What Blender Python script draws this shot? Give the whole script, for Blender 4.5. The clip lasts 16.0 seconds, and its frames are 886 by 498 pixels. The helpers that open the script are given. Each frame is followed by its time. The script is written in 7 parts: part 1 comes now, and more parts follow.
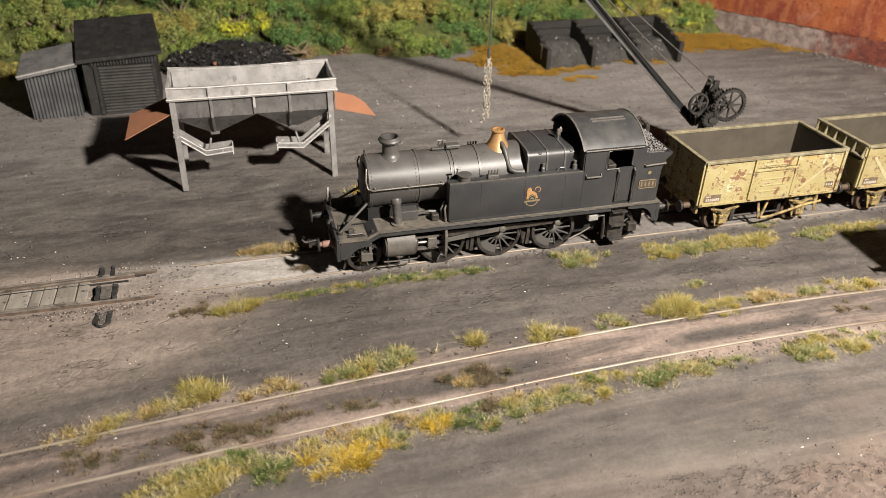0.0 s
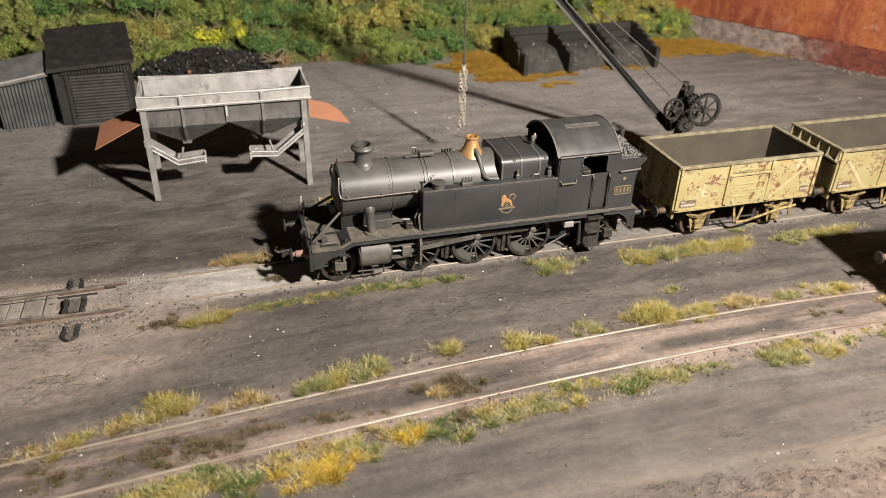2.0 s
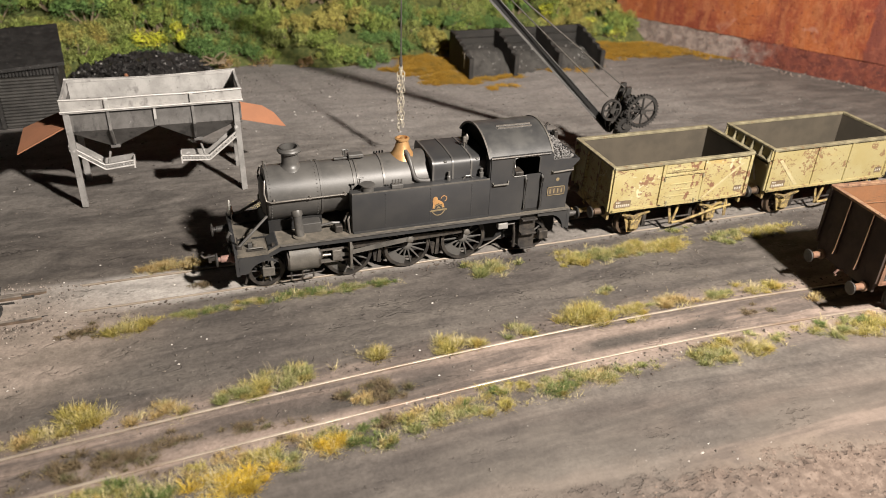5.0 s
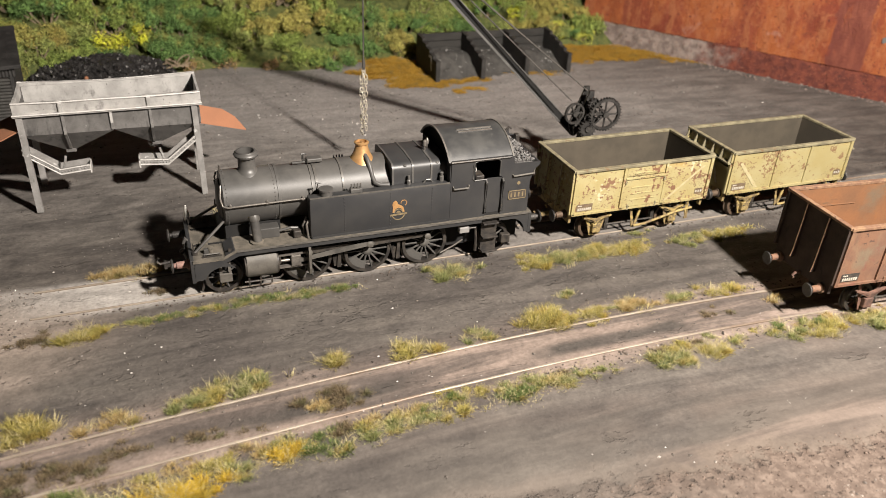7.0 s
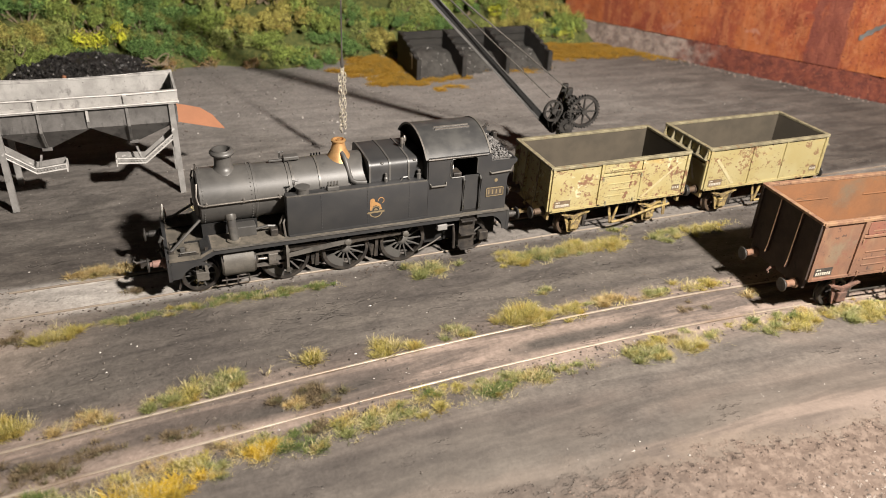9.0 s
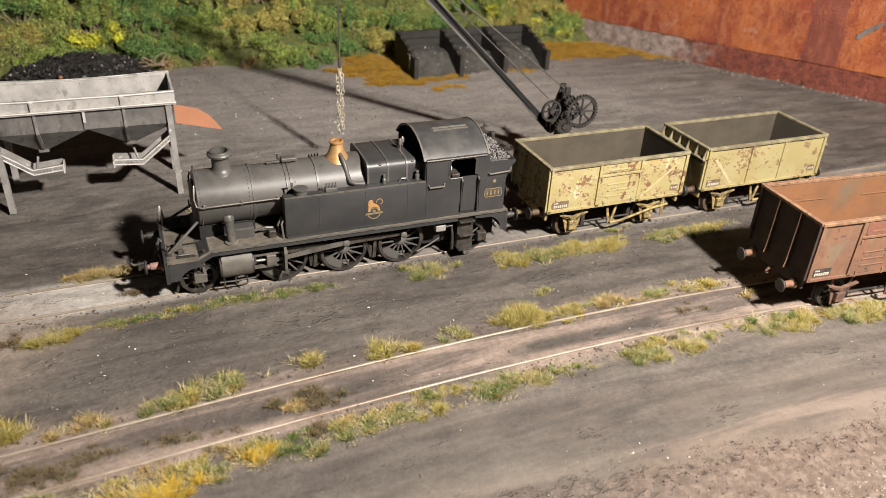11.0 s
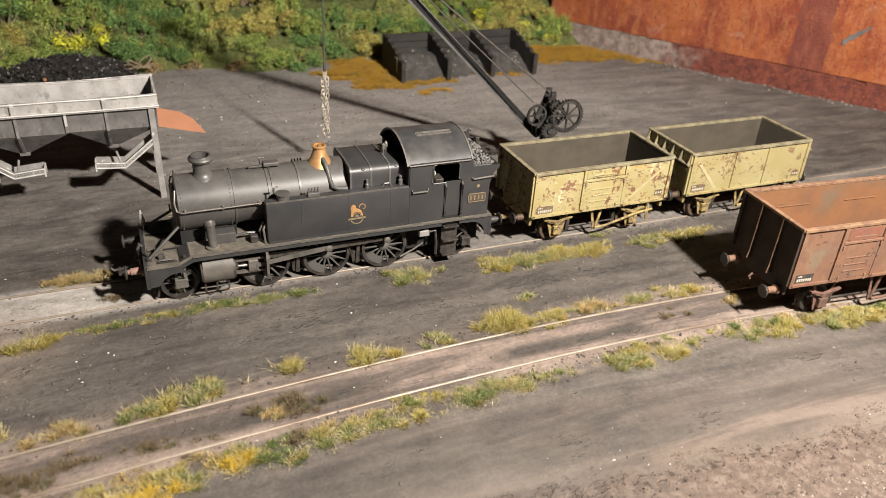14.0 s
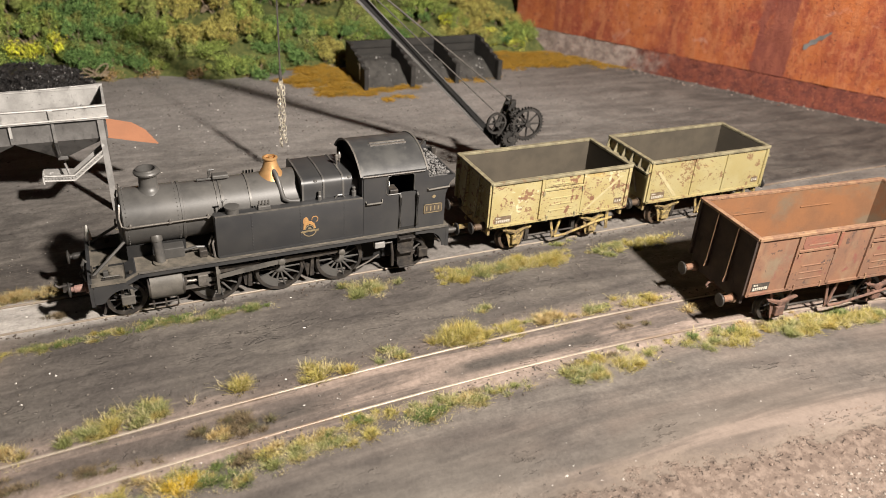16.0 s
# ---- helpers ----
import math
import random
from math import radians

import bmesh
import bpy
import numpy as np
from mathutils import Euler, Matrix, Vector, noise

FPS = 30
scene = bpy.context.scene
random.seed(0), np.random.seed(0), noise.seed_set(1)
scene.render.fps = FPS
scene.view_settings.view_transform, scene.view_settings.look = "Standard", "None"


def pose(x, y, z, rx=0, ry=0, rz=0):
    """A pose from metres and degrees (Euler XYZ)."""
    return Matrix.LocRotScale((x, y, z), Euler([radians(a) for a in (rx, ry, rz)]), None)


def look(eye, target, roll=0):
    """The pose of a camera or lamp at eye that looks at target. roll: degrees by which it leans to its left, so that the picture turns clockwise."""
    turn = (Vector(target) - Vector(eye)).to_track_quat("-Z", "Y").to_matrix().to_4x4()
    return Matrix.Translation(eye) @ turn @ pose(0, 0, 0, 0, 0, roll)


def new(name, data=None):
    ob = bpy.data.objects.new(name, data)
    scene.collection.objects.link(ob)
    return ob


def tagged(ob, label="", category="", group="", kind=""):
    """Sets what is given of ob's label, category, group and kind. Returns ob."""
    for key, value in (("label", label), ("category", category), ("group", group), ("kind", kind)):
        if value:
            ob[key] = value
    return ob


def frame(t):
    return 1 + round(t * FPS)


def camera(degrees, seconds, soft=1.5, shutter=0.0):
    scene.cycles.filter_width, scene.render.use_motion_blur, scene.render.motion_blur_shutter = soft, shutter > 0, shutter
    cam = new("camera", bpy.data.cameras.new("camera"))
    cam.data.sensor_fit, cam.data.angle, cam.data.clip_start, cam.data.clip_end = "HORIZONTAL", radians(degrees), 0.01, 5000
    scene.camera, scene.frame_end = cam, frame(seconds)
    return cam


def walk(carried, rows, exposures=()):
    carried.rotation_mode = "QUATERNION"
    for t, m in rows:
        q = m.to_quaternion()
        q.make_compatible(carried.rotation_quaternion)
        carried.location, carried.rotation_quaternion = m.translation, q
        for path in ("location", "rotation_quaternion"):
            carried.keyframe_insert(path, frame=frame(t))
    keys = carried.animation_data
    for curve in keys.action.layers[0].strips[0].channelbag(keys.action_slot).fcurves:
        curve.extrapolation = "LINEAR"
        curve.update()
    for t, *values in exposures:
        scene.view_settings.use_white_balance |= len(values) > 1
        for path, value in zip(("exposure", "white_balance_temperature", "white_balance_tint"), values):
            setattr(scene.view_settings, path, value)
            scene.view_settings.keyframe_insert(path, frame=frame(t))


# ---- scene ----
MM = 0.001
# Seconds, eye, target (millimetres), roll.
PATH = [
    (0, (11.22, -48.12, 158.25), (57.88, 117.21, 55.84), 1.45),
    (0.5, (13.06, -46.70, 157.06), (60.89, 118.58, 55.10), 1.51),
    (1, (14.63, -46.03, 158.16), (63.66, 119.27, 56.81), 1.52),
    (1.5, (15.10, -46.15, 158.13), (65.16, 119.03, 57.08), 1.56),
    (2, (15.64, -46.66, 157.68), (66.22, 118.42, 56.75), 1.49),
    (2.5, (15.91, -47.20, 159.28), (67.51, 117.66, 58.48), 1.53),
    (3, (21.09, -47.06, 158.89), (73.82, 117.61, 58.37), 1.57),
    (3.5, (24.64, -47.61, 156.75), (78.85, 116.68, 56.41), 1.68),
    (4, (26.10, -47.69, 155.97), (81.76, 116.25, 55.84), 1.77),
    (6.5, (34.52, -47.27, 154.00), (97.77, 114.85, 55.43), 2.75),
    (7, (35.81, -47.67, 154.90), (100.26, 113.92, 56.24), 2.79),
    (7.5, (37.90, -48.12, 156.08), (103.28, 112.99, 57.25), 2.77),
    (8, (40.48, -48.90, 156.05), (106.71, 111.84, 57.18), 2.82),
    (8.5, (41.42, -50.34, 154.62), (108.25, 110.11, 55.68), 2.90),
    (9, (39.01, -49.68, 154.89), (106.38, 110.61, 56.06), 2.95),
    (11.5, (38.98, -48.49, 156.25), (106.93, 111.28, 56.97), 2.94),
    (12, (39.09, -48.42, 157.22), (107.10, 111.40, 58.07), 2.97),
    (12.5, (41.12, -48.59, 156.97), (109.39, 111.19, 57.93), 3.07),
    (13, (41.69, -49.25, 156.93), (110.40, 110.33, 57.87), 3.13),
    (13.5, (42.46, -48.86, 156.56), (111.58, 110.67, 57.71), 3.19),
    (14, (42.58, -48.38, 156.34), (112.45, 110.92, 57.63), 3.33),
    (14.5, (41.08, -47.28, 156.46), (112.10, 111.72, 58.09), 3.42),
    (15, (46.65, -46.06, 156.11), (119.27, 112.50, 58.21), 3.55),
    (15.5, (50.33, -45.48, 157.89), (124.40, 112.44, 60.05), 3.59),
    (16, (52.25, -46.82, 157.43), (127.43, 110.67, 59.75), 3.61),
]
cam = camera(59.7, 16.0, 0.85)
# the lens is focused on the engine; the bank and the near edge fall slightly out of focus
cam.data.dof.use_dof = True
cam.data.dof.focus_distance = 0.285
cam.data.dof.aperture_fstop = 18.0
walk(cam, [(t, look(Vector(eye) * MM, Vector(target) * MM, roll)) for t, eye, target, roll in PATH])

# ---- light: one warm lamp above the layout, in a dim room ----
world = bpy.data.worlds.new("room")
scene.world = world
world.use_nodes = True
world.node_tree.nodes["Background"].inputs[0].default_value = (1.0, 0.92, 0.82, 1)
world.node_tree.nodes["Background"].inputs[1].default_value = 0.009
lamp_data = bpy.data.lights.new("room_lamp", "POINT")
lamp_data.energy = 22.8
lamp_data.color = (1.0, 0.913, 0.826)
lamp_data.shadow_soft_size = 0.013
lamp = new("room_lamp", lamp_data)
lamp.location = (0.238, -0.092, 0.309)
scene.view_settings.exposure = 0.0

rng = random.Random(7)
TRACK_Y = 208.6          # centre of the straight siding
TRAIN_X = 39.8           # front buffer beam of the engine


# ---- materials ----
def node(nt, kind, **inputs):
    n = nt.nodes.new(kind)
    for key, value in inputs.items():
        n.inputs[key.replace("_", " ")].default_value = value
    return n


def ramp(nt, src, lo, hi):
    n = nt.nodes.new("ShaderNodeMapRange")
    n.interpolation_type = "SMOOTHSTEP"
    n.inputs["From Min"].default_value, n.inputs["From Max"].default_value = lo, hi
    nt.links.new(src, n.inputs["Value"])
    return n.outputs["Result"]


def blend(nt, fac, a, b, how="MIX"):
    n = nt.nodes.new("ShaderNodeMix")
    n.data_type, n.blend_type = "RGBA", how
    for value, socket in ((fac, n.inputs[0]), (a, n.inputs[6]), (b, n.inputs[7])):
        if isinstance(value, bpy.types.NodeSocket):
            nt.links.new(value, socket)
        else:
            socket.default_value = value if isinstance(value, (int, float)) else (*value, 1)
    return n.outputs[2]


def maths(nt, op, a, b=0.0):
    n = nt.nodes.new("ShaderNodeMath")
    n.operation = op
    for value, socket in ((a, n.inputs[0]), (b, n.inputs[1])):
        if isinstance(value, bpy.types.NodeSocket):
            nt.links.new(value, socket)
        else:
            socket.default_value = value
    return n.outputs[0]


def start(name):
    m = bpy.data.materials.new(name)
    m.use_nodes = True
    nt = m.node_tree
    return m, nt, nt.nodes["Principled BSDF"]


def coords(nt, stretch=(1, 1, 1), shift=(0, 0, 0)):
    """Object coordinates in millimetres."""
    t = nt.nodes.new("ShaderNodeTexCoord")
    p = nt.nodes.new("ShaderNodeMapping")
    p.inputs["Scale"].default_value = [1000 * s for s in stretch]
    p.inputs["Location"].default_value = shift
    nt.links.new(t.outputs["Object"], p.inputs["Vector"])
    return p.outputs["Vector"]


def grain(nt, vec, size, detail=4, rough=0.6, distort=0.0):
    n = node(nt, "ShaderNodeTexNoise", Scale=1 / size, Detail=detail, Roughness=rough, Distortion=distort)
    nt.links.new(vec, n.inputs["Vector"])
    return n.outputs["Fac"]


def relief(nt, bsdf, height, depth, strength=1.0):
    b = node(nt, "ShaderNodeBump", Strength=strength, Distance=depth * MM)
    nt.links.new(height, b.inputs["Height"])
    nt.links.new(b.outputs["Normal"], bsdf.inputs["Normal"])


def surface(name, base, alt, size=6.0, rough=0.75, metal=0.0, depth=0.12, spots=(), stretch=(1, 1, 1), fleck=0.25):
    """A painted or weathered surface: two tones over a few millimetres, fine grain, and spots of (colour, size, from, to, stretch)."""
    m, nt, bsdf = start(name)
    vec = coords(nt, stretch)
    broad = grain(nt, vec, size, 5)
    fine = grain(nt, coords(nt), 0.55, 3, 0.7)
    col = blend(nt, ramp(nt, broad, 0.36, 0.64), base, alt)
    for k, (tone, ssize, lo, hi, st, *cluster) in enumerate(spots):
        patch = grain(nt, coords(nt, st, (31 * k + 7, 13 * k, 5 * k)), ssize, 6, 0.62)
        if cluster:
            wide = grain(nt, coords(nt, st, (17 * k + 3, 29 * k, 11 * k)), cluster[0], 3, 0.5)
            patch = maths(nt, "ADD", maths(nt, "MULTIPLY", patch, 0.55), maths(nt, "MULTIPLY", wide, 0.45))
        col = blend(nt, ramp(nt, patch, lo, hi), col, tone)
    light = maths(nt, "ADD", maths(nt, "MULTIPLY", fine, 2 * fleck), 1 - fleck)
    shade = nt.nodes.new("ShaderNodeCombineColor")
    for i in range(3):
        nt.links.new(light, shade.inputs[i])
    col = blend(nt, 1.0, col, shade.outputs[0], "MULTIPLY")
    nt.links.new(col, bsdf.inputs["Base Color"])
    bsdf.inputs["Metallic"].default_value = metal
    r = maths(nt, "ADD", maths(nt, "MULTIPLY", broad, 0.3), rough - 0.15)
    nt.links.new(r, bsdf.inputs["Roughness"])
    relief(nt, bsdf, fine, depth)
    return m


ONE = (1, 1, 1)
M_BLACK = surface("weathered_black_paint", (0.030, 0.0305, 0.032), (0.039, 0.0385, 0.038), 12, 0.45, depth=0.015,
                  spots=(((0.075, 0.069, 0.06), 3.5, 0.70, 0.92, (1, 1, 0.5)),), fleck=0.1)
M_SMOKE = surface("smokebox_grey_black", (0.058, 0.056, 0.053), (0.088, 0.084, 0.078), 11, 0.42, depth=0.015,
                  spots=(((0.125, 0.117, 0.105), 5, 0.58, 0.85, (0.5, 1, 0.6)), ((0.04, 0.039, 0.037), 6, 0.62, 0.78, ONE)), fleck=0.14)
M_ROOF = surface("dull_black_roof", (0.040, 0.040, 0.040), (0.062, 0.061, 0.058), 8, 0.40, depth=0.012,
                 spots=(((0.10, 0.096, 0.09), 3, 0.62, 0.8, (1, 0.5, 1)),), fleck=0.12)
M_DUST = surface("dusty_footplate", (0.075, 0.067, 0.054), (0.13, 0.113, 0.09), 4, 0.85, depth=0.1,
                 spots=(((0.19, 0.155, 0.11), 2, 0.58, 0.8, ONE),))
M_GEAR = surface("oily_dark_steel", (0.035, 0.032, 0.03), (0.075, 0.065, 0.055), 3, 0.5, 0.35, 0.06,
                 spots=(((0.11, 0.085, 0.06), 2, 0.58, 0.8, ONE),))
M_CYL = surface("dusty_cylinder_paint", (0.085, 0.078, 0.068), (0.12, 0.11, 0.095), 5, 0.55, depth=0.05)
# lighter black: puts edge glints into rims and bands; also used on rods
M_LIGHTBLACK = surface("lightened_black", (0.12, 0.112, 0.10), (0.07, 0.066, 0.06), 4, 0.42, 0.1, 0.02, fleck=0.2)
# near-black for insides, engine frames, wagon solebars and the jib's web
M_NEARBLACK = surface("near_black", (0.008, 0.008, 0.008), (0.014, 0.013, 0.012), 5, 0.9)
M_BRASS = surface("dull_brass", (0.50, 0.30, 0.13), (0.40, 0.22, 0.09), 3, 0.42, 0.45, 0.04,
                  spots=(((0.2, 0.1, 0.05), 1.6, 0.64, 0.8, ONE),), fleck=0.12)
M_ROD = surface("bare_steel_rod", (0.26, 0.24, 0.215), (0.16, 0.145, 0.13), 4, 0.40, 0.6, 0.03)
M_RAIL = surface("polished_rail_top", (0.35, 0.30, 0.242), (0.27, 0.222, 0.175), 14, 0.48, 0.3, 0.02,
                 spots=(((0.21, 0.155, 0.115), 40, 0.52, 0.64, (0.6, 1, 1)),), fleck=0.15)
M_DIRTRAIL = surface("dust_caked_rail", (0.13, 0.112, 0.095), (0.22, 0.19, 0.16), 5, 0.8, spots=(((0.05, 0.043, 0.037), 3, 0.55, 0.66, (0.3, 1, 1)),), fleck=0.3)
M_RAILSIDE = surface("rusty_rail_side", (0.10, 0.075, 0.055), (0.17, 0.12, 0.085), 3, 0.85)
M_WHITE = surface("white_enamel", (0.78, 0.76, 0.71), (0.62, 0.6, 0.55), 2, 0.5)
M_RED = surface("faded_red_paint", (0.26, 0.15, 0.12), (0.2, 0.12, 0.1), 2, 0.7)
M_ORANGE = surface("emblem_orange", (0.36, 0.20, 0.075), (0.28, 0.15, 0.06), 2, 0.55)
M_PLATE = surface("plate_brown", (0.05, 0.042, 0.034), (0.07, 0.055, 0.04), 2, 0.6)
M_GOLD = surface("plate_lining", (0.20, 0.155, 0.085), (0.15, 0.115, 0.065), 2, 0.6)
M_COAL = surface("coal_black", (0.02, 0.019, 0.019), (0.045, 0.042, 0.04), 2, 0.4, depth=0.2,
                 spots=(((0.30, 0.29, 0.28), 0.8, 0.68, 0.75, ONE),))
M_BUNKERCOAL = surface("grey_coal", (0.17, 0.163, 0.155), (0.075, 0.072, 0.07), 1.2, 0.5, depth=0.2,
                       spots=(((0.45, 0.44, 0.42), 0.7, 0.66, 0.76, ONE),))
OCHRE = (0.37, 0.26, 0.095)
M_YELLOW = surface("chipped_yellow_paint", (0.355, 0.31, 0.158), (0.32, 0.265, 0.118), 12, 0.6, depth=0.018, spots=(
    (OCHRE, 11, 0.54, 0.76, (0.6, 1, 1.3)),
    ((0.47, 0.43, 0.28), 1.6, 0.60, 0.62, ONE, 9),
    ((0.17, 0.088, 0.05), 2.4, 0.562, 0.567, ONE, 11),
    ((0.19, 0.105, 0.06), 1.2, 0.572, 0.578, (0.8, 1, 1.2), 10),
    ((0.15, 0.105, 0.06), 0.8, 0.595, 0.605, (0.7, 1, 1.6), 8)), fleck=0.1)
M_PALEYELLOW = surface("pale_yellow_paint", (0.335, 0.29, 0.148), (0.305, 0.253, 0.113), 14, 0.6, depth=0.018, spots=(
    (OCHRE, 13, 0.56, 0.80, (0.6, 1, 1.3)),
    ((0.20, 0.125, 0.065), 1.7, 0.560, 0.568, (1, 1, 1.2), 12),
    ((0.19, 0.15, 0.08), 0.9, 0.60, 0.615, (0.8, 1, 1.5), 9)), fleck=0.08)
M_RIM = surface("worn_cream_rim", (0.25, 0.222, 0.138), (0.15, 0.13, 0.083), 5, 0.6, spots=(((0.16, 0.11, 0.06), 3, 0.6, 0.66, ONE),), fleck=0.12)
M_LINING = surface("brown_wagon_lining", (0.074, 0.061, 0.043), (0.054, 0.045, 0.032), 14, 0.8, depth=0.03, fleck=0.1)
M_GEARYELLOW = surface("ochre_running_gear", (0.36, 0.27, 0.10), (0.16, 0.115, 0.06), 2.4, 0.75,
                       spots=(((0.05, 0.04, 0.03), 2, 0.54, 0.68, ONE),))
M_TYRE = surface("brown_tyre", (0.10, 0.065, 0.04), (0.05, 0.038, 0.028), 3, 0.7, 0.2)
M_RUST = surface("weathered_bauxite_paint", (0.178, 0.092, 0.054), (0.145, 0.078, 0.05), 7, 0.75, depth=0.03, spots=(
    ((0.19, 0.118, 0.072), 8, 0.50, 0.70, (1, 1, 0.6)),
    ((0.16, 0.055, 0.042), 5, 0.58, 0.72, ONE),
    ((0.155, 0.115, 0.075), 12, 0.54, 0.7, (1, 1, 0.8)),
    ((0.072, 0.045, 0.034), 7, 0.54, 0.70, (1, 1, 0.45), 14), ((0.07, 0.042, 0.032), 1.6, 0.585, 0.63, ONE, 9)), fleck=0.2)
M_RUSTEDGE = surface("rubbed_rust_edge", (0.24, 0.145, 0.082), (0.16, 0.085, 0.052), 3, 0.7, spots=(((0.07, 0.04, 0.03), 1.2, 0.6, 0.66, ONE),), fleck=0.2)
M_RUSTIN = surface("orange_rust_lining", (0.19, 0.085, 0.036), (0.15, 0.072, 0.034), 13, 0.8, depth=0.07, spots=(
    ((0.13, 0.092, 0.058), 17, 0.48, 0.64, (0.6, 1, 1)),
    ((0.215, 0.09, 0.032), 6, 0.6, 0.76, ONE), ((0.10, 0.062, 0.036), 3, 0.62, 0.68, (0.25, 1, 1.6), 12)), fleck=0.2)
# darker copy of the bauxite paint: the wagon end's shade put into the colour
M_SHADEDEND = surface("shaded_brown_end", (0.045, 0.028, 0.021), (0.03, 0.02, 0.016), 8, 0.8, depth=0.03, spots=(
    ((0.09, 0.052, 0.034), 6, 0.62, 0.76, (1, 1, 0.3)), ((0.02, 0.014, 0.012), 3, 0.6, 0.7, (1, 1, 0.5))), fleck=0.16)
M_SCAB = surface("flaking_red_primer", (0.195, 0.075, 0.046), (0.165, 0.072, 0.048), 3, 0.75, depth=0.06, spots=(((0.10, 0.03, 0.025), 1.1, 0.6, 0.66, ONE),), fleck=0.25)
M_RUSTGEAR = surface("rusty_running_gear", (0.16, 0.085, 0.06), (0.085, 0.05, 0.038), 2, 0.8)
M_RUSTSHEET = surface("orange_rust_sheet", (0.37, 0.165, 0.088), (0.33, 0.15, 0.082), 8, 0.85, fleck=0.12)
M_GALV = surface("whitened_metal", (0.31, 0.30, 0.287), (0.21, 0.202, 0.192), 7, 0.6, 0.0, 0.06, spots=(
    ((0.13, 0.125, 0.12), 3, 0.61, 0.70, (1, 1, 0.6)), ((0.5, 0.49, 0.475), 4, 0.6, 0.7, ONE)), fleck=0.16)
M_RIMWHITE = surface("white_limed_metal", (0.45, 0.438, 0.418), (0.32, 0.31, 0.295), 9, 0.6, 0.0, 0.05, spots=(
    ((0.24, 0.23, 0.22), 4, 0.57, 0.70, (1, 1, 0.5)), ((0.10, 0.096, 0.092), 1.2, 0.64, 0.69, ONE)), fleck=0.14)
M_HOPPER = surface("soot_streaked_grey", (0.10, 0.095, 0.09), (0.16, 0.153, 0.146), 9, 0.7, 0.0, 0.05, spots=(
    ((0.05, 0.048, 0.046), 5, 0.52, 0.7, (1, 1, 0.4)), ((0.36, 0.35, 0.34), 2.2, 0.68, 0.74, ONE)), fleck=0.18)
M_HOPPERRIB = surface("sooty_white_rib", (0.22, 0.21, 0.20), (0.14, 0.135, 0.13), 4, 0.65, spots=(((0.05, 0.048, 0.046), 2, 0.62, 0.7, ONE),), fleck=0.2)
M_SHEDGREY = surface("grey_corrugated_iron", (0.085, 0.09, 0.094), (0.135, 0.138, 0.138), 8, 0.65, spots=(((0.26, 0.26, 0.25), 1.6, 0.66, 0.72, (1, 1, 0.3)),), fleck=0.14)
M_SHEDROOF = surface("worn_grey_roof", (0.24, 0.235, 0.225), (0.15, 0.15, 0.145), 7, 0.8, spots=(((0.05, 0.05, 0.05), 3.5, 0.63, 0.68, ONE),), fleck=0.2)
# tar of the sheds; the same black stands for shade at the points
M_TARSHADE = surface("tar_and_shade_black", (0.022, 0.021, 0.02), (0.036, 0.034, 0.032), 6, 0.7, depth=0.25, spots=(((0.06, 0.057, 0.053), 4, 0.56, 0.7, ONE), ((0.34, 0.33, 0.31), 0.9, 0.67, 0.72, ONE)))
M_SHUTTER = surface("grey_shutter", (0.036, 0.034, 0.031), (0.058, 0.055, 0.05), 7, 0.5)
M_SLEEPER = surface("black_timber", (0.024, 0.023, 0.021), (0.042, 0.039, 0.035), 5, 0.8, stretch=(0.3, 1, 1))
M_SLACK = surface("dusty_slack", (0.06, 0.057, 0.052), (0.10, 0.094, 0.086), 5, 0.9, depth=0.3, spots=(((0.5, 0.48, 0.45), 1.4, 0.67, 0.71, ONE),))
M_IRON = surface("dark_cast_iron", (0.04, 0.038, 0.036), (0.07, 0.065, 0.06), 3, 0.5, 0.4, spots=(((0.16, 0.14, 0.12), 1.4, 0.64, 0.76, ONE),))
M_JIB = surface("grey_jib_paint", (0.075, 0.072, 0.069), (0.11, 0.106, 0.10), 8, 0.6, spots=(((0.40, 0.38, 0.35), 2, 0.68, 0.76, ONE),))
M_ROPE = surface("dark_rope", (0.05, 0.046, 0.04), (0.09, 0.08, 0.07), 2, 0.9)
M_CHAIN = surface("bright_brass_chain", (0.78, 0.73, 0.62), (0.62, 0.56, 0.45), 1.5, 0.35, 0.5, 0.02)
M_FADED = surface("faded_cream_stripe", (0.42, 0.37, 0.22), (0.37, 0.315, 0.17), 4, 0.7, spots=(((0.30, 0.22, 0.10), 2, 0.58, 0.66, ONE),))
M_LETTER = surface("white_lettering", (0.50, 0.47, 0.40), (0.38, 0.35, 0.28), 1.5, 0.7)
M_PANEL = surface("black_panel", (0.035, 0.03, 0.026), (0.06, 0.05, 0.04), 2, 0.7)
M_BROWNPANEL = surface("faded_brown_panel", (0.12, 0.085, 0.055), (0.17, 0.125, 0.075), 2, 0.7)
M_EDGE = surface("bright_white_edge", (0.60, 0.585, 0.56), (0.48, 0.465, 0.44), 3, 0.5)


# ---- mesh helpers, all in millimetres ----
def part(name, bm, material, parent=None, label="", smooth=False, m=None):
    bmesh.ops.recalc_face_normals(bm, faces=bm.faces)
    for v in bm.verts:
        v.co *= MM
    me = bpy.data.meshes.new(name)
    bm.to_mesh(me)
    bm.free()
    for one in material if isinstance(material, (list, tuple)) else [material]:
        me.materials.append(one)
    if smooth:
        for p in me.polygons:
            p.use_smooth = True
        me.set_sharp_from_angle(angle=radians(38))
    ob = new(name, me)
    ob.parent = parent
    if m is not None:
        ob.matrix_basis = m
    return tagged(ob, label)


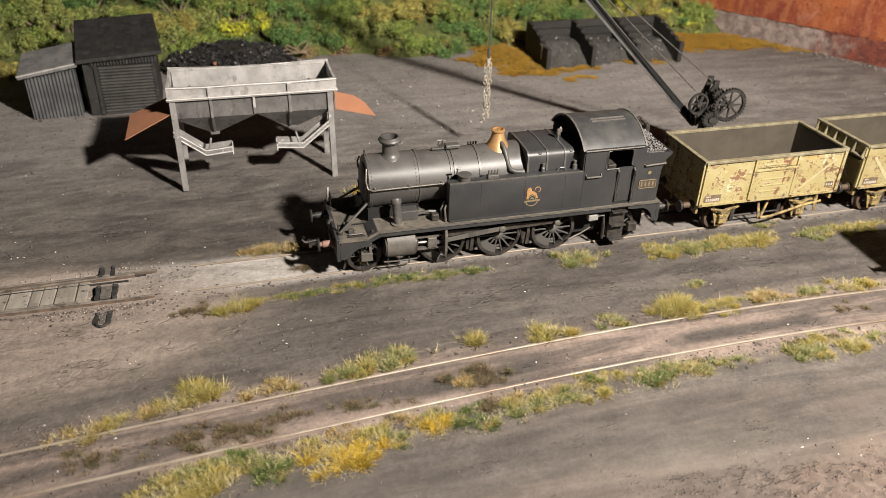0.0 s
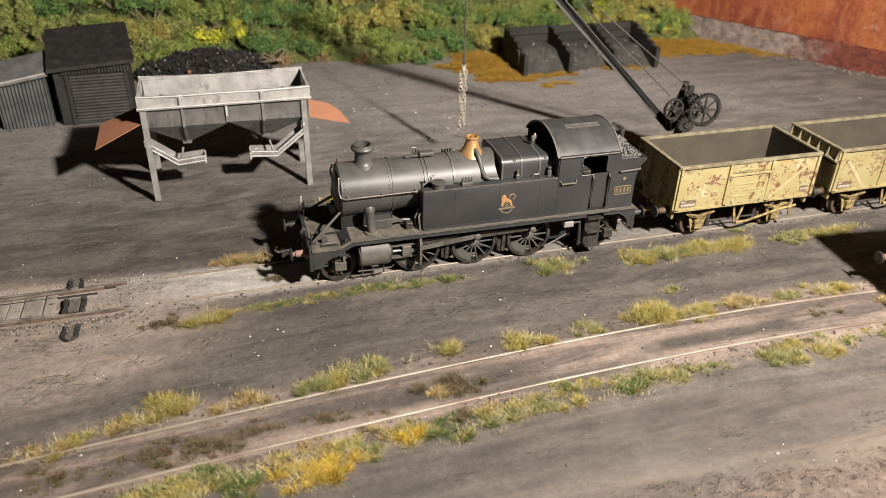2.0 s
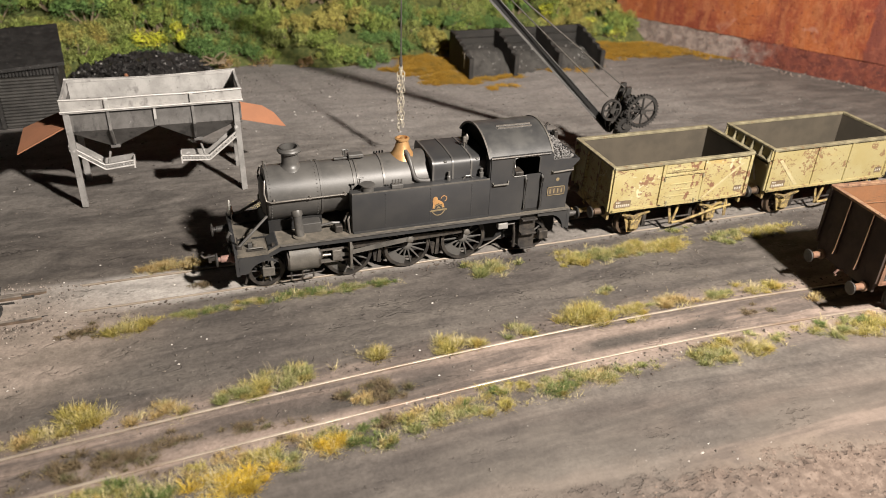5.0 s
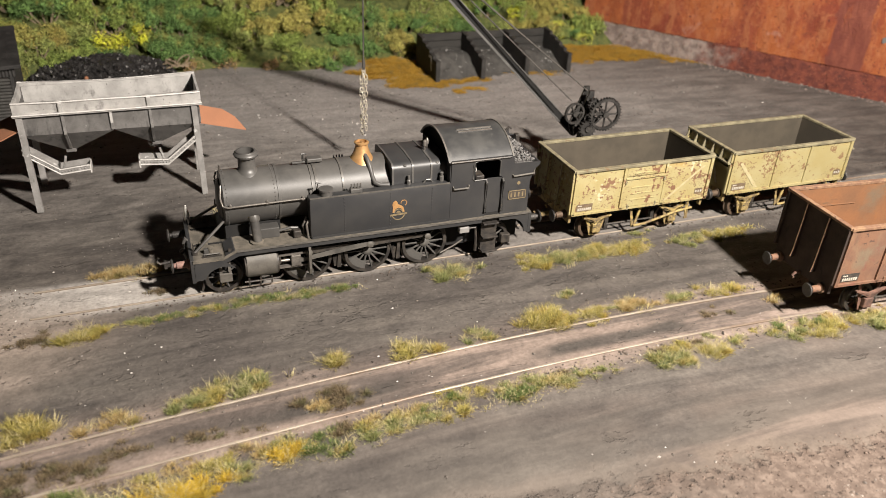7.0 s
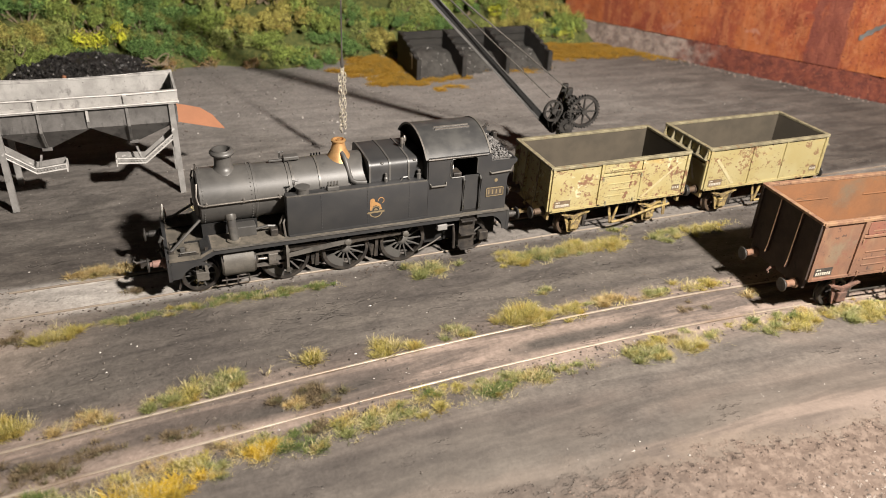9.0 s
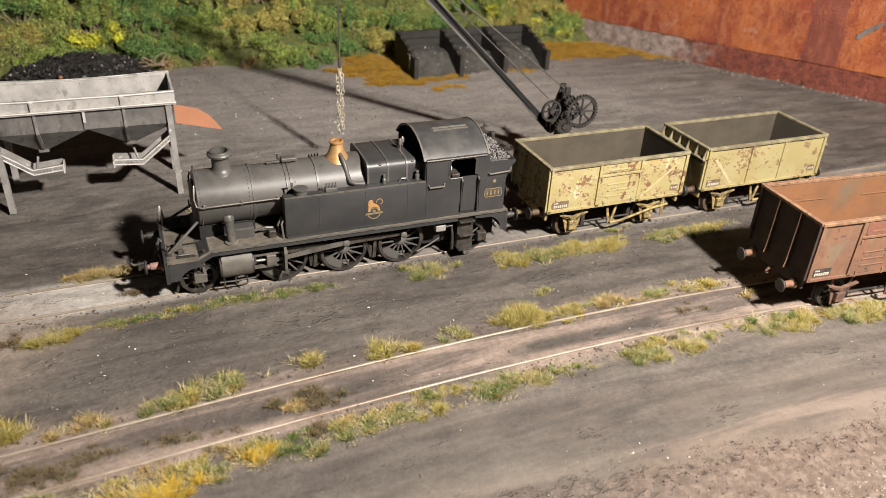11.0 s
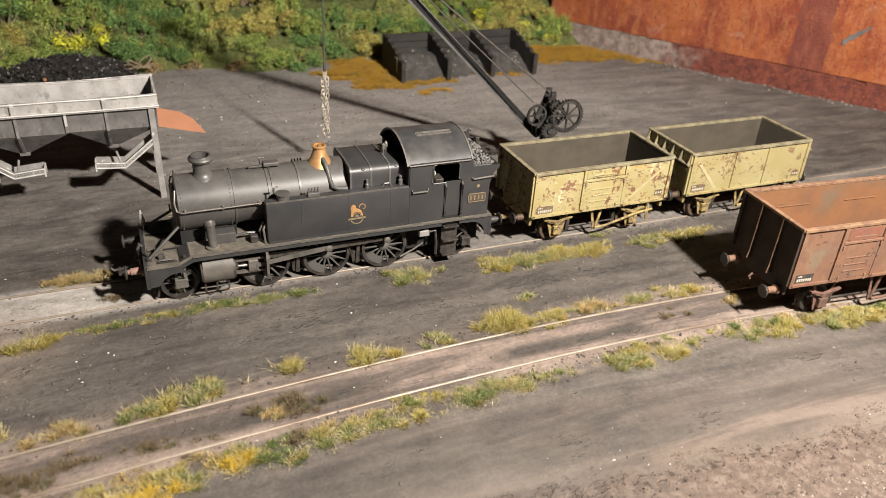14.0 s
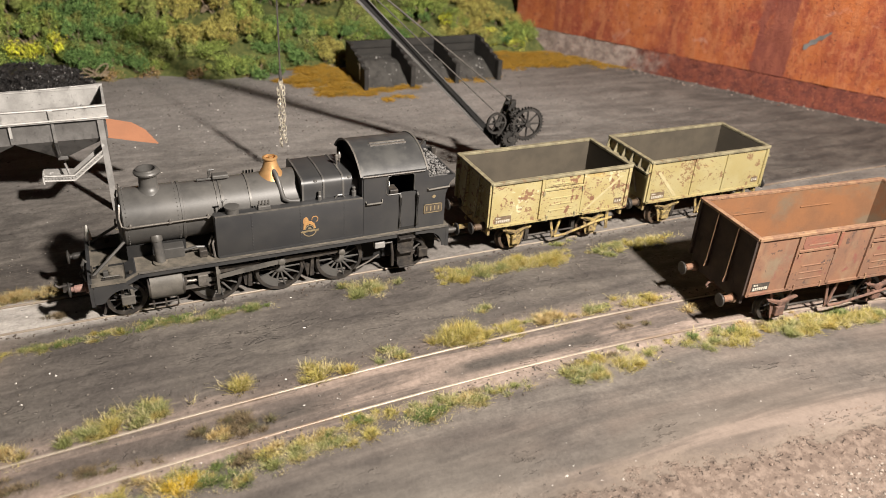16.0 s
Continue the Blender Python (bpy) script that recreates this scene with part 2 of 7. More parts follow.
def thing(name, x, y, z, label, category, turn=0.0, group="", kind=""):
    ob = new(name)
    ob.empty_display_size = 0.005
    ob.matrix_basis = pose(x * MM, y * MM, z * MM, 0, 0, turn)
    return tagged(ob, label, category, group, kind)


def box(bm, x0, y0, z0, x1, y1, z1, bevel=0.0):
    made = bmesh.ops.create_cube(bm, size=1)["verts"]
    for v in made:
        v.co = Vector(((x0 + x1) / 2 + v.co.x * (x1 - x0), (y0 + y1) / 2 + v.co.y * (y1 - y0), (z0 + z1) / 2 + v.co.z * (z1 - z0)))
    if bevel:
        edges = {e for v in made for e in v.link_edges}
        bmesh.ops.bevel(bm, geom=list(edges), offset=bevel, segments=2, affect="EDGES", profile=0.5)
    return bm


def rod(bm, a, b, r, r2=None, n=10):
    a, b = Vector(a), Vector(b)
    turn = (b - a).to_track_quat("Z", "Y").to_matrix().to_4x4()
    bmesh.ops.create_cone(bm, cap_ends=True, segments=n, radius1=r, radius2=r if r2 is None else r2, depth=(b - a).length,
                          matrix=Matrix.Translation((a + b) / 2) @ turn)
    return bm


def pipe(bm, pts, r, n=8):
    pts = [Vector(p) for p in pts]
    rings = []
    for i, p in enumerate(pts):
        d = (pts[min(i + 1, len(pts) - 1)] - pts[max(i - 1, 0)]).normalized()
        q = d.to_track_quat("Z", "Y").to_matrix()
        rings.append([bm.verts.new(p + q @ Vector((r * math.cos(2 * math.pi * k / n), r * math.sin(2 * math.pi * k / n), 0))) for k in range(n)])
    for a, b in zip(rings, rings[1:]):
        for k in range(n):
            bm.faces.new((a[k], a[(k + 1) % n], b[(k + 1) % n], b[k]))
    bm.faces.new(rings[0])
    bm.faces.new(rings[-1])
    return bm


def turned(bm, profile, origin=(0, 0, 0), axis="z", n=24, closed=True):
    """A body of revolution; profile rows of (radius, distance along the axis)."""
    o, rings = Vector(origin), []
    for r, h in profile:
        ring = []
        for k in range(n):
            c, s = r * math.cos(2 * math.pi * k / n), r * math.sin(2 * math.pi * k / n)
            ring.append(bm.verts.new(o + Vector({"z": (c, s, h), "x": (h, c, s), "y": (c, h, s)}[axis])))
        rings.append(ring)
    for a, b in zip(rings, rings[1:]):
        for k in range(n):
            bm.faces.new((a[k], a[(k + 1) % n], b[(k + 1) % n], b[k]))
    if closed:
        for ring in (rings[0], rings[-1]):
            bm.faces.new(ring)
    return bm


def prism(bm, outline, axis, lo, hi):
    """An outline in the two other axes, drawn out along one axis. For y: (x, z); for x: (y, z); for z: (x, y)."""
    def at(p, d):
        return {"y": (p[0], d, p[1]), "x": (d, p[0], p[1]), "z": (p[0], p[1], d)}[axis]
    a = [bm.verts.new(at(p, lo)) for p in outline]
    b = [bm.verts.new(at(p, hi)) for p in outline]
    bm.faces.new(a)
    bm.faces.new(b[::-1])
    for k in range(len(a)):
        bm.faces.new((a[k], a[(k + 1) % len(a)], b[(k + 1) % len(a)], b[k]))
    return bm


def ball(bm, c, r, n=10, squash=(1, 1, 1)):
    bmesh.ops.create_uvsphere(bm, u_segments=n, v_segments=max(6, n // 2 + 2), radius=r,
                              matrix=Matrix.Translation(c) @ Matrix.Diagonal((*squash, 1)))
    return bm


def arc(cx, cz, r, a0, a1, n):
    return [(cx + r * math.cos(radians(a0 + (a1 - a0) * k / n)), cz + r * math.sin(radians(a0 + (a1 - a0) * k / n))) for k in range(n + 1)]


def B():
    return bmesh.new()


# ---- the engine ----
def spoked_wheel(owner, name, x, y, z, r, spokes, side, rim_mat, spoke_mat, weight=False):
    """A flanged wheel whose outer face looks to side (-1 or 1) in y."""
    w = part(name, turned(B(), [(r - 1.2, side * 1.0), (r, side * 1.0), (r + 0.05, -side * 0.8), (r + 0.75, -side * 0.9), (r + 0.7, -side * 1.3), (r - 1.2, -side * 1.3), (r - 1.2, side * 1.0)], axis="y", n=36, closed=False),
             rim_mat, owner, smooth=True, m=pose(x * MM, y * MM, z * MM))
    bm = B()
    for k in range(spokes):
        a = 2 * math.pi * k / spokes
        rod(bm, (1.2 * math.cos(a), side * 0.3, 1.2 * math.sin(a)), ((r - 0.9) * math.cos(a), side * 0.3, (r - 0.9) * math.sin(a)), 0.42 if r > 7.5 else 0.36, 0.30, 6)
    part("spokes", bm, spoke_mat, w)
    part("hub", turned(B(), [(0.01, side * 1.5), (0.9, side * 1.5), (1.9, side * 0.9), (1.9, -side * 0.9), (0.01, -side * 0.9)], axis="y", n=16, closed=False), spoke_mat, w, smooth=True)
    if weight:
        pts = arc(0, 0, r - 1.0, 200, 262, 8) + arc(0, 0, r - 4.2, 262, 200, 5)
        part("balance_weight", prism(B(), pts, "y", side * 0.2, side * 0.8), spoke_mat, w)
    return w


def buffer(owner, x, y, z, way, head_mat, shank_mat):
    b = part("buffer", turned(B(), [(1.9, 0), (1.9, way * 1.0), (1.35, way * 1.2), (1.25, way * 4.4), (0.9, way * 4.5), (0.85, way * 5.6), (0.01, way * 5.6)], axis="x", n=18, closed=False),
             shank_mat, owner, smooth=True, m=pose(x * MM, y * MM, z * MM))
    part("buffer_head", turned(B(), [(0.6, way * 5.3), (2.3, way * 5.6), (2.55, way * 5.9), (2.3, way * 6.25), (0.01, way * 6.45)], axis="x", n=22, closed=False), head_mat, b, smooth=True)


loco = thing("steam_locomotive", TRAIN_X, TRACK_Y, 0, "weathered black tank engine with brass safety valve on the siding", "locomotive")
ZB, RB = 32.8, 9.9
# chassis and footplate
bm = B()
for s in (-1, 1):
    box(bm, 1.5, s * 6.2 - 0.4, 4.5, 127, s * 6.2 + 0.4, 18.5)
part("frame", bm, M_NEARBLACK, loco)
bm = B()
prism(bm, [(0.3, 17.0), (0.3, 18.2), (10.6, 18.2), (14.6, 20.2), (127.8, 20.2), (127.8, 19.3), (14.9, 19.3), (11.0, 17.3), (11.0, 17.0)], "y", -16.9, 16.9)
part("footplate", bm, M_DUST, loco, "dusty brown-black footplate")
for s in (-1, 1):
    part("valance", prism(B(), [(0.9, 15.9), (0.9, 17.05), (10.9, 17.05), (14.9, 19.32), (107.0, 19.32), (107.0, 17.7), (15.6, 17.7), (11.8, 15.9)], "y", s * 16.5 - 0.2, s * 16.5 + 0.2), M_BLACK, loco)
    part("rear_valance", prism(B(), [(114.5, 19.32), (127.7, 19.32), (127.7, 11.2), (125.6, 11.2)] + arc(119.6, 11.6, 6.0, 5, 100, 8) + [(114.5, 17.7)], "y", s * 16.3 - 0.2, s * 16.3 + 0.2), M_BLACK, loco)
    # the glint along the footplate edge is put into its colour
    part("footplate_edge", box(B(), 15.2, s * 17.0 - 0.15, 19.4, 127.8, s * 17.0 + 0.15, 20.0), M_LIGHTBLACK, loco)
    # front frame skirt with its arch over the pony wheel
    part("front_skirt", prism(B(), [(0.6, 10.0), (0.6, 15.95), (11.0, 15.95), (13.4, 14.0)] + arc(10.2, 7.4, 7.0, 55, 155, 10) + [(2.6, 10.0)], "y", s * 16.5 - 0.25, s * 16.5 + 0.2), M_BLACK, loco)
part("buffer_beam", box(B(), -0.6, -16.6, 9.2, 0.7, 16.6, 18.3, 0.15), M_BLACK, loco)
part("rear_buffer_beam", box(B(), 127.1, -16.6, 10.6, 128.4, 16.6, 19.2, 0.15), M_BLACK, loco)
for s in (-1, 1):
    buffer(loco, -0.6, s * 11.4, 14.4, -1, M_IRON, M_RED if s < 0 else M_IRON)
    buffer(loco, 128.4, s * 11.4, 14.4, 1, M_IRON, M_IRON)
    part("guard_iron", pipe(B(), [(3.2, s * 8.6, 9), (3.4, s * 8.6, 4), (2.6, s * 8.6, 1.2)], 0.45, 6), M_GEAR, loco)
cp = part("coupling", prism(B(), [(-9.2, -2.2), (-9.2, 2.2), (-8.2, 2.2), (-8.2, 1.1), (-3, 1.1), (-0.6, 1.5), (-0.6, -1.5), (-3, -1.1), (-8.2, -1.1), (-8.2, -2.2)], "z", 8.2, 9.4), M_GEAR, loco)
part("coupling_hook", pipe(B(), [(-3.0, 0, 9.6), (-6.5, 0, 9.8), (-10.5, 0, 9.4), (-11.6, 0, 10.6), (-10.8, 0, 11.8)], 0.5, 6), M_GEAR, cp)
part("rear_coupling", prism(B(), [(128.4, -1.5), (128.4, 1.5), (136.5, 1.2), (136.5, 3.0), (137.4, 3.0), (137.4, -3.0), (136.5, -3.0), (136.5, -1.2)], "z", 8.2, 9.4), M_GEAR, loco)
part("draw_hook", pipe(B(), [(-0.6, 0, 14.2), (-2.4, 0, 14.2), (-3.2, 0, 13.3), (-3.0, 0, 12.2), (-2.2, 0, 12.4)], 0.5, 6), M_GEAR, loco)
part("vacuum_pipe", pipe(B(), [(-0.9, -4.5, 11), (-1.6, -4.5, 15), (-1.8, -4.5, 19), (-0.9, -4.5, 21), (-0.5, -4.5, 20)], 0.6, 8), M_SMOKE, loco, smooth=True)
for s in (-1, 1):
    part("front_lamp_iron", box(B(), 0.9, s * 10.2, 18.1, 1.3, s * 10.2 + 1.0, 21.0), M_GEAR, loco)
lampx = part("head_lamp", turned(B(), [(1.0, 0), (1.1, 2.2), (0.9, 3.4), (0.6, 4.6), (0.3, 6.2), (0.01, 6.4)], n=12), M_WHITE, loco, "small white head lamp", smooth=True, m=pose(0.9 * MM, 14.4 * MM, 18.2 * MM))
part("front_toolbox", box(B(), 3.4, -8.6, 18.1, 6.2, -6.6, 20.0, 0.2), M_DUST, loco)
part("footstep", box(B(), 3.6, -15.6, 18.15, 10.2, -15.1, 18.6), M_GEAR, loco)
part("sandbox", box(B(), 4.4, -13.0, 18.1, 6.0, -11.6, 19.9, 0.2), M_SMOKE, loco)
# frame extension in front of the smokebox
part("saddle", prism(B(), [(12.8, 18.0), (12.8, 24.4), (32, 24.4), (32, 18.0)], "y", -6.6, 6.6), M_NEARBLACK, loco)
for s in (-1, 1):
    part("front_stay", pipe(B(), [(1.2, s * 12.2, 18.6), (14.2, s * 6.5, 28.4)], 0.5, 8), M_SMOKE, loco, smooth=True)
    part("stay_foot", box(B(), 0.6, s * 12.2 - 1, 18.1, 2.4, s * 12.2 + 1, 19.0), M_GEAR, loco)
    stub = part("steam_pipe", pipe(B(), [(22.9, s * 13.0, 20.1), (22.7, s * 12.6, 24.5), (22.4, s * 11.8, 28.8)], 1.6, 14), M_SMOKE, loco, smooth=True)
    part("pipe_collar", pipe(B(), [(22.45, s * 11.9, 28.4), (22.4, s * 11.75, 29.3), (22.4, s * 11.5, 29.6)], 1.95, 14), M_LIGHTBLACK, stub, smooth=True)
    part("riser_plate", prism(B(), [(11.2, 18.35), (11.2, 18.75), (14.2, 20.35), (14.6, 20.3), (14.4, 20.05), (11.6, 18.5)], "y", *sorted((s * 6.7, s * 16.6))), M_BLACK, loco)
    part("sand_filler", turned(B(), [(0.9, 0), (0.9, 1.4), (1.1, 1.5), (1.0, 2.0), (0.01, 2.3)], (6.8, s * 11.8, 18.1), n=12), M_DUST, loco, smooth=True)
    part("front_grab", pipe(B(), [(4.2, s * 14.6, 18.2), (4.2, s * 14.6, 18.9), (9.4, s * 14.6, 18.9), (9.4, s * 14.6, 18.2)], 0.28, 6), M_LIGHTBLACK, loco)
    part("steam_pipe_flange", turned(B(), [(2.4, 0), (2.4, 0.7), (1.8, 0.9)], (22.6, s * 13.0, 20.1), n=16), M_DUST, loco)
    part("lubricator", box(B(), 35.5, s * 12.6 - 1.2, 20.2, 38.2, s * 12.6 + 1.2, 23.0, 0.4), M_GEAR, loco)
    part("step_plate", box(B(), 12.4, s * 15.6 - 0.4, 18.2, 13.4, s * 15.6 + 0.4, 20.6), M_GEAR, loco)
    part("reverser_rod", pipe(B(), [(39.4, s * 13.2, 20.2), (39.0, s * 13.0, 24.5), (40.6, s * 12.4, 27.4)], 0.5, 6), M_ROD, loco)
    part("injector_pipe", pipe(B(), [(31, s * 10.5, 22.4), (35, s * 10.8, 23.2), (38.6, s * 10.6, 22.6)], 0.5, 6), M_SMOKE, loco)
part("valve_chest", box(B(), 24.2, -11, 20.1, 31.0, 11, 24.0, 0.3), M_SMOKE, loco)
# smokebox, chimney, boiler
sb = part("smokebox", turned(B(), [(RB - 0.5, 12.8), (RB, 13.2), (RB, 31.6), (RB + 0.22, 31.7), (RB + 0.22, 32.5), (RB - 0.2, 32.6)], (0, 0, ZB), "x", 48), M_SMOKE, loco, smooth=True)
bm = B()
for x in (14.2, 30.6):
    for k in range(44):
        a = 2 * math.pi * k / 44
        ball(bm, (x, (RB + 0.02) * math.cos(a), ZB + (RB + 0.02) * math.sin(a)), 0.22, 6)
part("riveting", bm, M_SMOKE, sb)
door = part("smokebox_door", turned(B(), [(7.4, 12.9), (7.3, 12.3), (6.2, 11.7), (4, 11.3), (0.01, 11.1)], (0, 0, ZB - 0.3), "x", 36, closed=False), M_SMOKE, loco, smooth=True)
part("dart_handle", pipe(B(), [(10.7, 0, ZB - 0.3), (10.5, -1.4, ZB - 2.8)], 0.3, 6), M_ROD, door)
bm = B()
for z in (ZB - 3.6, ZB + 3.0):
    box(bm, 11.5, 1.0, z - 0.45, 12.2, 8.2, z + 0.45)
part("door_hinge", bm, M_SMOKE, door)
part("upper_lamp_iron", box(B(), 13.0, -0.6, ZB + RB - 0.6, 13.5, 0.6, ZB + RB + 2.2), M_GEAR, loco)
part("chimney", turned(B(), [(5.8, -1.8), (5.0, -0.4), (4.0, 0.5), (3.3, 1.2), (3.05, 2.2), (2.95, 5.4), (3.15, 5.8), (4.1, 6.15), (4.35, 6.8), (4.1, 7.3), (3.6, 7.6), (3.45, 8.0), (2.85, 8.0), (2.75, 7.0), (2.7, 1.0), (0.01, 1.0)], (22.8, 0, ZB + RB - 1.0), n=36, closed=False), M_SMOKE, loco, smooth=True)
part("boiler", turned(B(), [(RB - 0.3, 32.3), (RB - 0.25, 45), (RB + 0.45, 70), (RB + 0.6, 73)], (0, 0, ZB), "x", 48), M_SMOKE, loco, smooth=True)
for x, w in ((44.0, 0.5), (45.6, 0.9), (55.0, 0.7), (66.5, 0.6)):
    r = RB - 0.28 + max(0, x - 45) * 0.028
    part("boiler_band", turned(B(), [(r, x - w / 2), (r + 0.32, x - w / 2), (r + 0.32, x + w / 2), (r, x + w / 2)], (0, 0, ZB), "x", 48), M_LIGHTBLACK, loco, smooth=True)
for s in (-1, 1):
    hr = part("boiler_handrail", pipe(B(), [(12.6, s * 6.6, ZB + 7.6), (12.0, s * 9.4, ZB + 4.0), (12.4, s * 10.6, ZB + 1.6), (14.0, s * 11.0, ZB + 1.0), (20, s * 11.0, ZB + 1.1), (41, s * 11.0, ZB + 1.3)], 0.34, 8), M_ROD, loco, smooth=True)
    for x in (15.0, 27.5, 40.0):
        part("handrail_knob", rod(B(), (x, s * 9.4, ZB + 1.2), (x, s * 11.3, ZB + 1.2), 0.5, n=8), M_ROD, hr)
# fittings on the boiler top
part("top_feed_rod", box(B(), 38.4, -0.5, ZB + RB + 0.1, 49.5, 0.5, ZB + RB + 0.9, 0.2), M_SMOKE, loco)
rg = part("regulator_cover", box(B(), 43.6, -1.6, ZB + RB + 0.5, 49.2, 1.6, ZB + RB + 2.0, 0.4), M_SMOKE, loco)
part("cover_knob", pipe(B(), [(42.6, 0, ZB + RB + 0.4), (42.6, 0, ZB + RB + 3.4), (43.8, 0, ZB + RB + 3.5)], 0.3, 6), M_SMOKE, rg)
sv = part("safety_valve", turned(B(), [(5.8, -2.2), (5.0, -1.0), (4.0, 0.2), (3.0, 2.0), (2.35, 4.2), (2.2, 5.0), (2.65, 5.4), (2.7, 5.9), (2.2, 6.2), (1.9, 6.2), (1.8, 5.2), (0.01, 5.0)], (64.2, 0, ZB + RB + 0.2), n=32, closed=False), M_BRASS, loco, "dull brass safety valve cover", smooth=True)
part("valve_stem", rod(B(), (64.2, 0, ZB + RB + 5.0), (64.2, 0, ZB + RB + 6.4), 0.7, n=8), M_BRASS, sv)
for s in (-1, 1):
    part("feed_pipe", pipe(B(), [(64.6, s * 2.2, ZB + RB + 2.0), (65.0, s * 4.4, ZB + RB + 1.2), (65.6, s * 6.0, ZB + RB - 1.2), (66.0, s * 8.7, ZB + RB - 4.6), (66.3, s * 10.3, 36.8), (68.0, s * 11.0, 36.0), (71.5, s * 11.4, 35.9)], 0.85, 10), M_SMOKE, loco, smooth=True)
# firebox: flat sides and rounded shoulders
fb = [(-11.3, 24), (-11.3, 39.4)] + [(-8.6 + 2.7 * math.cos(radians(a)), 40.6 + 2.7 * math.sin(radians(a))) for a in (165, 140, 115, 95)] + [(0, 43.75)] + [(8.6 + 2.7 * math.cos(radians(a)), 40.6 + 2.7 * math.sin(radians(a))) for a in (85, 65, 40, 15)] + [(11.3, 39.4), (11.3, 24)]
box_ = part("firebox", prism(B(), fb, "x", 72.4, 94.2), M_BLACK, loco, smooth=True)
for x in (72.8, 80.4, 87.6):
    big = [(y * 1.02, 34 + (z - 34) * 1.022) for y, z in fb]
    part("firebox_band", prism(B(), big, "x", x - 0.35, x + 0.35), M_SMOKE, box_, smooth=True)
for x, y, z in ((77.5, -10.2, 42.2), (90, -10.2, 42.2), (77.5, 10.2, 42.2)):
    part("wash_out_plug", ball(B(), (x, y, z), 0.9, 10, (1, 1, 0.6)), M_SMOKE, box_, smooth=True)
for k, x in enumerate((88.2, 89.8)):
    part("whistle", turned(B(), [(0.35, 0), (0.35, 1.6), (0.75, 1.8), (0.75, 3.6 - k * 0.6), (0.3, 4.0), (0.01, 4.2)], (x, -1.5 + k * 2, 43.7), n=12), M_ROD, loco, "small dull metal whistle", smooth=True)
# side tanks
for s in (-1, 1):
    y0, y1 = sorted((s * 16.0, s * 11.4))
    tank = part("side_tank", box(B(), 41.2, y0, 20.2, 94.0, y1, 35.7, 0.5), M_BLACK, loco, smooth=True)
    # tank rim lightened to carry its glint
    part("tank_rim", box(B(), 41.4, s * 15.8 - 0.2, 35.6, 93.4, s * 15.8 + 0.2, 36.1), M_LIGHTBLACK, tank)
    cap = part("filler_cap", turned(B(), [(2.3, 0), (2.3, 2.0), (2.6, 2.1), (2.6, 2.6), (0.01, 2.9)], (47.6, s * 13.4, 35.6), n=20), M_SMOKE, tank, smooth=True)
    part("filler_lever", pipe(B(), [(44.6, s * 13.4, 38.4), (44.8, s * 13.4, 40.4), (46.2, s * 13.4, 40.6), (44.2, s * 13.4, 40.6)], 0.3, 6), M_SMOKE, cap)
    vent = part("tank_vent", box(B(), 56.2, s * 13.6 - 1, 35.6, 60.6, s * 13.6 + 1, 37.2, 0.3), M_SMOKE, tank)
    for k in range(4):
        part("vent_post", rod(B(), (56.8 + 1.1 * k, s * 13.6, 37.0), (56.8 + 1.1 * k, s * 13.6, 38.8), 0.32, n=8), M_SMOKE, vent)
    part("clack_valve", turned(B(), [(0.8, 0), (0.8, 1.5), (0.5, 2.0), (0.5, 3.4), (0.01, 3.6)], (78.5, s * 12.4, 35.6), n=10), M_SMOKE, tank)
    part("lifting_ring", pipe(B(), [(84, s * 13, 35.6), (85, s * 13, 36.9), (86.6, s * 13, 36.9), (87.6, s * 13, 35.6)], 0.35, 6), M_SMOKE, tank)
    part("injector_valve", turned(B(), [(0.9, 0), (0.9, 2.0), (0.5, 2.2), (0.7, 3.4), (0.01, 3.8)], (91.2, s * 12.6, 35.6), n=10), M_SMOKE, tank)
    part("tank_front_rod", pipe(B(), [(40.4, s * 15.2, 20.4), (40.0, s * 14.6, 25.6), (40.9, s * 14, 27)], 0.4, 6), M_ROD, tank)
    bm = B()
    for x in (53.5, 70.5, 86.5):
        for k in range(11):
            ball(bm, (x, s * 16.0, 22.2 + k * 1.25), 0.26, 6)
    part("riveting", bm, M_BLACK, tank)
    part("tank_step", box(B(), 41.6, s * 16.1 - 0.1, 20.2, 93.6, s * 16.1 + 0.15, 21.0), M_BLACK, tank)
    # emblem as plain shapes
    em = part("emblem", prism(B(), arc(73.6, 26.4, 1.7, 0, 180, 12) + arc(73.6, 26.4, 1.35, 180, 0, 12), "y", s * 16.02, s * 16.13), M_GOLD, tank, "small orange heraldic emblem")
    part("emblem_wheel", prism(B(), arc(73.6, 26.4, 0.8, 0, 180, 10), "y", s * 16.0, s * 16.12), M_GOLD, em)
    part("emblem_body", prism(B(), [(71.3, 26.6), (71.5, 28.6), (71.2, 29.8), (71.6, 31.0), (72.5, 31.4), (73.2, 30.8), (73.3, 29.9), (74.6, 29.3), (75.5, 28.4), (75.9, 26.6), (75.4, 26.6), (74.9, 27.8), (73.6, 28.5), (72.4, 28.0), (71.9, 26.6)], "y", s * 16.0, s * 16.12), M_ORANGE, em)
    part("emblem_tail", prism(B(), arc(75.6, 30.2, 1.25, -70, 190, 12) + arc(75.6, 30.2, 0.98, 190, -70, 12), "y", s * 16.0, s * 16.12), M_ORANGE, em)
    part("emblem_scroll", prism(B(), [(70.3, 25.3), (70.3, 26.0), (76.9, 26.2), (76.9, 25.5)], "y", s * 16.05, s * 16.16), M_GOLD, em)
    part("emblem_ring", prism(B(), arc(73.6, 26.0, 2.55, 190, 350, 12) + arc(73.6, 26.0, 2.2, 350, 190, 12), "y", s * 16.0, s * 16.1), M_GOLD, em)
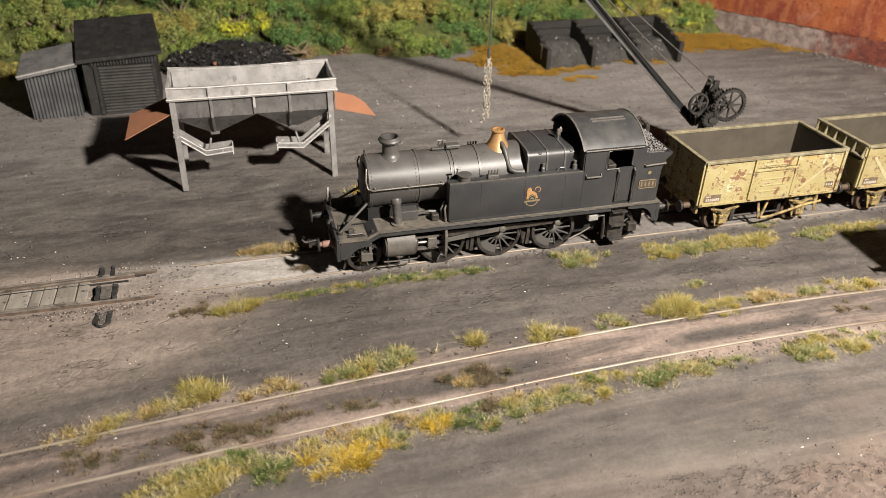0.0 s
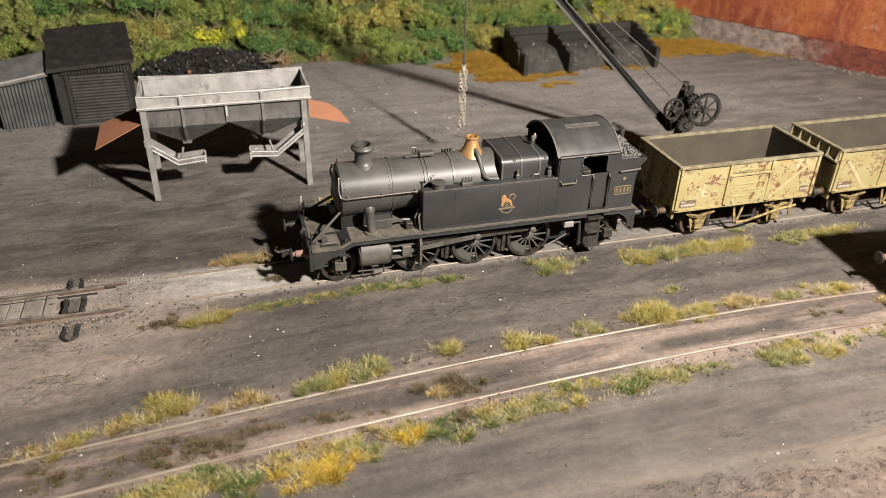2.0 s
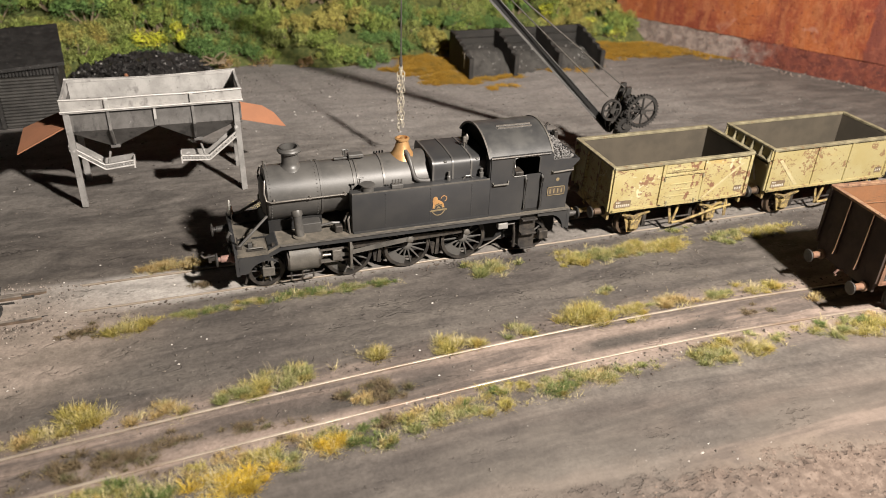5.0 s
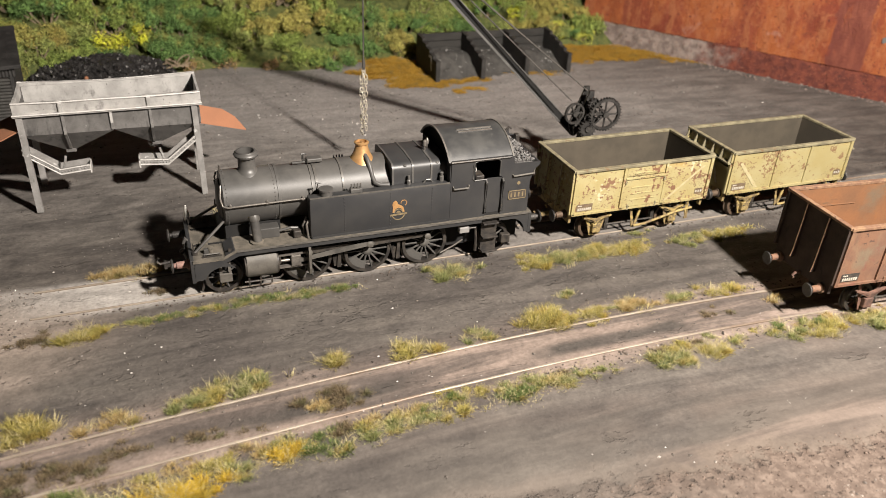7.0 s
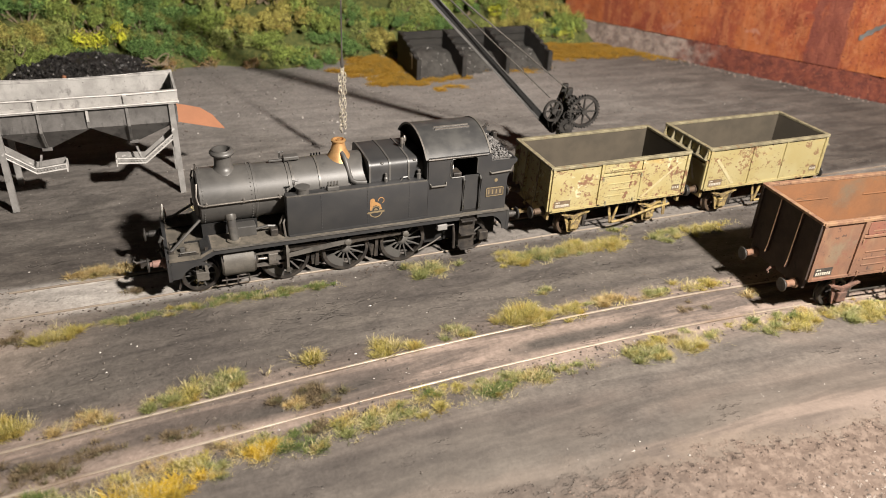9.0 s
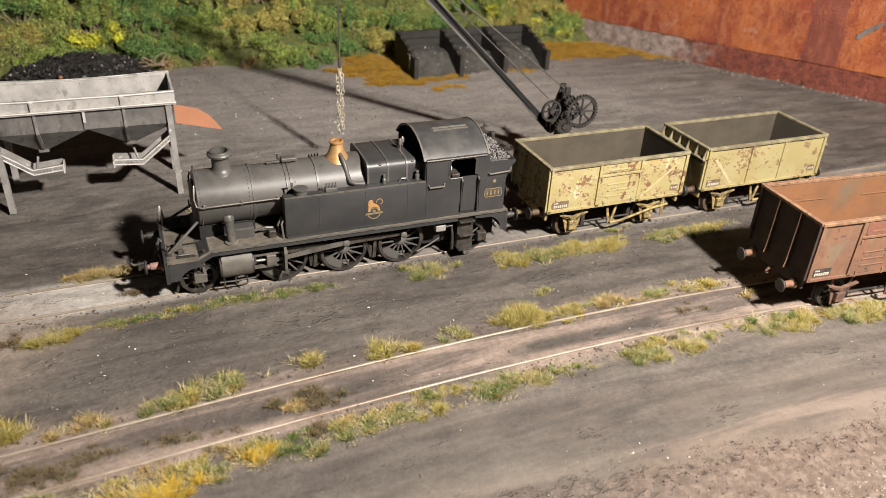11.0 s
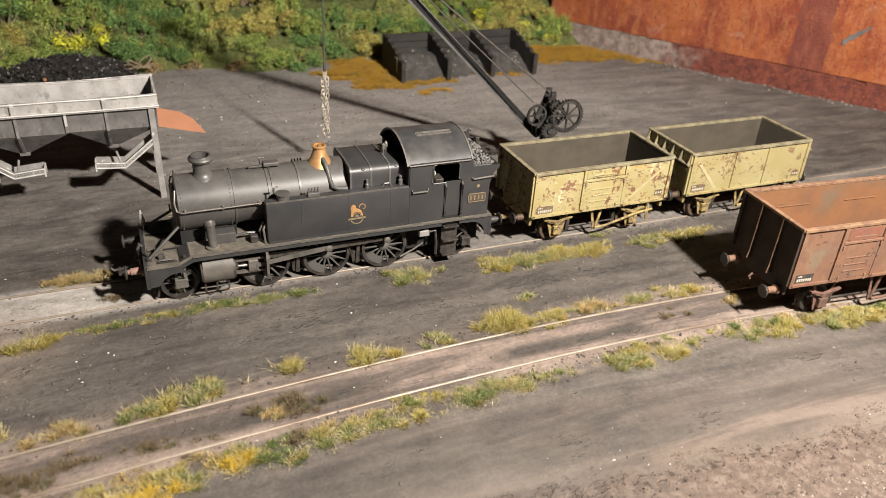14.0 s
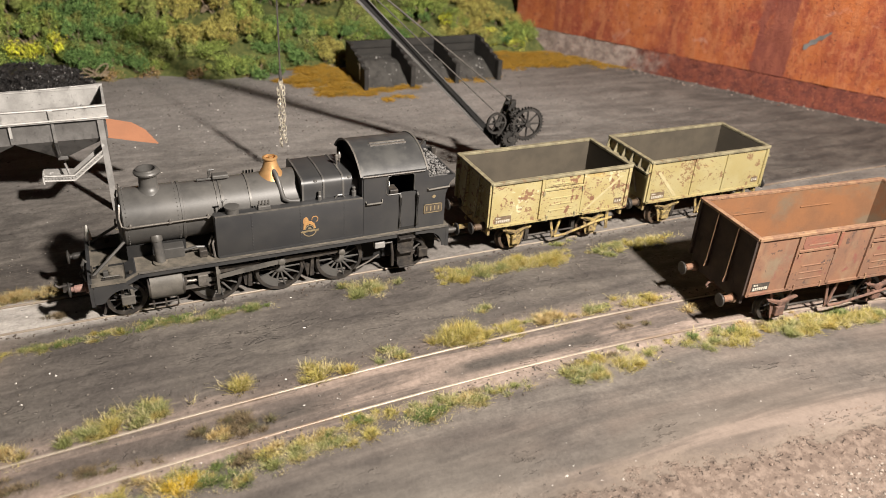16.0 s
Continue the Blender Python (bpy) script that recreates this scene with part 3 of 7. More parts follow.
# cab and bunker
cab = part("cab", box(B(), 93.4, -15.6, 20.2, 94.0, -11.0, 43.8), M_BLACK, loco)
bm = B()
box(bm, 93.4, 11.0, 20.2, 94.0, 15.6, 43.8)
roof_r, roof_z = 21.0, 30.4
front = [(-15.6, 35)] + [(roof_r * math.sin(radians(a)), roof_z + roof_r * math.cos(radians(a)) - 0.4) for a in range(-46, 47, 4)] + [(15.6, 35)]
prism(bm, front, "x", 95.4, 95.9)
box(bm, 95.4, -15.6, 20.2, 95.9, 15.6, 35.2)
part("cab_front", bm, M_NEARBLACK, cab)
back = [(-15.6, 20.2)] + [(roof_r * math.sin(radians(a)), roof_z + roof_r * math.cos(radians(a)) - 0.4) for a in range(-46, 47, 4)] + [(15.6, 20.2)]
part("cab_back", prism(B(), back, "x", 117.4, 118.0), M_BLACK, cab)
part("cab_floor", box(B(), 94, -15.6, 20.2, 118, 15.6, 21.4), M_NEARBLACK, cab)
outer = [(roof_r * math.sin(radians(a)), roof_z + roof_r * math.cos(radians(a))) for a in range(-50, 51, 4)]
inner = [((roof_r - 0.5) * math.sin(radians(a)), roof_z + (roof_r - 0.5) * math.cos(radians(a))) for a in range(50, -51, -4)]
roof = part("cab_roof", prism(B(), outer + inner, "x", 92.7, 118.6), M_ROOF, cab, "domed grey-black cab roof", smooth=True)
for y0 in (-4.6, -3.0):
    a = math.asin(y0 / roof_r)
    part("roof_vent_runner", box(B(), 100, y0 - 0.18, roof_z + roof_r * math.cos(a) - 0.2, 114, y0 + 0.18, roof_z + roof_r * math.cos(a) + 0.35), M_ROD, roof)
for s in (-1, 1):
    part("roof_gutter", pipe(B(), [(93.4, s * 16.3, 43.9), (117.4, s * 16.3, 43.9)], 0.4, 6), M_GEAR, roof)
    part("roof_rib", prism(B(), outer + [(y * 1.012, (z - roof_z) * 1.012 + roof_z) for y, z in reversed(outer)], "x", 92.5 if s < 0 else 118.1, 93.1 if s < 0 else 118.7), M_CYL, roof, smooth=True)
    y0, y1 = sorted((s * 16.0, s * 15.5))
    bm = B()
    prism(bm, [(93.8, 20.2), (93.8, 44.4), (102.4, 44.4), (102.4, 42.6)] + [(102.4, 36.4), (103.2, 35.6), (108.2, 35.6), (108.2, 20.2)], "y", y0, y1)
    prism(bm, [(102.4, 44.4), (113.0, 44.4), (113.0, 43.4), (104.2, 43.4), (103.0, 42.9), (102.4, 41.6)], "y", y0, y1)
    prism(bm, [(113.0, 44.4), (118.9, 44.4), (118.9, 41.6), (119.6, 40.6), (130.0, 40.6), (130.0, 39.6), (127.9, 37.6), (126.4, 33.0), (126.2, 20.2), (114.6, 20.2), (114.6, 36.0), (113.4, 36.6), (113.4, 42.8), (113.0, 43.4)], "y", y0, y1)
    part("cab_side", bm, M_BLACK, cab)
    part("cab_door", box(B(), 108.2, s * 15.35 - 0.2, 20.4, 114.6, s * 15.35 + 0.2, 35.8), M_BLACK, cab)
    part("window_beading", pipe(B(), [(108.2, s * 16.05, 35.7), (103.2, s * 16.05, 35.7), (102.5, s * 16.05, 36.5), (102.5, s * 16.05, 41.8), (103.2, s * 16.05, 43.0), (104.4, s * 16.05, 43.4), (112.4, s * 16.05, 43.4), (113.4, s * 16.05, 42.6), (113.4, s * 16.05, 36.6)], 0.25, 6), M_SMOKE, cab)
    part("window_frame", box(B(), 102.6, s * 15.3 - 0.2, 36, 103.6, s * 15.3 + 0.2, 43), M_NEARBLACK, cab)
    for x in (108.0, 114.8):
        part("door_handrail", pipe(B(), [(x, s * 15.9, 21.8), (x, s * 16.9, 22.4), (x, s * 16.9, 34.6), (x, s * 15.9, 35.2)], 0.42, 8), M_SMOKE, cab, smooth=True)
    part("grab_rail", pipe(B(), [(94.6, s * 16.0, 34.2), (94.8, s * 16.9, 33.4), (100.6, s * 16.9, 33.4), (100.9, s * 16.0, 34.2)], 0.36, 8), M_CYL, cab, smooth=True)
    part("bunker_handrail", pipe(B(), [(118.8, s * 15.9, 36.2), (119.0, s * 16.8, 36.0), (127.4, s * 16.8, 36.4), (127.6, s * 15.9, 36.6)], 0.36, 8), M_CYL, cab, smooth=True)
    pl = part("number_plate", box(B(), 117.6, s * 16.05 - 0.12, 26.0, 125.0, s * 16.05 + 0.12, 29.7, 0.2), M_PLATE, cab, "brown plate with worn gilt bars")
    bm = B()
    for k in range(4):
        box(bm, 118.5 + k * 1.6, s * 16.18 - 0.05, 26.9, 119.1 + k * 1.6, s * 16.18 + 0.05, 28.8)
    part("plate_bars", bm, M_GOLD, pl)
    bm = B()
    for x0, z0, x1, z1 in ((117.6, 26.0, 125.0, 26.3), (117.6, 29.4, 125.0, 29.7), (117.6, 26.0, 117.9, 29.7), (124.7, 26.0, 125.0, 29.7)):
        box(bm, x0, s * 16.2 - 0.06, z0, x1, s * 16.2 + 0.06, z1)
    part("plate_edge", bm, M_GOLD, pl)
    part("route_disc", prism(B(), arc(121.6, 32.6, 0.7, 0, 360, 14)[:-1], "y", s * 16.0, s * 16.1), M_GOLD, cab, "small yellow disc")
    # steps below the cab
    st = part("cab_step", box(B(), 108.0, s * 14.2 - 0.25, 4.0, 114.6, s * 14.2 + 0.25, 19.4), M_GEAR, loco)
    for z in (4.2, 10.4, 16.4):
        y0, y1 = sorted((s * 14.2, s * 17.0))
        part("tread", box(B(), 108.0, y0, z, 114.4, y1, z + 0.7, 0.15), M_GEAR, st)
        part("tread_back", box(B(), 108.0, s * 14.4 - 0.2, z, 114.4, s * 14.4 + 0.2, z + 2.0), M_GEAR, st)
part("cab_rear_sheet", prism(B(), [(126.2, 20.2), (126.4, 33.0), (127.9, 37.6), (130.0, 39.6), (130.0, 40.6), (129.4, 40.6), (127.3, 37.9), (125.9, 33.2), (125.7, 20.2)], "y", -15.6, 15.6), M_BLACK, cab)
bm = B()
for k in range(420):
    x, y = rng.uniform(119.0, 128.2), rng.uniform(-14.6, 14.6)
    z = 40.3 + 3.0 * max(0, 1 - ((x - 121) / 9) ** 2) * max(0.15, 1 - (y / 15) ** 2) + rng.uniform(0, 0.6)
    bmesh.ops.create_icosphere(bm, subdivisions=1, radius=rng.uniform(0.3, 0.75), matrix=pose(x, y, z, rng.uniform(0, 180), rng.uniform(0, 180), 0) @ Matrix.Diagonal((1, rng.uniform(0.6, 1), rng.uniform(0.6, 1), 1)))
box(bm, 118.2, -15.3, 36, 127.2, 15.3, 40.4)
bunker_coal = part("bunker_coal", bm, M_BUNKERCOAL, loco, "grey coal filling the bunker")
part("fire_iron", pipe(B(), [(119.2, 6.0, 43.4), (124.0, 5.6, 44.4), (126.0, 5.4, 47.0), (127.0, 5.4, 46.4)], 0.5, 6), M_GEAR, loco)
for y in (6.5, 12.5):
    part("fender_plate", prism(B(), [(121.0, 41.0), (121.6, 44.6), (123.4, 46.8), (124.6, 44.8), (127.0, 43.4), (129.6, 43.0), (129.9, 40.4)], "y", y, y + 0.6), M_BLACK, loco, "black bunker fender")
part("bunker_lamp", box(B(), 127.8, 2.2, 40.6, 129.6, 4.6, 44.6, 0.3), M_GEAR, loco)
part("crew_seat", box(B(), 104.5, -14.2, 21.4, 108.0, -9.0, 36.6, 0.4), M_GEAR, loco)
part("cab_gauge", ball(B(), (104.4, -12.4, 38.6), 1.3, 12, (0.5, 1, 1)), M_WHITE, loco, "pale gauge dial", smooth=True)
part("backhead", turned(B(), [(9.0, 96), (8.6, 98), (0.01, 98.4)], (0, 0, 32), "x", 24), M_NEARBLACK, loco, smooth=True)
# cylinders, rods and wheels
for s in (-1, 1):
    cyl = part("cylinder", prism(B(), [(s * 9.5, 6.8), (s * 9.5, 17.2)] + [(s * (12.4 + 4.2 * math.cos(radians(a))), 12.6 + 4.6 * math.sin(radians(a))) for a in (75, 50, 25, 0)] + [(s * 16.6, 11.4)] + [(s * (12.4 + 4.2 * math.cos(radians(a))), 11.4 - 4.8 * math.sin(radians(a))) for a in (25, 50, 75)], "x", 18.2, 28.7), M_CYL, loco, "dusty grey-brown cylinder", smooth=True)
    part("cylinder_cover", turned(B(), [(4.2, 28.7), (4.2, 29.3), (2.0, 29.6), (1.3, 30.4), (0.01, 30.4)], (0, s * 12.6, 11.6), "x", 20), M_GEAR, cyl, smooth=True)
    part("front_cover", turned(B(), [(4.2, 18.2), (4.1, 17.5), (0.01, 17.3)], (0, s * 12.6, 11.6), "x", 20), M_GEAR, cyl, smooth=True)
    part("drain_pipe", pipe(B(), [(17.0, s * 14.5, 5.6), (22, s * 14.5, 5.4), (29.6, s * 14.5, 5.6), (30.6, s * 14.5, 6.6)], 0.35, 6), M_GEAR, cyl)
    for x in (18.6, 22.6, 26.6):
        part("drain_cock", rod(B(), (x, s * 14.5, 6.8), (x, s * 14.5, 4.0), 0.35, n=6), M_GEAR, cyl)
    part("piston_rod", rod(B(), (28.8, s * 12.6, 11.2), (38.0, s * 12.6, 11.0), 0.55, n=10), M_ROD, loco)
    for z in (13.6, 8.6):
        part("slide_bar", box(B(), 29.6, s * 12.6 - 0.8, z - 0.35, 41.0, s * 12.6 + 0.8, z + 0.35), M_ROD, loco)
    part("crosshead", box(B(), 34.0, s * 12.8 - 1.1, 8.8, 37.6, s * 12.8 + 1.1, 13.2, 0.3), M_ROD, loco)
    part("slide_bar_bracket", prism(B(), [(s * 9, 17.4), (s * 16.2, 17.4), (s * 16.8, 14.5), (s * 16.8, 8.5), (s * 15.6, 5.6), (s * 9, 5.6)], "x", 40.0, 40.9), M_CYL, loco)
    part("connecting_rod", prism(B(), [(36.6, 10.2), (36.6, 11.6), (62.4, 14.7), (64.4, 14.9), (65.2, 13.6), (64.4, 12.3), (62.6, 12.9)], "y", s * 13.6 - 0.35, s * 13.6 + 0.35), M_LIGHTBLACK, loco)
    part("coupling_rod", prism(B(), [(39.0, 12.9), (39.0, 14.3), (41, 14.8), (62, 14.2), (64, 14.9), (84.6, 14.2), (87.0, 14.7), (87.6, 13.6), (86.8, 12.4), (84.6, 12.9), (64, 12.3), (62, 12.9), (41, 12.4)], "y", s * 12.4 - 0.4, s * 12.4 + 0.4), M_GEAR, loco)
    for x in (40.6, 63.4, 86.1):
        part("crank_pin", turned(B(), [(1.25, s * 11), (1.25, s * 14.2), (0.7, s * 14.5), (0.01, s * 14.5)], (x, 0, 13.6), "y", 14), M_CYL, loco, smooth=True)
    for k, x in enumerate((40.6, 63.4, 86.1)):
        spoked_wheel(loco, "driving_wheel", x, s * 9.4, 9.0, 9.0, 14, s, M_GEAR, M_SMOKE, True)
    for x in (10.2, 115.4):
        spoked_wheel(loco, "carrying_wheel", x, s * 9.2, 6.6, 6.4, 10, s, M_GEAR, M_SMOKE)
    part("pony_axlebox", box(B(), 8.6, s * 12.2 - 1.4, 6.0, 13.0, s * 12.2 + 1.4, 9.6, 0.3), M_CYL, loco)
    bm = B()
    box(bm, 8.8, s * 12.6 - 0.4, 8.5, 9.8, s * 12.6 + 0.4, 16)
    box(bm, 11.8, s * 12.6 - 0.4, 8.5, 12.8, s * 12.6 + 0.4, 16)
    box(bm, 8.8, s * 12.6 - 0.4, 15, 12.8, s * 12.6 + 0.4, 16)
    part("pony_hornguide", bm, M_CYL, loco)
    for x in (51.4, 74.4):
        part("brake_hanger", prism(B(), [(x, 4.0), (x + 0.9, 15), (x + 1.8, 15), (x + 1.5, 4.0)], "y", s * 10.6 - 0.5, s * 10.6 + 0.5), M_GEAR, loco)
        part("brake_shoe", prism(B(), [(x - 1.0, 4.2), (x - 1.4, 8.6), (x + 0.2, 8.8), (x + 0.4, 4.4)], "y", s * 9.6 - 0.8, s * 9.6 + 0.8), M_GEAR, loco)
    part("spring", prism(B(), [(57, 16.2), (63.4, 14.0), (70, 16.2), (70, 16.9), (57, 16.9)], "y", s * 8 - 0.8, s * 8 + 0.8), M_GEAR, loco)
    part("injector", box(B(), 98.6, s * 14.2 - 1.2, 13.4, 102.8, s * 14.2 + 1.2, 16.0, 0.4), M_GALV if s < 0 else M_GEAR, loco, "pale grey injector body")
    part("injector_pipework", pipe(B(), [(102.8, s * 14.0, 14.6), (105.6, s * 14.0, 14.8), (106.2, s * 14.0, 9.0), (106.4, s * 13.6, 4.0)], 0.6, 8), M_GEAR, loco)
    part("ash_pan", prism(B(), [(96, 5.0), (94, 14), (105, 14), (104, 5.0)], "y", s * 7.6 - 0.5, s * 7.6 + 0.5), M_NEARBLACK, loco)
    part("sand_pipe", pipe(B(), [(70.5, s * 10.8, 17), (72.5, s * 10.4, 9), (74.2, s * 9.6, 3.0)], 0.35, 6), M_GEAR, loco)
    part("water_pipe", pipe(B(), [(92.0, s * 12.5, 4.6), (97, s * 12.8, 7.0), (101, s * 13, 9.5)], 0.35, 6), M_ROD, loco)
    part("trailing_axlebox", box(B(), 117.4, s * 12.6 - 1.2, 5.6, 121.2, s * 12.6 + 1.2, 9.4, 0.3), M_GEAR, loco)
for x, r in ((10.2, 0.9), (40.6, 1.1), (63.4, 1.1), (86.1, 1.1), (115.4, 0.9)):
    part("axle", rod(B(), (x, -9, 9.0 if r > 1 else 6.6), (x, 9, 9.0 if r > 1 else 6.6), r), M_GEAR, loco)


# ---- mineral wagons ----
def wagon_side(owner, s, L, W, z0, z1, doors, paint, rim):
    """One pressed-steel side with its ribs, capping, drop doors and painted panel. doors: centres and widths."""
    y = s * W / 2
    bm = B()
    box(bm, 0, min(y, y - s * 0.6), z0, L, max(y, y - s * 0.6), z1)
    side = part("side", bm, paint, owner)
    y0, y1 = sorted((y, y + s * 0.75))
    ribs = [0.5, L - 0.5]
    for c, w in doors:
        ribs += [c - w / 2 - 0.6, c + w / 2 + 0.6]
    for x in ribs:
        part("rib", prism(B(), [(x - 0.75, z0 - 0.2), (x + 0.75, z0 - 0.2), (x + 0.6, z1 - 0.5), (x - 0.6, z1 - 0.5)], "y", y0, y1), paint, side)
    part("capping", box(B(), -0.4, *sorted((y - s * 0.9, y + s * 0.9))[:1], z1 - 1.1, L + 0.4, sorted((y - s * 0.9, y + s * 0.9))[1], z1 + 0.1, 0.2), rim, side)
    part("sill", box(B(), 0, y0, z0 - 0.5, L, y1 - 0.1 if s > 0 else y1, z0 + 0.4), paint, side)
    for c, w in doors:
        zt = z0 + (z1 - z0) * 0.64
        d = part("drop_door", box(B(), c - w / 2, *sorted((y + s * 0.02, y + s * 0.5))[:1], z0 + 0.5, c + w / 2, sorted((y + s * 0.02, y + s * 0.5))[1], zt, 0.12), paint, side)
        for zz in (z0 + 3.4, z0 + 6.0, z0 + 8.8):
            if zz < zt - 1:
                part("pressing", box(B(), c - w * 0.32, *sorted((y + s * 0.4, y + s * 0.72))[:1], zz, c + w * 0.32, sorted((y + s * 0.4, y + s * 0.72))[1], zz + 0.5, 0.1), paint, d)
        part("door_rail", box(B(), c - w / 2 - 0.2, *sorted((y, y + s * 1.0))[:1], zt + 0.5, c + w / 2 + 0.2, sorted((y, y + s * 1.0))[1], zt + 1.5, 0.15), paint, side)
        flap = part("top_flap", box(B(), c - w / 2 + 0.3, *sorted((y, y + s * 0.5))[:1], zt + 1.9, c + w / 2 - 0.3, sorted((y, y + s * 0.5))[1], z1 - 1.2, 0.12), paint, side)
        part("flap_pressing", box(B(), c - w * 0.3, *sorted((y + s * 0.3, y + s * 0.75))[:1], zt + 2.7, c + w * 0.3, sorted((y + s * 0.3, y + s * 0.75))[1], zt + 3.3, 0.1), paint, flap)
        for e in (-1, 1):
            part("door_hinge", box(B(), c + e * w * 0.36 - 0.35, *sorted((y, y + s * 0.9))[:1], z0 - 0.7, c + e * w * 0.36 + 0.35, sorted((y, y + s * 0.9))[1], z0 + 1.6), rim, d)
            part("door_catch", box(B(), c + e * (w / 2 - 0.1) - 0.35, *sorted((y, y + s * 1.1))[:1], zt - 1.4, c + e * (w / 2 - 0.1) + 0.35, sorted((y, y + s * 1.1))[1], zt + 0.1), rim, d)
    return side


def end_panel(owner, x, way, W, z0, z1, paint, rim, style):
    x0, x1 = sorted((x, x + way * 0.6))
    e = part("end", box(B(), x0, -W / 2 + 0.3, z0, x1, W / 2 - 0.3, z1), paint, owner)
    part("end_capping", box(B(), x - 0.9, -W / 2 - 0.4, z1 - 0.9, x + 0.9, W / 2 + 0.4, z1 + 0.15, 0.2), rim, e)
    o0, o1 = sorted((x - way * 0.0, x - way * 1.0))
    for y in (-W / 2 + 0.6, W / 2 - 0.6):
        part("corner_post", box(B(), o0, y - 0.6, z0, o1, y + 0.6, z1 - 0.8, 0.1), paint, e)
    if style == "ledge":
        part("ledge", box(B(), min(x, x - way * 2.4), -W / 2, z1 - 5.6, max(x, x - way * 2.4), W / 2, z1 - 5.0), rim, e)
        for k in range(6):
            y = -W / 2 + 0.8 + k * (W - 1.6) / 5
            part("bracket", prism(B(), [(x, z1 - 5.0), (x - way * 2.3, z1 - 5.0), (x - way * 0.9, z1 - 0.9), (x, z1 - 0.9)], "y", y - 0.25, y + 0.25), rim, e)
        part("white_stripe", prism(B(), [(-9, z0 + 2.0), (-7.8, z0 + 2.0), (-3.0, z1 - 7), (-4.2, z1 - 7)], "x", x - way * 0.05, x - way * 0.14), M_LETTER, e)
        part("cross_rail", box(B(), o0, -W / 2 + 1, z1 - 8.4, o1, W / 2 - 1, z1 - 7.4), paint, e)
    else:
        for y in (-5.6, 5.6):
            part("end_stiffener", prism(B(), [(x, z0), (x - way * 2.0, z0), (x - way * 1.5, z0 + 3), (x - way * 0.8, z1 - 1.0), (x, z1 - 1.0)], "y", y - 0.7, y + 0.7), paint, e)
            # pale strip on the near edge only: caught light put into the colour
            part("stiffener_lit_edge", pipe(B(), [(x - way * 2.0, y - 0.65, z0 + 0.2), (x - way * 1.5, y - 0.65, z0 + 3), (x - way * 0.8, y - 0.65, z1 - 1.0)], 0.2, 5), rim, e)
    return e


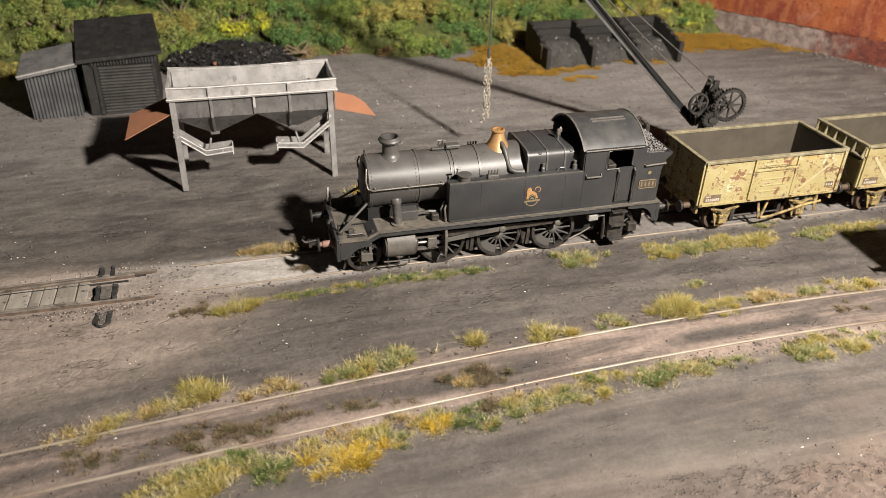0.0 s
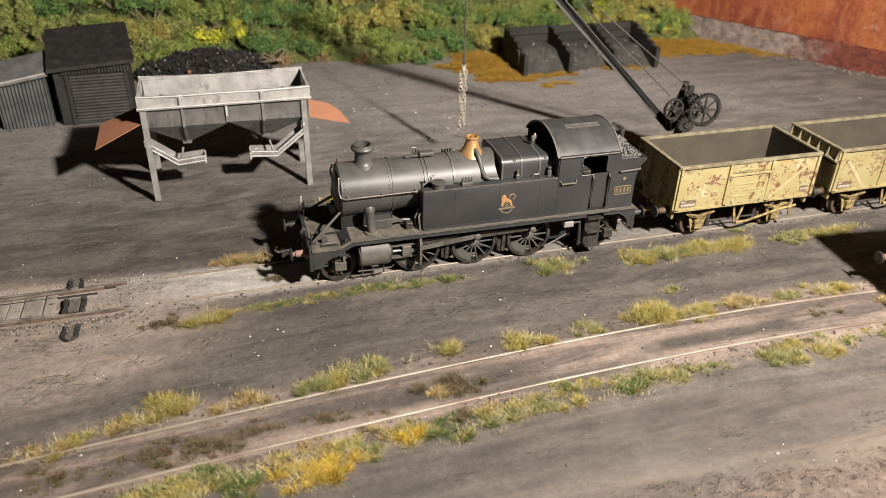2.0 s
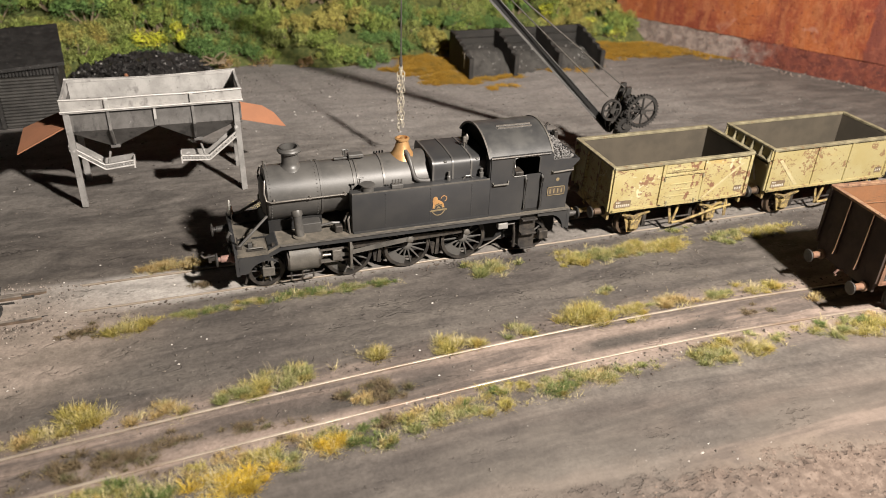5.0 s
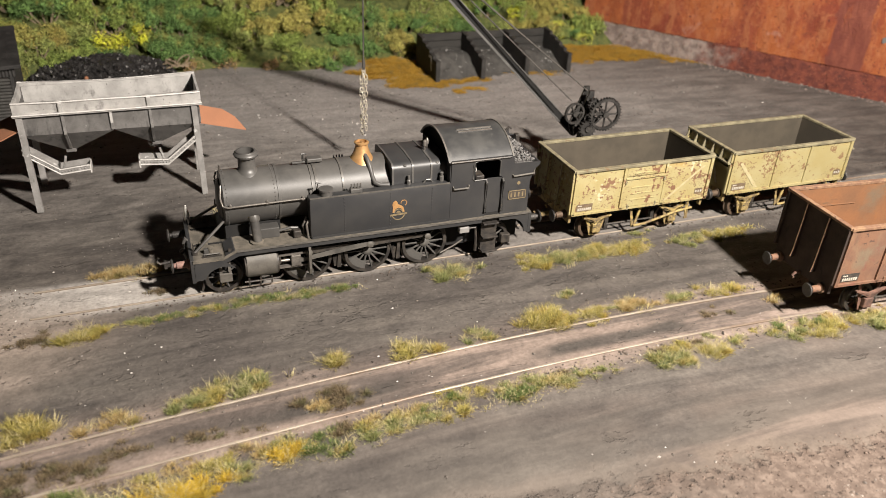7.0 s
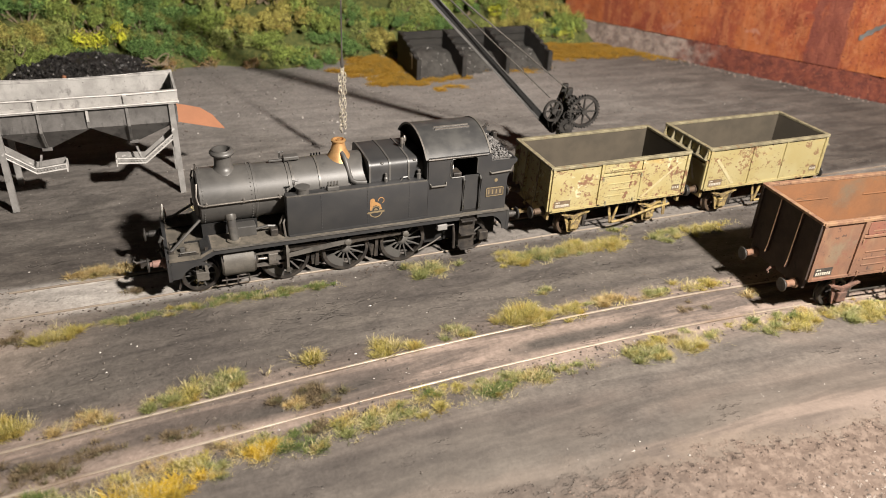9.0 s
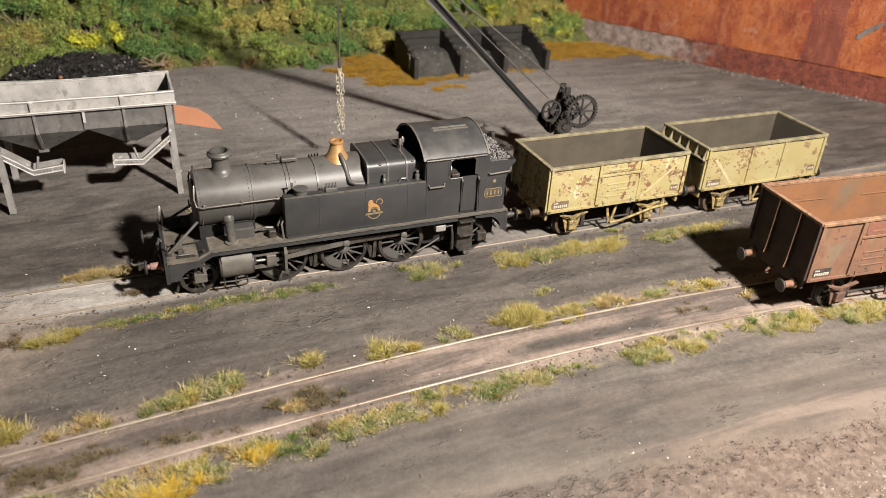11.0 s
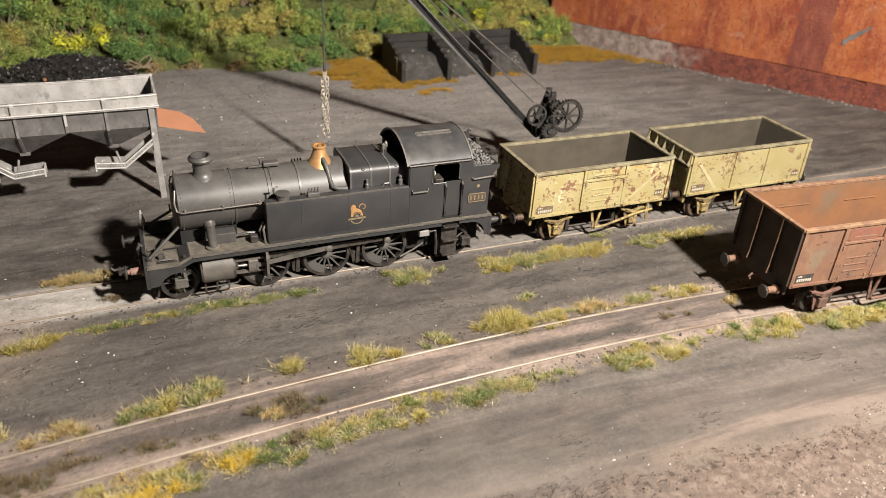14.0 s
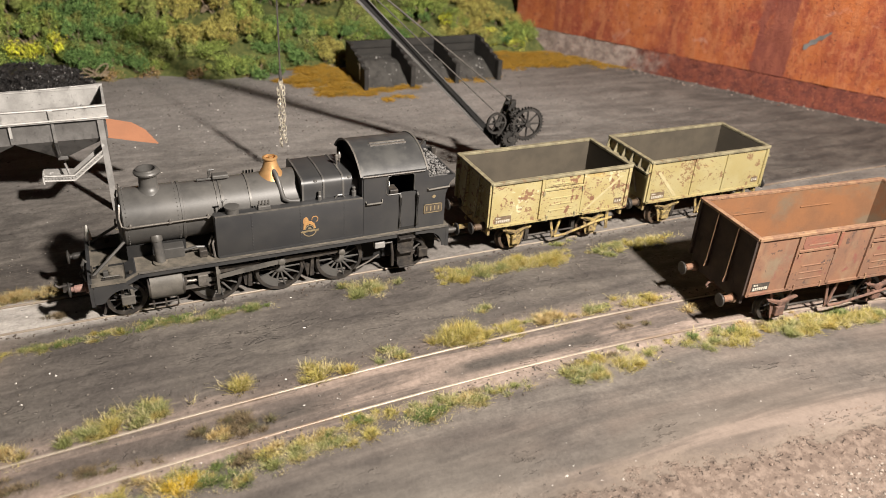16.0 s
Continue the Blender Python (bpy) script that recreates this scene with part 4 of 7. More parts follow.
def underframe(owner, L, z0, gear, tyre, axles, wheel_r, brake_at):
    for s in (-1, 1):
        # solebars near-black: the shade under the body put into the colour
        part("solebar", box(B(), 0.6, s * 12.4 - 0.6, z0 - 3.4, L - 0.6, s * 12.4 + 0.6, z0 - 0.2, 0.15), M_NEARBLACK, owner)
        for x in axles:
            part("axle_guard", prism(B(), [(x - 5.2, z0 - 2.6), (x - 4.4, z0 - 2.6), (x - 1.6, 6.2), (x - 1.6, 3.6), (x + 1.6, 3.6), (x + 1.6, 6.2), (x + 4.4, z0 - 2.6), (x + 5.2, z0 - 2.6), (x + 2.6, 4.0), (x + 2.2, 2.8), (x - 2.2, 2.8), (x - 2.6, 4.0)], "y", s * 12.9 - 0.25, s * 12.9 + 0.25), gear, owner)
            part("axlebox", box(B(), x - 1.9, s * 13.8 - 1.1, 4.6, x + 1.9, s * 13.8 + 1.1, 8.6, 0.35), gear, owner)
            bm = B()
            for k in range(4):
                w = 6.6 - 1.4 * k
                pts = [(x - w, 11.0 - 0.55 * k + 0.6), (x, 9.9 - 0.55 * k), (x + w, 11.0 - 0.55 * k + 0.6), (x + w, 11.5 - 0.55 * k + 0.6), (x, 10.4 - 0.55 * k), (x - w, 11.5 - 0.55 * k + 0.6)]
                prism(bm, pts, "y", s * 13.8 - 0.7, s * 13.8 + 0.7)
            part("leaf_spring", bm, gear, owner)
            spoked_wheel(owner, "wheel", x, s * 9.2, wheel_r, wheel_r, 8, s, tyre, tyre)
        vx = (axles[0] + axles[1]) / 2
        part("brake_v_hanger", prism(B(), [(vx - 3.2, z0 - 1), (vx - 2.2, z0 - 1), (vx, 5.4), (vx + 2.2, z0 - 1), (vx + 3.2, z0 - 1), (vx + 0.9, 4.0), (vx - 0.9, 4.0)], "y", s * 13.4 - 0.25, s * 13.4 + 0.25), gear, owner)
        part("brake_lever", pipe(B(), [(vx - 0.5, s * 14.6, 5.2), (vx + 4, s * 15.2, 5.8), (L - brake_at - 4, s * 15.4, 9.8), (L - brake_at + 3, s * 15.4, 10.6)], 0.55, 8), gear, owner, smooth=True)
        part("lever_guide", pipe(B(), [(L - brake_at, s * 15.0, z0), (L - brake_at, s * 15.9, 6.0), (L - brake_at + 0.8, s * 15.9, 6.0), (L - brake_at + 0.8, s * 15.0, z0)], 0.4, 6), gear, owner)
        # brake shoes and push rods dark, with the underbody shade in their colour
        for x in (axles[0] + wheel_r + 1.4, axles[1] - wheel_r - 1.4):
            part("brake_shoe", prism(B(), [(x - 0.9, 3.0), (x - 0.7, 9.0), (x + 0.8, 9.2), (x + 0.9, 3.2)], "y", s * 9.4 - 0.9, s * 9.4 + 0.9), M_GEAR, owner)
        part("push_rod", pipe(B(), [(axles[0] + wheel_r + 1.4, s * 10.2, 5.2), (axles[1] - wheel_r - 1.4, s * 10.2, 5.2)], 0.4, 6), M_GEAR, owner)
    for x in axles:
        part("axle", rod(B(), (x, -9, wheel_r), (x, 9, wheel_r), 0.8), tyre, owner)
    for x, way in ((0, -1), (L, 1)):
        x0, x1 = sorted((x, x - way * 1.2))
        # the red wagon's headstock shares the shaded end colour
        part("headstock", box(B(), x0, -14.6, z0 - 4.4, x1, 14.6, z0 + 0.2, 0.15), gear if gear is M_GEARYELLOW else M_SHADEDEND, owner)
        for s in (-1, 1):
            buffer(owner, x, s * 11.4, 13.6, way, M_IRON, M_TYRE if gear is M_GEARYELLOW else M_RUST)
        part("draw_hook", pipe(B(), [(x, 0, 13.4), (x + way * 2.2, 0, 13.4), (x + way * 3.0, 0, 12.4), (x + way * 2.4, 0, 11.6)], 0.5, 6), gear, owner)
        if gear is M_RUSTGEAR:
            continue
        part("coupling", prism(B(), [(x, -1.2), (x, 1.2), (x + way * 6.4, 1.0), (x + way * 6.4, 2.6), (x + way * 7.2, 2.6), (x + way * 7.2, -2.6), (x + way * 6.4, -2.6), (x + way * 6.4, -1.0)], "z", 8.0, 9.0), gear, owner)


def side_marks(owner, L, W, z0, z1, stripe, s=-1, panel_mat=None):
    y = s * W / 2
    def flat(name, pts, m, d, par):
        return part(name, prism(B(), pts, "y", y + s * d, y + s * (d + 0.09)), m, par)
    side = owner
    panel = flat("number_panel", [(2.2, z0 + 1.0), (9.6, z0 + 1.0), (9.6, z0 + 4.2), (2.2, z0 + 4.2)], panel_mat or M_BROWNPANEL, 0.03, side)
    bm = B()
    for k in range(7):
        x = 2.8 + k * 0.92
        prism(bm, [(x, z0 + 1.4), (x + 0.62, z0 + 1.4), (x + 0.62, z0 + 2.5), (x, z0 + 2.5)], "y", y + s * 0.12, y + s * 0.18)
    for k in range(3):
        x = 2.8 + k * 0.7
        prism(bm, [(x, z0 + 3.2), (x + 0.5, z0 + 3.2), (x + 0.5, z0 + 3.7), (x, z0 + 3.7)], "y", y + s * 0.12, y + s * 0.18)
    part("number_bars", bm, M_LETTER, panel)
    small = flat("data_panel", [(L - 6.2, z0 + 2.0), (L - 2.4, z0 + 2.0), (L - 2.4, z0 + 4.6), (L - 6.2, z0 + 4.6)], panel_mat or M_BROWNPANEL, 0.03, side)
    bm = B()
    for k in range(3):
        prism(bm, [(L - 5.8 + k * 1.2, z0 + 2.8), (L - 5.1 + k * 1.2, z0 + 2.8), (L - 5.1 + k * 1.2, z0 + 3.8), (L - 5.8 + k * 1.2, z0 + 3.8)], "y", y + s * 0.12, y + s * 0.18)
    part("data_bars", bm, M_LETTER, small)
    if stripe:
        (xa, za), (xb, zb) = stripe
        flat("diagonal_stripe", [(xa, za), (xa + 1.4, za), (xb + 0.7, zb), (xb - 0.7, zb)], M_FADED, 0.03, side)


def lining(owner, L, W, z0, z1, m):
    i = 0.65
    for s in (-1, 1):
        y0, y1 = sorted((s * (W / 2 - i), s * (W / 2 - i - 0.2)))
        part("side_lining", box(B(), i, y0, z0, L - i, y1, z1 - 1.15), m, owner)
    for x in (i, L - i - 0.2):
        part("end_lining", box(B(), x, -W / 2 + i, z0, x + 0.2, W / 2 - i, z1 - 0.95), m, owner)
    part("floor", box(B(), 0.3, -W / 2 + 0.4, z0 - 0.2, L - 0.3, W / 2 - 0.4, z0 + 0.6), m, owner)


def mineral_wagon(x, y, turn, label, L, W, z0, z1, paint, rim, inside, gear, tyre, doors, axles, ends, stripe, name="mineral_wagon"):
    w = thing(name, x, y, 0, label, "wagon", turn, "mineral wagons")
    near = wagon_side(w, -1, L, W, z0, z1, doors, paint, rim)
    wagon_side(w, 1, L, W, z0, z1, doors, paint, rim)
    # bauxite ends take the darker copy, with their shade painted in
    face = M_SHADEDEND if paint is M_RUST else paint
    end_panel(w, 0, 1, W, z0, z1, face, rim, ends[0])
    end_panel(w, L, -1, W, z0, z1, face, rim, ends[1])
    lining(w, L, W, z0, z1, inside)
    underframe(w, L, z0, gear, tyre, axles, 6.0, 8.5)
    side_marks(near, L, W, z0, z1, stripe, -1, M_PANEL if paint is M_RUST else None)
    return w


WZ0, WZ1 = 15.2, 34.5
w1 = mineral_wagon(TRAIN_X + 146.6, TRACK_Y, 0, "chipped yellow steel mineral wagon, empty, coupled to the engine", 65.4, 31.6, WZ0, WZ1,
                   M_YELLOW, M_RIM, M_LINING, M_GEARYELLOW, M_TYRE, [(32.7, 18.6)], (14.0, 51.4), ("stiff", "stiff"), ((43.5, WZ0 + 0.8), (61.5, WZ1 - 4.5)))
w2 = mineral_wagon(TRAIN_X + 223.0, TRACK_Y, 0, "pale yellow steel mineral wagon, empty, with ledged ends", 65.4, 31.6, WZ0, WZ1,
                   M_PALEYELLOW, M_RIM, M_LINING, M_GEARYELLOW, M_TYRE, [], (14.0, 51.4), ("ledge", "ledge"), None)
for x in (24.0, 42.0):
    part("rib", prism(B(), [(x - 0.6, WZ0 - 0.2), (x + 0.6, WZ0 - 0.2), (x + 0.5, WZ1 - 1.2), (x - 0.5, WZ1 - 1.2)], "y", -16.4, -15.8), M_PALEYELLOW, w2)
part("diagonal_stripe", prism(B(), [(4.2, WZ1 - 6.0), (5.4, WZ1 - 5.4), (16.5, WZ0 + 1.2), (14.6, WZ0 + 1.2)], "y", -15.92, -15.83), M_FADED, w2)
# rust-red wagon on the curved road in front
# its wheels take dark steel for the shade under the body
red = mineral_wagon(248.6, 131.6, -4.6, "rust-red weathered steel mineral wagon with two side doors", 86.0, 32.0, 17.4, 40.0,
                    M_RUST, M_RUSTEDGE, M_RUSTIN, M_RUSTGEAR, M_GEAR, [(26.5, 16.5), (59.5, 16.5)], (20.0, 66.0), ("stiff", "stiff"), None)


wv = random.Random(17)
scab = [(19.4 + 0.9 * k, 38.2 + wv.uniform(-0.3, 0.3)) for k in range(16)] + [(33.6 + wv.uniform(-0.4, 0.4), 36.6), (33.4, 34.6)] + [(32.4 - 0.9 * k, 33.4 + wv.uniform(-0.5, 0.5)) for k in range(15)] + [(19.2, 35.2)]
part("flaking_primer", prism(B(), scab, "y", -16.66, -16.52), M_SCAB, red, "flaking red primer patch")
part("primer_run", prism(B(), [(34.9, 38.4), (36.2, 38.3), (36.0, 33.6), (35.4, 31.8), (34.9, 33.8)], "y", -16.9, -16.76), M_SCAB, red)
for x0, x1 in ((15.0, 30.5), (47.0, 62.5)):
    part("inner_strap", box(B(), x0, 14.9, 31.4, x1, 15.2, 31.9, 0.1), M_RUSTIN, red)


# ---- coal hopper on legs ----
hopper = thing("coal_hopper", -17.6, 284.5, 0, "whitened steel coal hopper on four legs with rusty side sheets", "hopper")
HL, HD = 70.8, 27.0
for x in (1.2, HL - 2.6):
    for y in (-0.7, HD + 0.3):
        part("leg", prism(B(), [(x - 1.25, -0.6), (x + 1.25, -0.6), (x + 1.2, 41.6), (x - 1.2, 41.6)], "y", y, y + 2.2) if x < 10 else prism(B(), [(x - 0.6, -0.6), (x + 1.8, -0.6), (x + 1.4, 41.6), (x - 1.0, 41.6)], "y", y, y + 2.2), M_GALV, hopper)
# sloped troughs: two V-shaped bunkers side by side
for k, (xa, xb, xm) in enumerate(((0.6, HL / 2, 16.8), (HL / 2, HL - 0.6, 51.6))):
    bm = B()
    top = [bm.verts.new(v) for v in ((xa, 0.4, 42.6), (xb, 0.4, 42.6), (xb, HD - 0.4, 42.6), (xa, HD - 0.4, 42.6))]
    mid = [bm.verts.new(v) for v in ((xa, 0.4, 33.4), (xb, 0.4, 33.0), (xb, HD - 0.4, 33.0), (xa, HD - 0.4, 33.4))]
    low = [bm.verts.new(v) for v in ((xm - 1.6, 10.0, 22.4), (xm + 1.6, 10.0, 22.4), (xm + 1.6, HD - 9, 22.4), (xm - 1.6, HD - 9, 22.4))]
    for a, b in ((top, mid), (mid, low)):
        for i in range(4):
            if a is top and i == (1, 3)[k]:
                continue
            bm.faces.new((a[i], a[(i + 1) % 4], b[(i + 1) % 4], b[i]))
    bm.faces.new(low)
    v = part("bunker", bm, M_HOPPER, hopper, "soot-streaked grey bunker")
    part("discharge_gate", box(B(), xm - 2.0, 9.4, 21.4, xm + 2.0, 13, 23.0, 0.2), M_HOPPER, v)
# upper box with flared, uneven rim
bm = B()
wob = random.Random(3)
n = 14
for y, flare in ((0.0, -1), (HD, 1)):
    rows = []
    for k in range(n + 1):
        x = -0.6 + (HL + 1.2) * k / n
        dip = -0.9 * math.sin(math.pi * k / n) * (1 if flare > 0 else 0.4) + wob.uniform(-0.25, 0.25)
        rows.append((x, dip))
    grid = []
    for x, dip in rows:
        grid.append([bm.verts.new((x, y + flare * 0.2, 42.4)), bm.verts.new((x, y + flare * 0.9, 47.6 + dip)), bm.verts.new((x, y - flare * 0.5, 47.5 + dip)), bm.verts.new((x, y - flare * 0.8, 42.4))])
    for a, b in zip(grid, grid[1:]):
        for i in range(4):
            bm.faces.new((a[i], a[(i + 1) % 4], b[(i + 1) % 4], b[i]))
    bm.faces.new(grid[0])
    bm.faces.new(grid[-1][::-1])
part("rim_board", bm, M_RIMWHITE, hopper)
for x, way in ((-0.6, 1), (HL + 0.6, -1)):
    part("rim_end", prism(B(), [(-0.4, 42.4), (-0.8, 47.2), (HD / 2, 46.6), (HD + 0.8, 47.2), (HD + 0.4, 42.4)], "x", *sorted((x, x + way * 1.0))), M_RIMWHITE, hopper)
part("rim_edge", pipe(B(), [(-0.6, -0.9, 47.4), (16, -1.0, 47.0), (34, -0.9, 47.1), (52, -1.0, 46.9), (HL + 0.6, -0.9, 47.2)], 0.38, 6), M_EDGE, hopper)
part("rim_edge", pipe(B(), [(-0.6, HD + 0.6, 47.4), (16, HD + 0.6, 46.6), (34, HD + 0.6, 46.3), (52, HD + 0.6, 46.7), (HL + 0.6, HD + 0.6, 47.4)], 0.38, 6), M_EDGE, hopper)
part("flange_edge", pipe(B(), [(-0.9, -1.6, 42.6), (34, -1.6, 42.5), (HL + 0.9, -1.6, 42.6)], 0.35, 6), M_EDGE, hopper)
part("inner_sheet", box(B(), 0.8, HD - 1.5, 33.6, HL - 0.8, HD - 0.9, 46.2), M_RIMWHITE, hopper, "white-limed inside of the hopper")
part("inner_sheet", box(B(), 0.8, 1.0, 33.6, HL - 0.8, 1.5, 46.2), M_RIMWHITE, hopper)
part("lower_flange", box(B(), -0.9, -1.5, 41.6, HL + 0.9, 0.2, 42.8, 0.3), M_RIMWHITE, hopper)
for x in (17.0, 35.2, 50.6):
    part("stiffener", prism(B(), [(-1.0, 42.4), (-1.6, 46.4), (-0.6, 47.6), (0, 47.4), (0, 42.4)], "x", x - 0.8, x + 0.8) if x != 35.2 else box(B(), x - 0.5, -0.7, 36.4, x + 0.5, 0.5, 41.6), M_RIMWHITE, hopper)
    part("lower_rib", prism(B(), [(-0.4, 41.6), (-0.4, 33.0), (8.4, 23.4), (9.2, 23.8), (0.6, 33.6), (0.6, 41.6)], "x", x - 0.55, x + 0.55) if x != 35.2 else box(B(), x - 0.6, -0.3, 33.6, x + 0.6, 0.6, 41.6), M_HOPPERRIB, hopper)
part("edge_plate", box(B(), HL - 0.8, 0.2, 33, HL - 0.2, HD - 0.2, 40), M_HOPPER, hopper)


def chute(x0, way):
    """A bent, riveted loading trough; way: the side to which it slopes up."""
    pts = [(x0, 16.2), (x0 - way * 11.4, 15.2), (x0 - way * 24.0, 25.2)]
    c = part("chute", B_path(pts, 0.7, 0.0, 6.6), M_GALV, hopper, "riveted loading chute")
    for y in (0.0, 6.6):
        part("chute_side", B_path([(x, z + 0.4) for x, z in pts], 2.6, y - 0.3, y + 0.3), M_GALV, c)
    bm = B()
    for (xa, za), (xb, zb) in zip(pts, pts[1:]):
        for k in range(9):
            t = (k + 0.5) / 9
            ball(bm, (xa + (xb - xa) * t, -0.45, za + (zb - za) * t + 1.6), 0.34, 6)
    part("riveting", bm, M_GALV, c)
    # white strips on the chute edges: their highlights put into the colour
    for dz in (0.5, 2.6):
        part("chute_edge", pipe(B(), [(x, -0.35, z + dz) for x, z in pts], 0.32, 6), M_EDGE, c)
    part("trough_lip", box(B(), min(x0, x0 + way * 0.5), -0.3, 15.2, max(x0, x0 + way * 0.5), 6.9, 18.6), M_EDGE, c)
    part("support_rod", pipe(B(), [(x0 - way * 10.0, 1.0, 17), (x0 - way * 8.6, 1.6, 23)], 0.5, 6), M_GALV, c)


def B_path(pts, thick, y0, y1):
    bm = B()
    for (xa, za), (xb, zb) in zip(pts, pts[1:]):
        prism(bm, [(xa, za), (xb, zb), (xb, zb + thick), (xa, za + thick)], "y", y0, y1)
    return bm


chute(23.6, 1)
chute(43.6, -1)


def sheet(name, corners, label):
    """A bent rusty plate with some thickness."""
    bm = B()
    top = [bm.verts.new(c) for c in corners]
    bot = [bm.verts.new((c[0], c[1], c[2] - 0.5)) for c in corners]
    bm.faces.new(top)
    bm.faces.new(bot[::-1])
    for i in range(len(top)):
        bm.faces.new((top[i], top[(i + 1) % len(top)], bot[(i + 1) % len(top)], bot[i]))
    part(name, bm, M_RUSTSHEET, hopper, label, smooth=True)


sheet("rust_sheet", [(HL - 0.4, -0.4, 33.6), (HL + 11.8, 3.0, 29.2), (HL + 19.4, 8.2, 25.5), (HL + 15.0, 11.0, 31.0), (HL + 9.8, 10.0, 35.2), (HL + 2.2, 12.5, 36.2), (HL - 0.4, 13, 37)], "orange rusty side sheet")
sheet("rust_sheet", [(-0.4, 0.5, 35.6), (-0.4, 20.0, 37.2), (-18.5, 16.5, 31.0)], "orange rusty side sheet")
sheet("rust_sheet", [(-0.4, 0.5, 35.6), (-18.5, 16.5, 31.0), (-20.6, 2.7, 25.0)], "orange rusty side sheet")
for x in (8, HL - 9):
    part("cross_brace", rod(B(), (x, 2, 39), (x, HD - 2, 39), 0.8), M_HOPPER, hopper)


# ---- sheds ----
def corrugated(bm, x0, x1, y, z0, z1, pitch, depth, vertical=True, z1b=None):
    """A corrugated sheet facing -y, with some thickness behind it."""
    z1b = z1 if z1b is None else z1b
    n = int((x1 - x0 if vertical else z1 - z0) / pitch * 4)
    front, rear = [], []
    for k in range(n + 1):
        t = k / n
        d = depth * math.sin(t * n / 4 * 2 * math.pi)
        if vertical:
            x, top = x0 + (x1 - x0) * t, z1 + (z1b - z1) * t
            front.append([bm.verts.new((x, y + d, z0)), bm.verts.new((x, y + d, top))])
            rear.append([bm.verts.new((x, y + 1.2, z0)), bm.verts.new((x, y + 1.2, top))])
        else:
            z = z0 + (z1 - z0) * t
            front.append([bm.verts.new((x0, y + d, z)), bm.verts.new((x1, y + d, z))])
            rear.append([bm.verts.new((x0, y + 1.2, z)), bm.verts.new((x1, y + 1.2, z))])
    for a, b in zip(front, front[1:]):
        bm.faces.new((a[0], a[1], b[1], b[0]))
    for a, b in zip(rear, rear[1:]):
        bm.faces.new((a[0], b[0], b[1], a[1]))
    for a, b, c, d in zip(front, front[1:], rear, rear[1:]):
        bm.faces.new((a[0], b[0], d[0], c[0]))
        bm.faces.new((a[1], c[1], d[1], b[1]))
    for k in (0, -1):
        bm.faces.new((front[k][0], rear[k][0], rear[k][1], front[k][1]))
    return bm


shed = thing("lean_to_shed", -96.4, 388.5, 0, "small grey corrugated iron shed with a sloping roof", "shed", 2)
part("wall", corrugated(B(), 0, 24.6, 0, 0, 26.2, 1.75, 0.55, True, 29.4), M_SHEDGREY, shed)
part("side_wall", prism(B(), [(0.4, 0), (0.4, 29.0), (20, 32), (20, 0)], "x", 23.6, 24.6), M_SHEDGREY, shed)
part("side_wall", prism(B(), [(0.4, 0), (0.4, 26.0), (20, 29), (20, 0)], "x", 0, 1.0), M_SHEDGREY, shed)
part("back_wall", box(B(), 0, 19.4, 0, 24.6, 20.4, 29), M_SHEDGREY, shed)
bm = B()
c = [(-3.0, -3.0, 25.2), (27.0, -3.0, 30.2), (27.0, 22.5, 35.0), (-3.0, 22.5, 30.0)]
t = [bm.verts.new(v) for v in c]
b = [bm.verts.new((v[0], v[1], v[2] - 2.6)) for v in c]
bm.faces.new(t)
bm.faces.new(b[::-1])
for i in range(4):
    bm.faces.new((t[i], t[(i + 1) % 4], b[(i + 1) % 4], b[i]))
bmesh.ops.bevel(bm, geom=bm.edges[:], offset=0.4, segments=1, affect="EDGES")
part("roof", bm, M_SHEDROOF, shed, "worn pale grey roof")
part("eaves_edge", pipe(B(), [(-3.0, -3.1, 24.6), (12, -3.15, 27.2), (27.0, -3.1, 29.6), (27.1, 10, 32.0), (27.1, 22.5, 34.4)], 0.4, 6), M_EDGE, shed, "white roof edge")

store = thing("tarred_shed", -67.0, 388.2, 0, "black tarred shed with a grey slatted shutter", "shed", 2)
part("wall", box(B(), 0, 0, 0, 36.5, 1.2, 31.0), M_TARSHADE, store)
for x in (0, 35.3):
    part("wall", prism(B(), [(1.2, 0), (1.2, 31.0), (40, 39.0), (40, 0)], "x", x, x + 1.2), M_TARSHADE, store)
part("wall", box(B(), 1.2, 39, 0, 35.3, 40, 38.0), M_TARSHADE, store)
part("shutter", corrugated(B(), 7.6, 34.5, -0.5, 0.6, 27.4, 1.7, 0.32, False), M_SHUTTER, store, "grey ribbed shutter")
for x in (5.2, 34.6):
    part("door_post", box(B(), x, -1.0, 0, x + 1.8, 0, 29.4), M_TARSHADE, store)
part("fascia", corrugated(B(), 3.5, 37.5, -1.2, 27.8, 31.0, 1.6, 0.3, True, 32.6), M_TARSHADE, store)
bm = B()
c = [(-2.4, -3.5, 31.6), (41.2, -3.5, 34.4), (37.2, 43.0, 43.4), (-5.4, 43.0, 41.4)]
t = [bm.verts.new(v) for v in c]
b = [bm.verts.new((v[0], v[1], v[2] - 2.0)) for v in c]
bm.faces.new(t)
bm.faces.new(b[::-1])
for i in range(4):
    bm.faces.new((t[i], t[(i + 1) % 4], b[(i + 1) % 4], b[i]))
bmesh.ops.bevel(bm, geom=bm.edges[:], offset=0.3, segments=1, affect="EDGES")
part("roof", bm, M_TARSHADE, store, "black felted roof")


